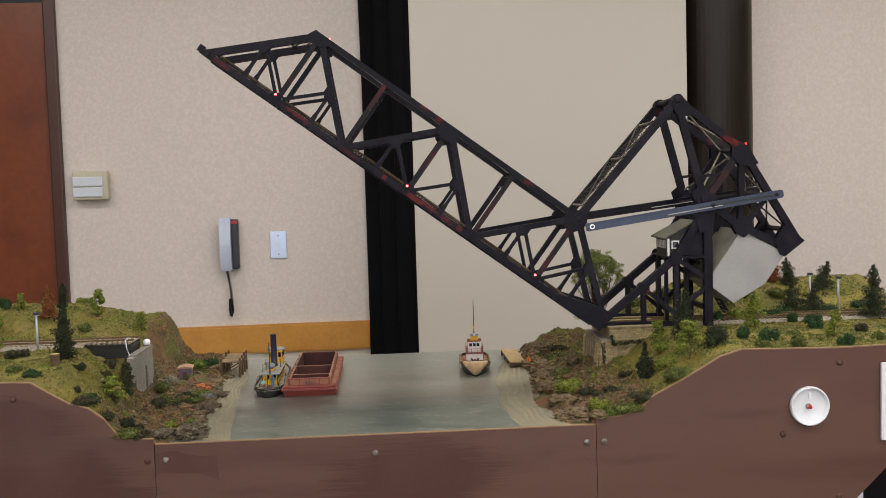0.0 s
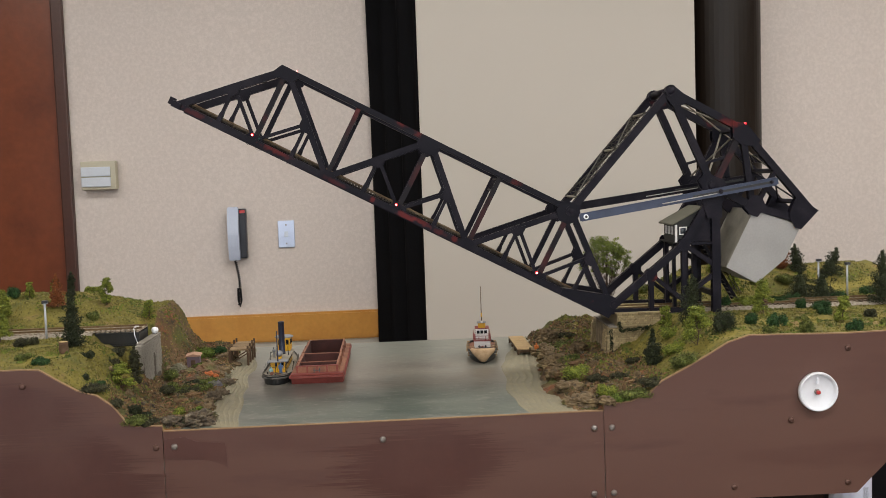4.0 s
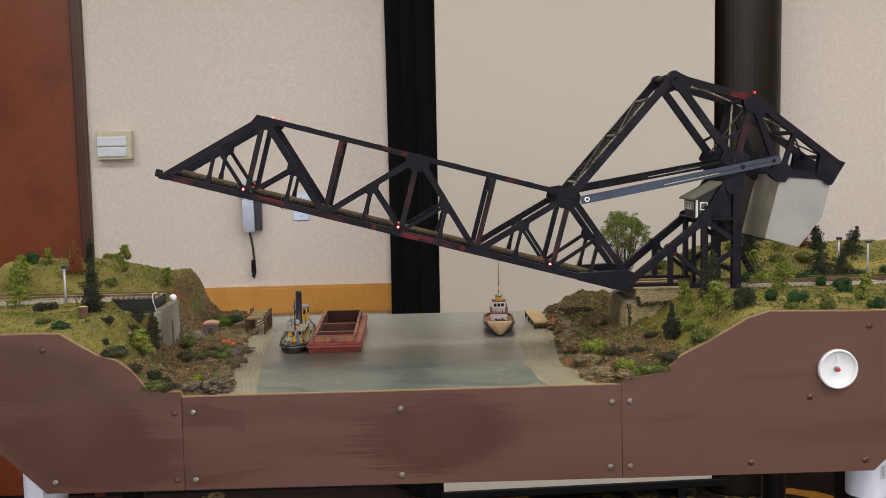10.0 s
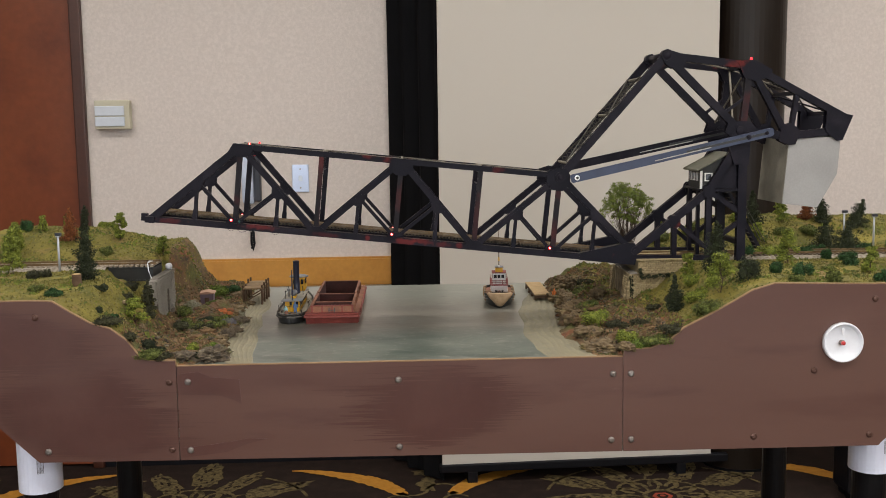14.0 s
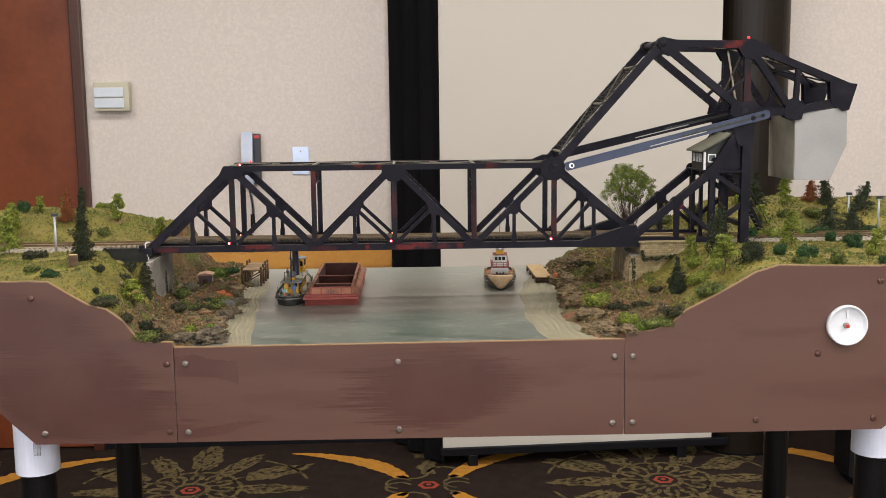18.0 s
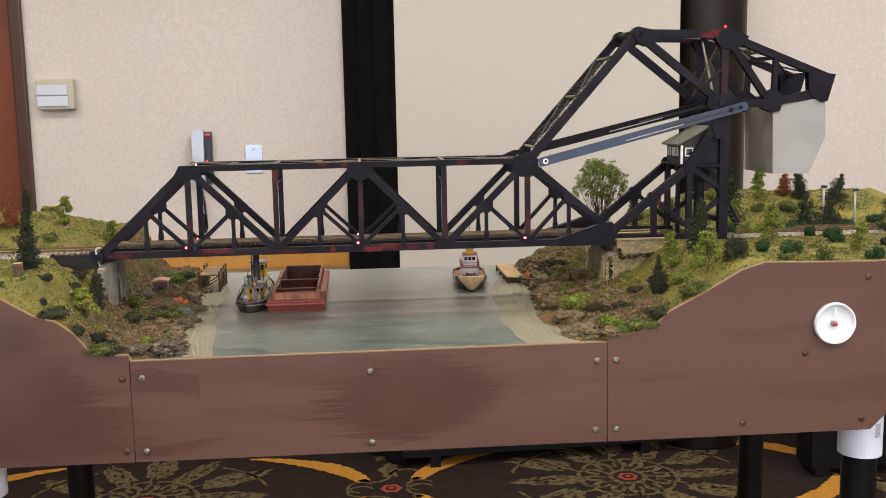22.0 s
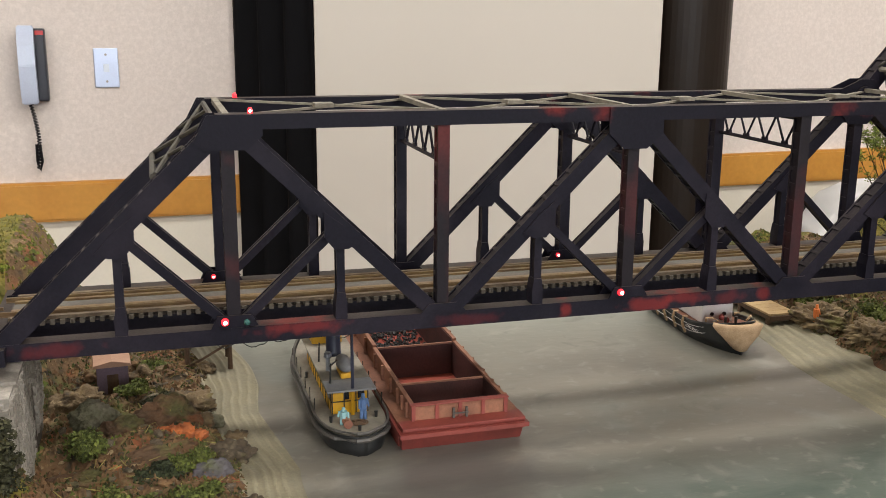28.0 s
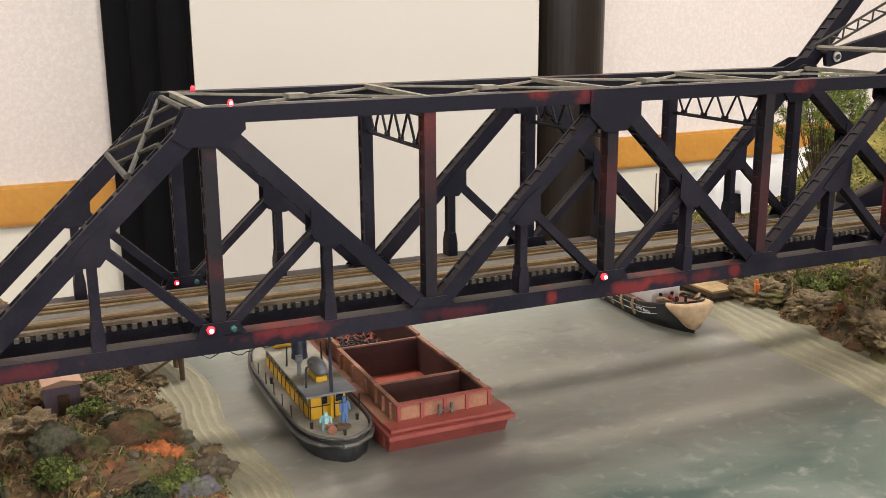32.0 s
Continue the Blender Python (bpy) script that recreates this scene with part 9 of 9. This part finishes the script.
def draped_cloth():
    """A white cloth heaped over the case, its front hem higher at one end."""
    t = thing("white_cloth", (1.555, 2.12, FLOOR + 0.817), "bright white cloth heaped over the black case", "cloth")
    bm = bmesh.new()
    nu, nv = 26, 20
    rows = []
    for j in range(nv + 1):
        s = j / nv
        row = []
        for i in range(nu + 1):
            u = i / nu
            x = 0.62 * u
            hem = -0.05 + 0.03 * math.sin(u * 9) if 0.14 < u < 0.30 else -0.30
            crest = -0.10 * (1 - smooth01(0.0, 0.16, u)) + 0.055 * smooth01(0.05, 0.5, u) + 0.012 * math.sin(u * 8)
            if s < 0.35:
                q = s / 0.35
                y, z = -0.015 * (1 - q) + 0.012 * math.sin(u * 34) * (1 - q), hem + (crest - hem) * q ** 0.8
            else:
                q = (s - 0.35) / 0.65
                y, z = 0.01 + 0.15 * q, crest + 0.012 * math.sin(q * 3.1) - 0.05 * max(0, q - 0.8) * 5
            row.append(bm.verts.new((x, y, z + 0.004 * math.sin(u * 21 + s * 9))))
        rows.append(row)
    for a, b in zip(rows, rows[1:]):
        for i in range(nu):
            bm.faces.new((a[i], a[i + 1], b[i + 1], b[i]))
    bmesh.ops.solidify(bm, geom=bm.faces[:], thickness=0.006)
    part("fabric", bm, CLOTH, t, smooth=True)


def blue_cable():
    t = thing("blue_cable", (1.695, 2.10, FLOOR + 0.20), "bright blue cable hanging in front of the black case", "cable")
    bm = bmesh.new()
    add_path_tube(bm, [(-0.02, 0, 0.26), (0.05, -0.01, 0.20), (0.13, -0.01, 0.15), (0.24, 0.0, 0.08), (0.30, 0.02, 0.0), (0.32, 0.03, -0.197)], 0.006, 8)
    part("sheath", bm, CABLEBLUE, t, smooth=True)


equipment_case()
draped_cloth()
blue_cable()


# ---------------------------------------------------------------- what moves
LIFT = [(0.0, 36.5), (0.5, 35.45), (1.0, 34.5), (1.5, 33.45), (2.0, 32.3), (2.5, 31.2), (3.0, 30.1), (3.5, 29.0), (5.5, 24.8), (6.0, 23.75), (7.0, 21.6), (8.0, 19.4),
        (9.0, 17.25), (10.0, 15.0), (11.0, 12.75), (12.0, 10.55), (13.0, 8.2), (14.0, 5.95), (14.5, 4.75), (15.0, 3.6), (15.5, 2.4), (16.0, 1.15), (16.3, 0.4), (16.5, 0.06), (16.7, 0.0), (17.0, 0.0), (24.0, 0.0), (32.0, 0.0)]


def turned(x, z, a):
    c, s = math.cos(radians(a)), math.sin(radians(a))
    return x * c + z * s, -x * s + z * c


def motions():
    walk(span, [(t, pose(HX, MY, HZ, 0, a, 0)) for t, a in LIFT])
    walk(cw, [(t, pose(KX, MY, KZ, 0, a, 0)) for t, a in LIFT])
    rows = []
    for t, a in LIFT:
        x, z = turned(PX, PZ, a)
        rows.append((t, pose(HX + x, MY, HZ + z)))
    walk(link, rows)
    for ob, lift in ((strut_near, 0.0), (strut_far, 0.013)):
        y = ob.location.y
        rows = []
        for t, a in LIFT:
            x, z = turned(EX, EZ, a)
            x, z = HX + x, HZ + z + lift
            tilt = math.degrees(math.atan2(QZ + lift * 0.6 - z, QX - x))
            rows.append((t, pose(x, y, z, 0, -tilt, 0)))
        walk(ob, rows)


motions()
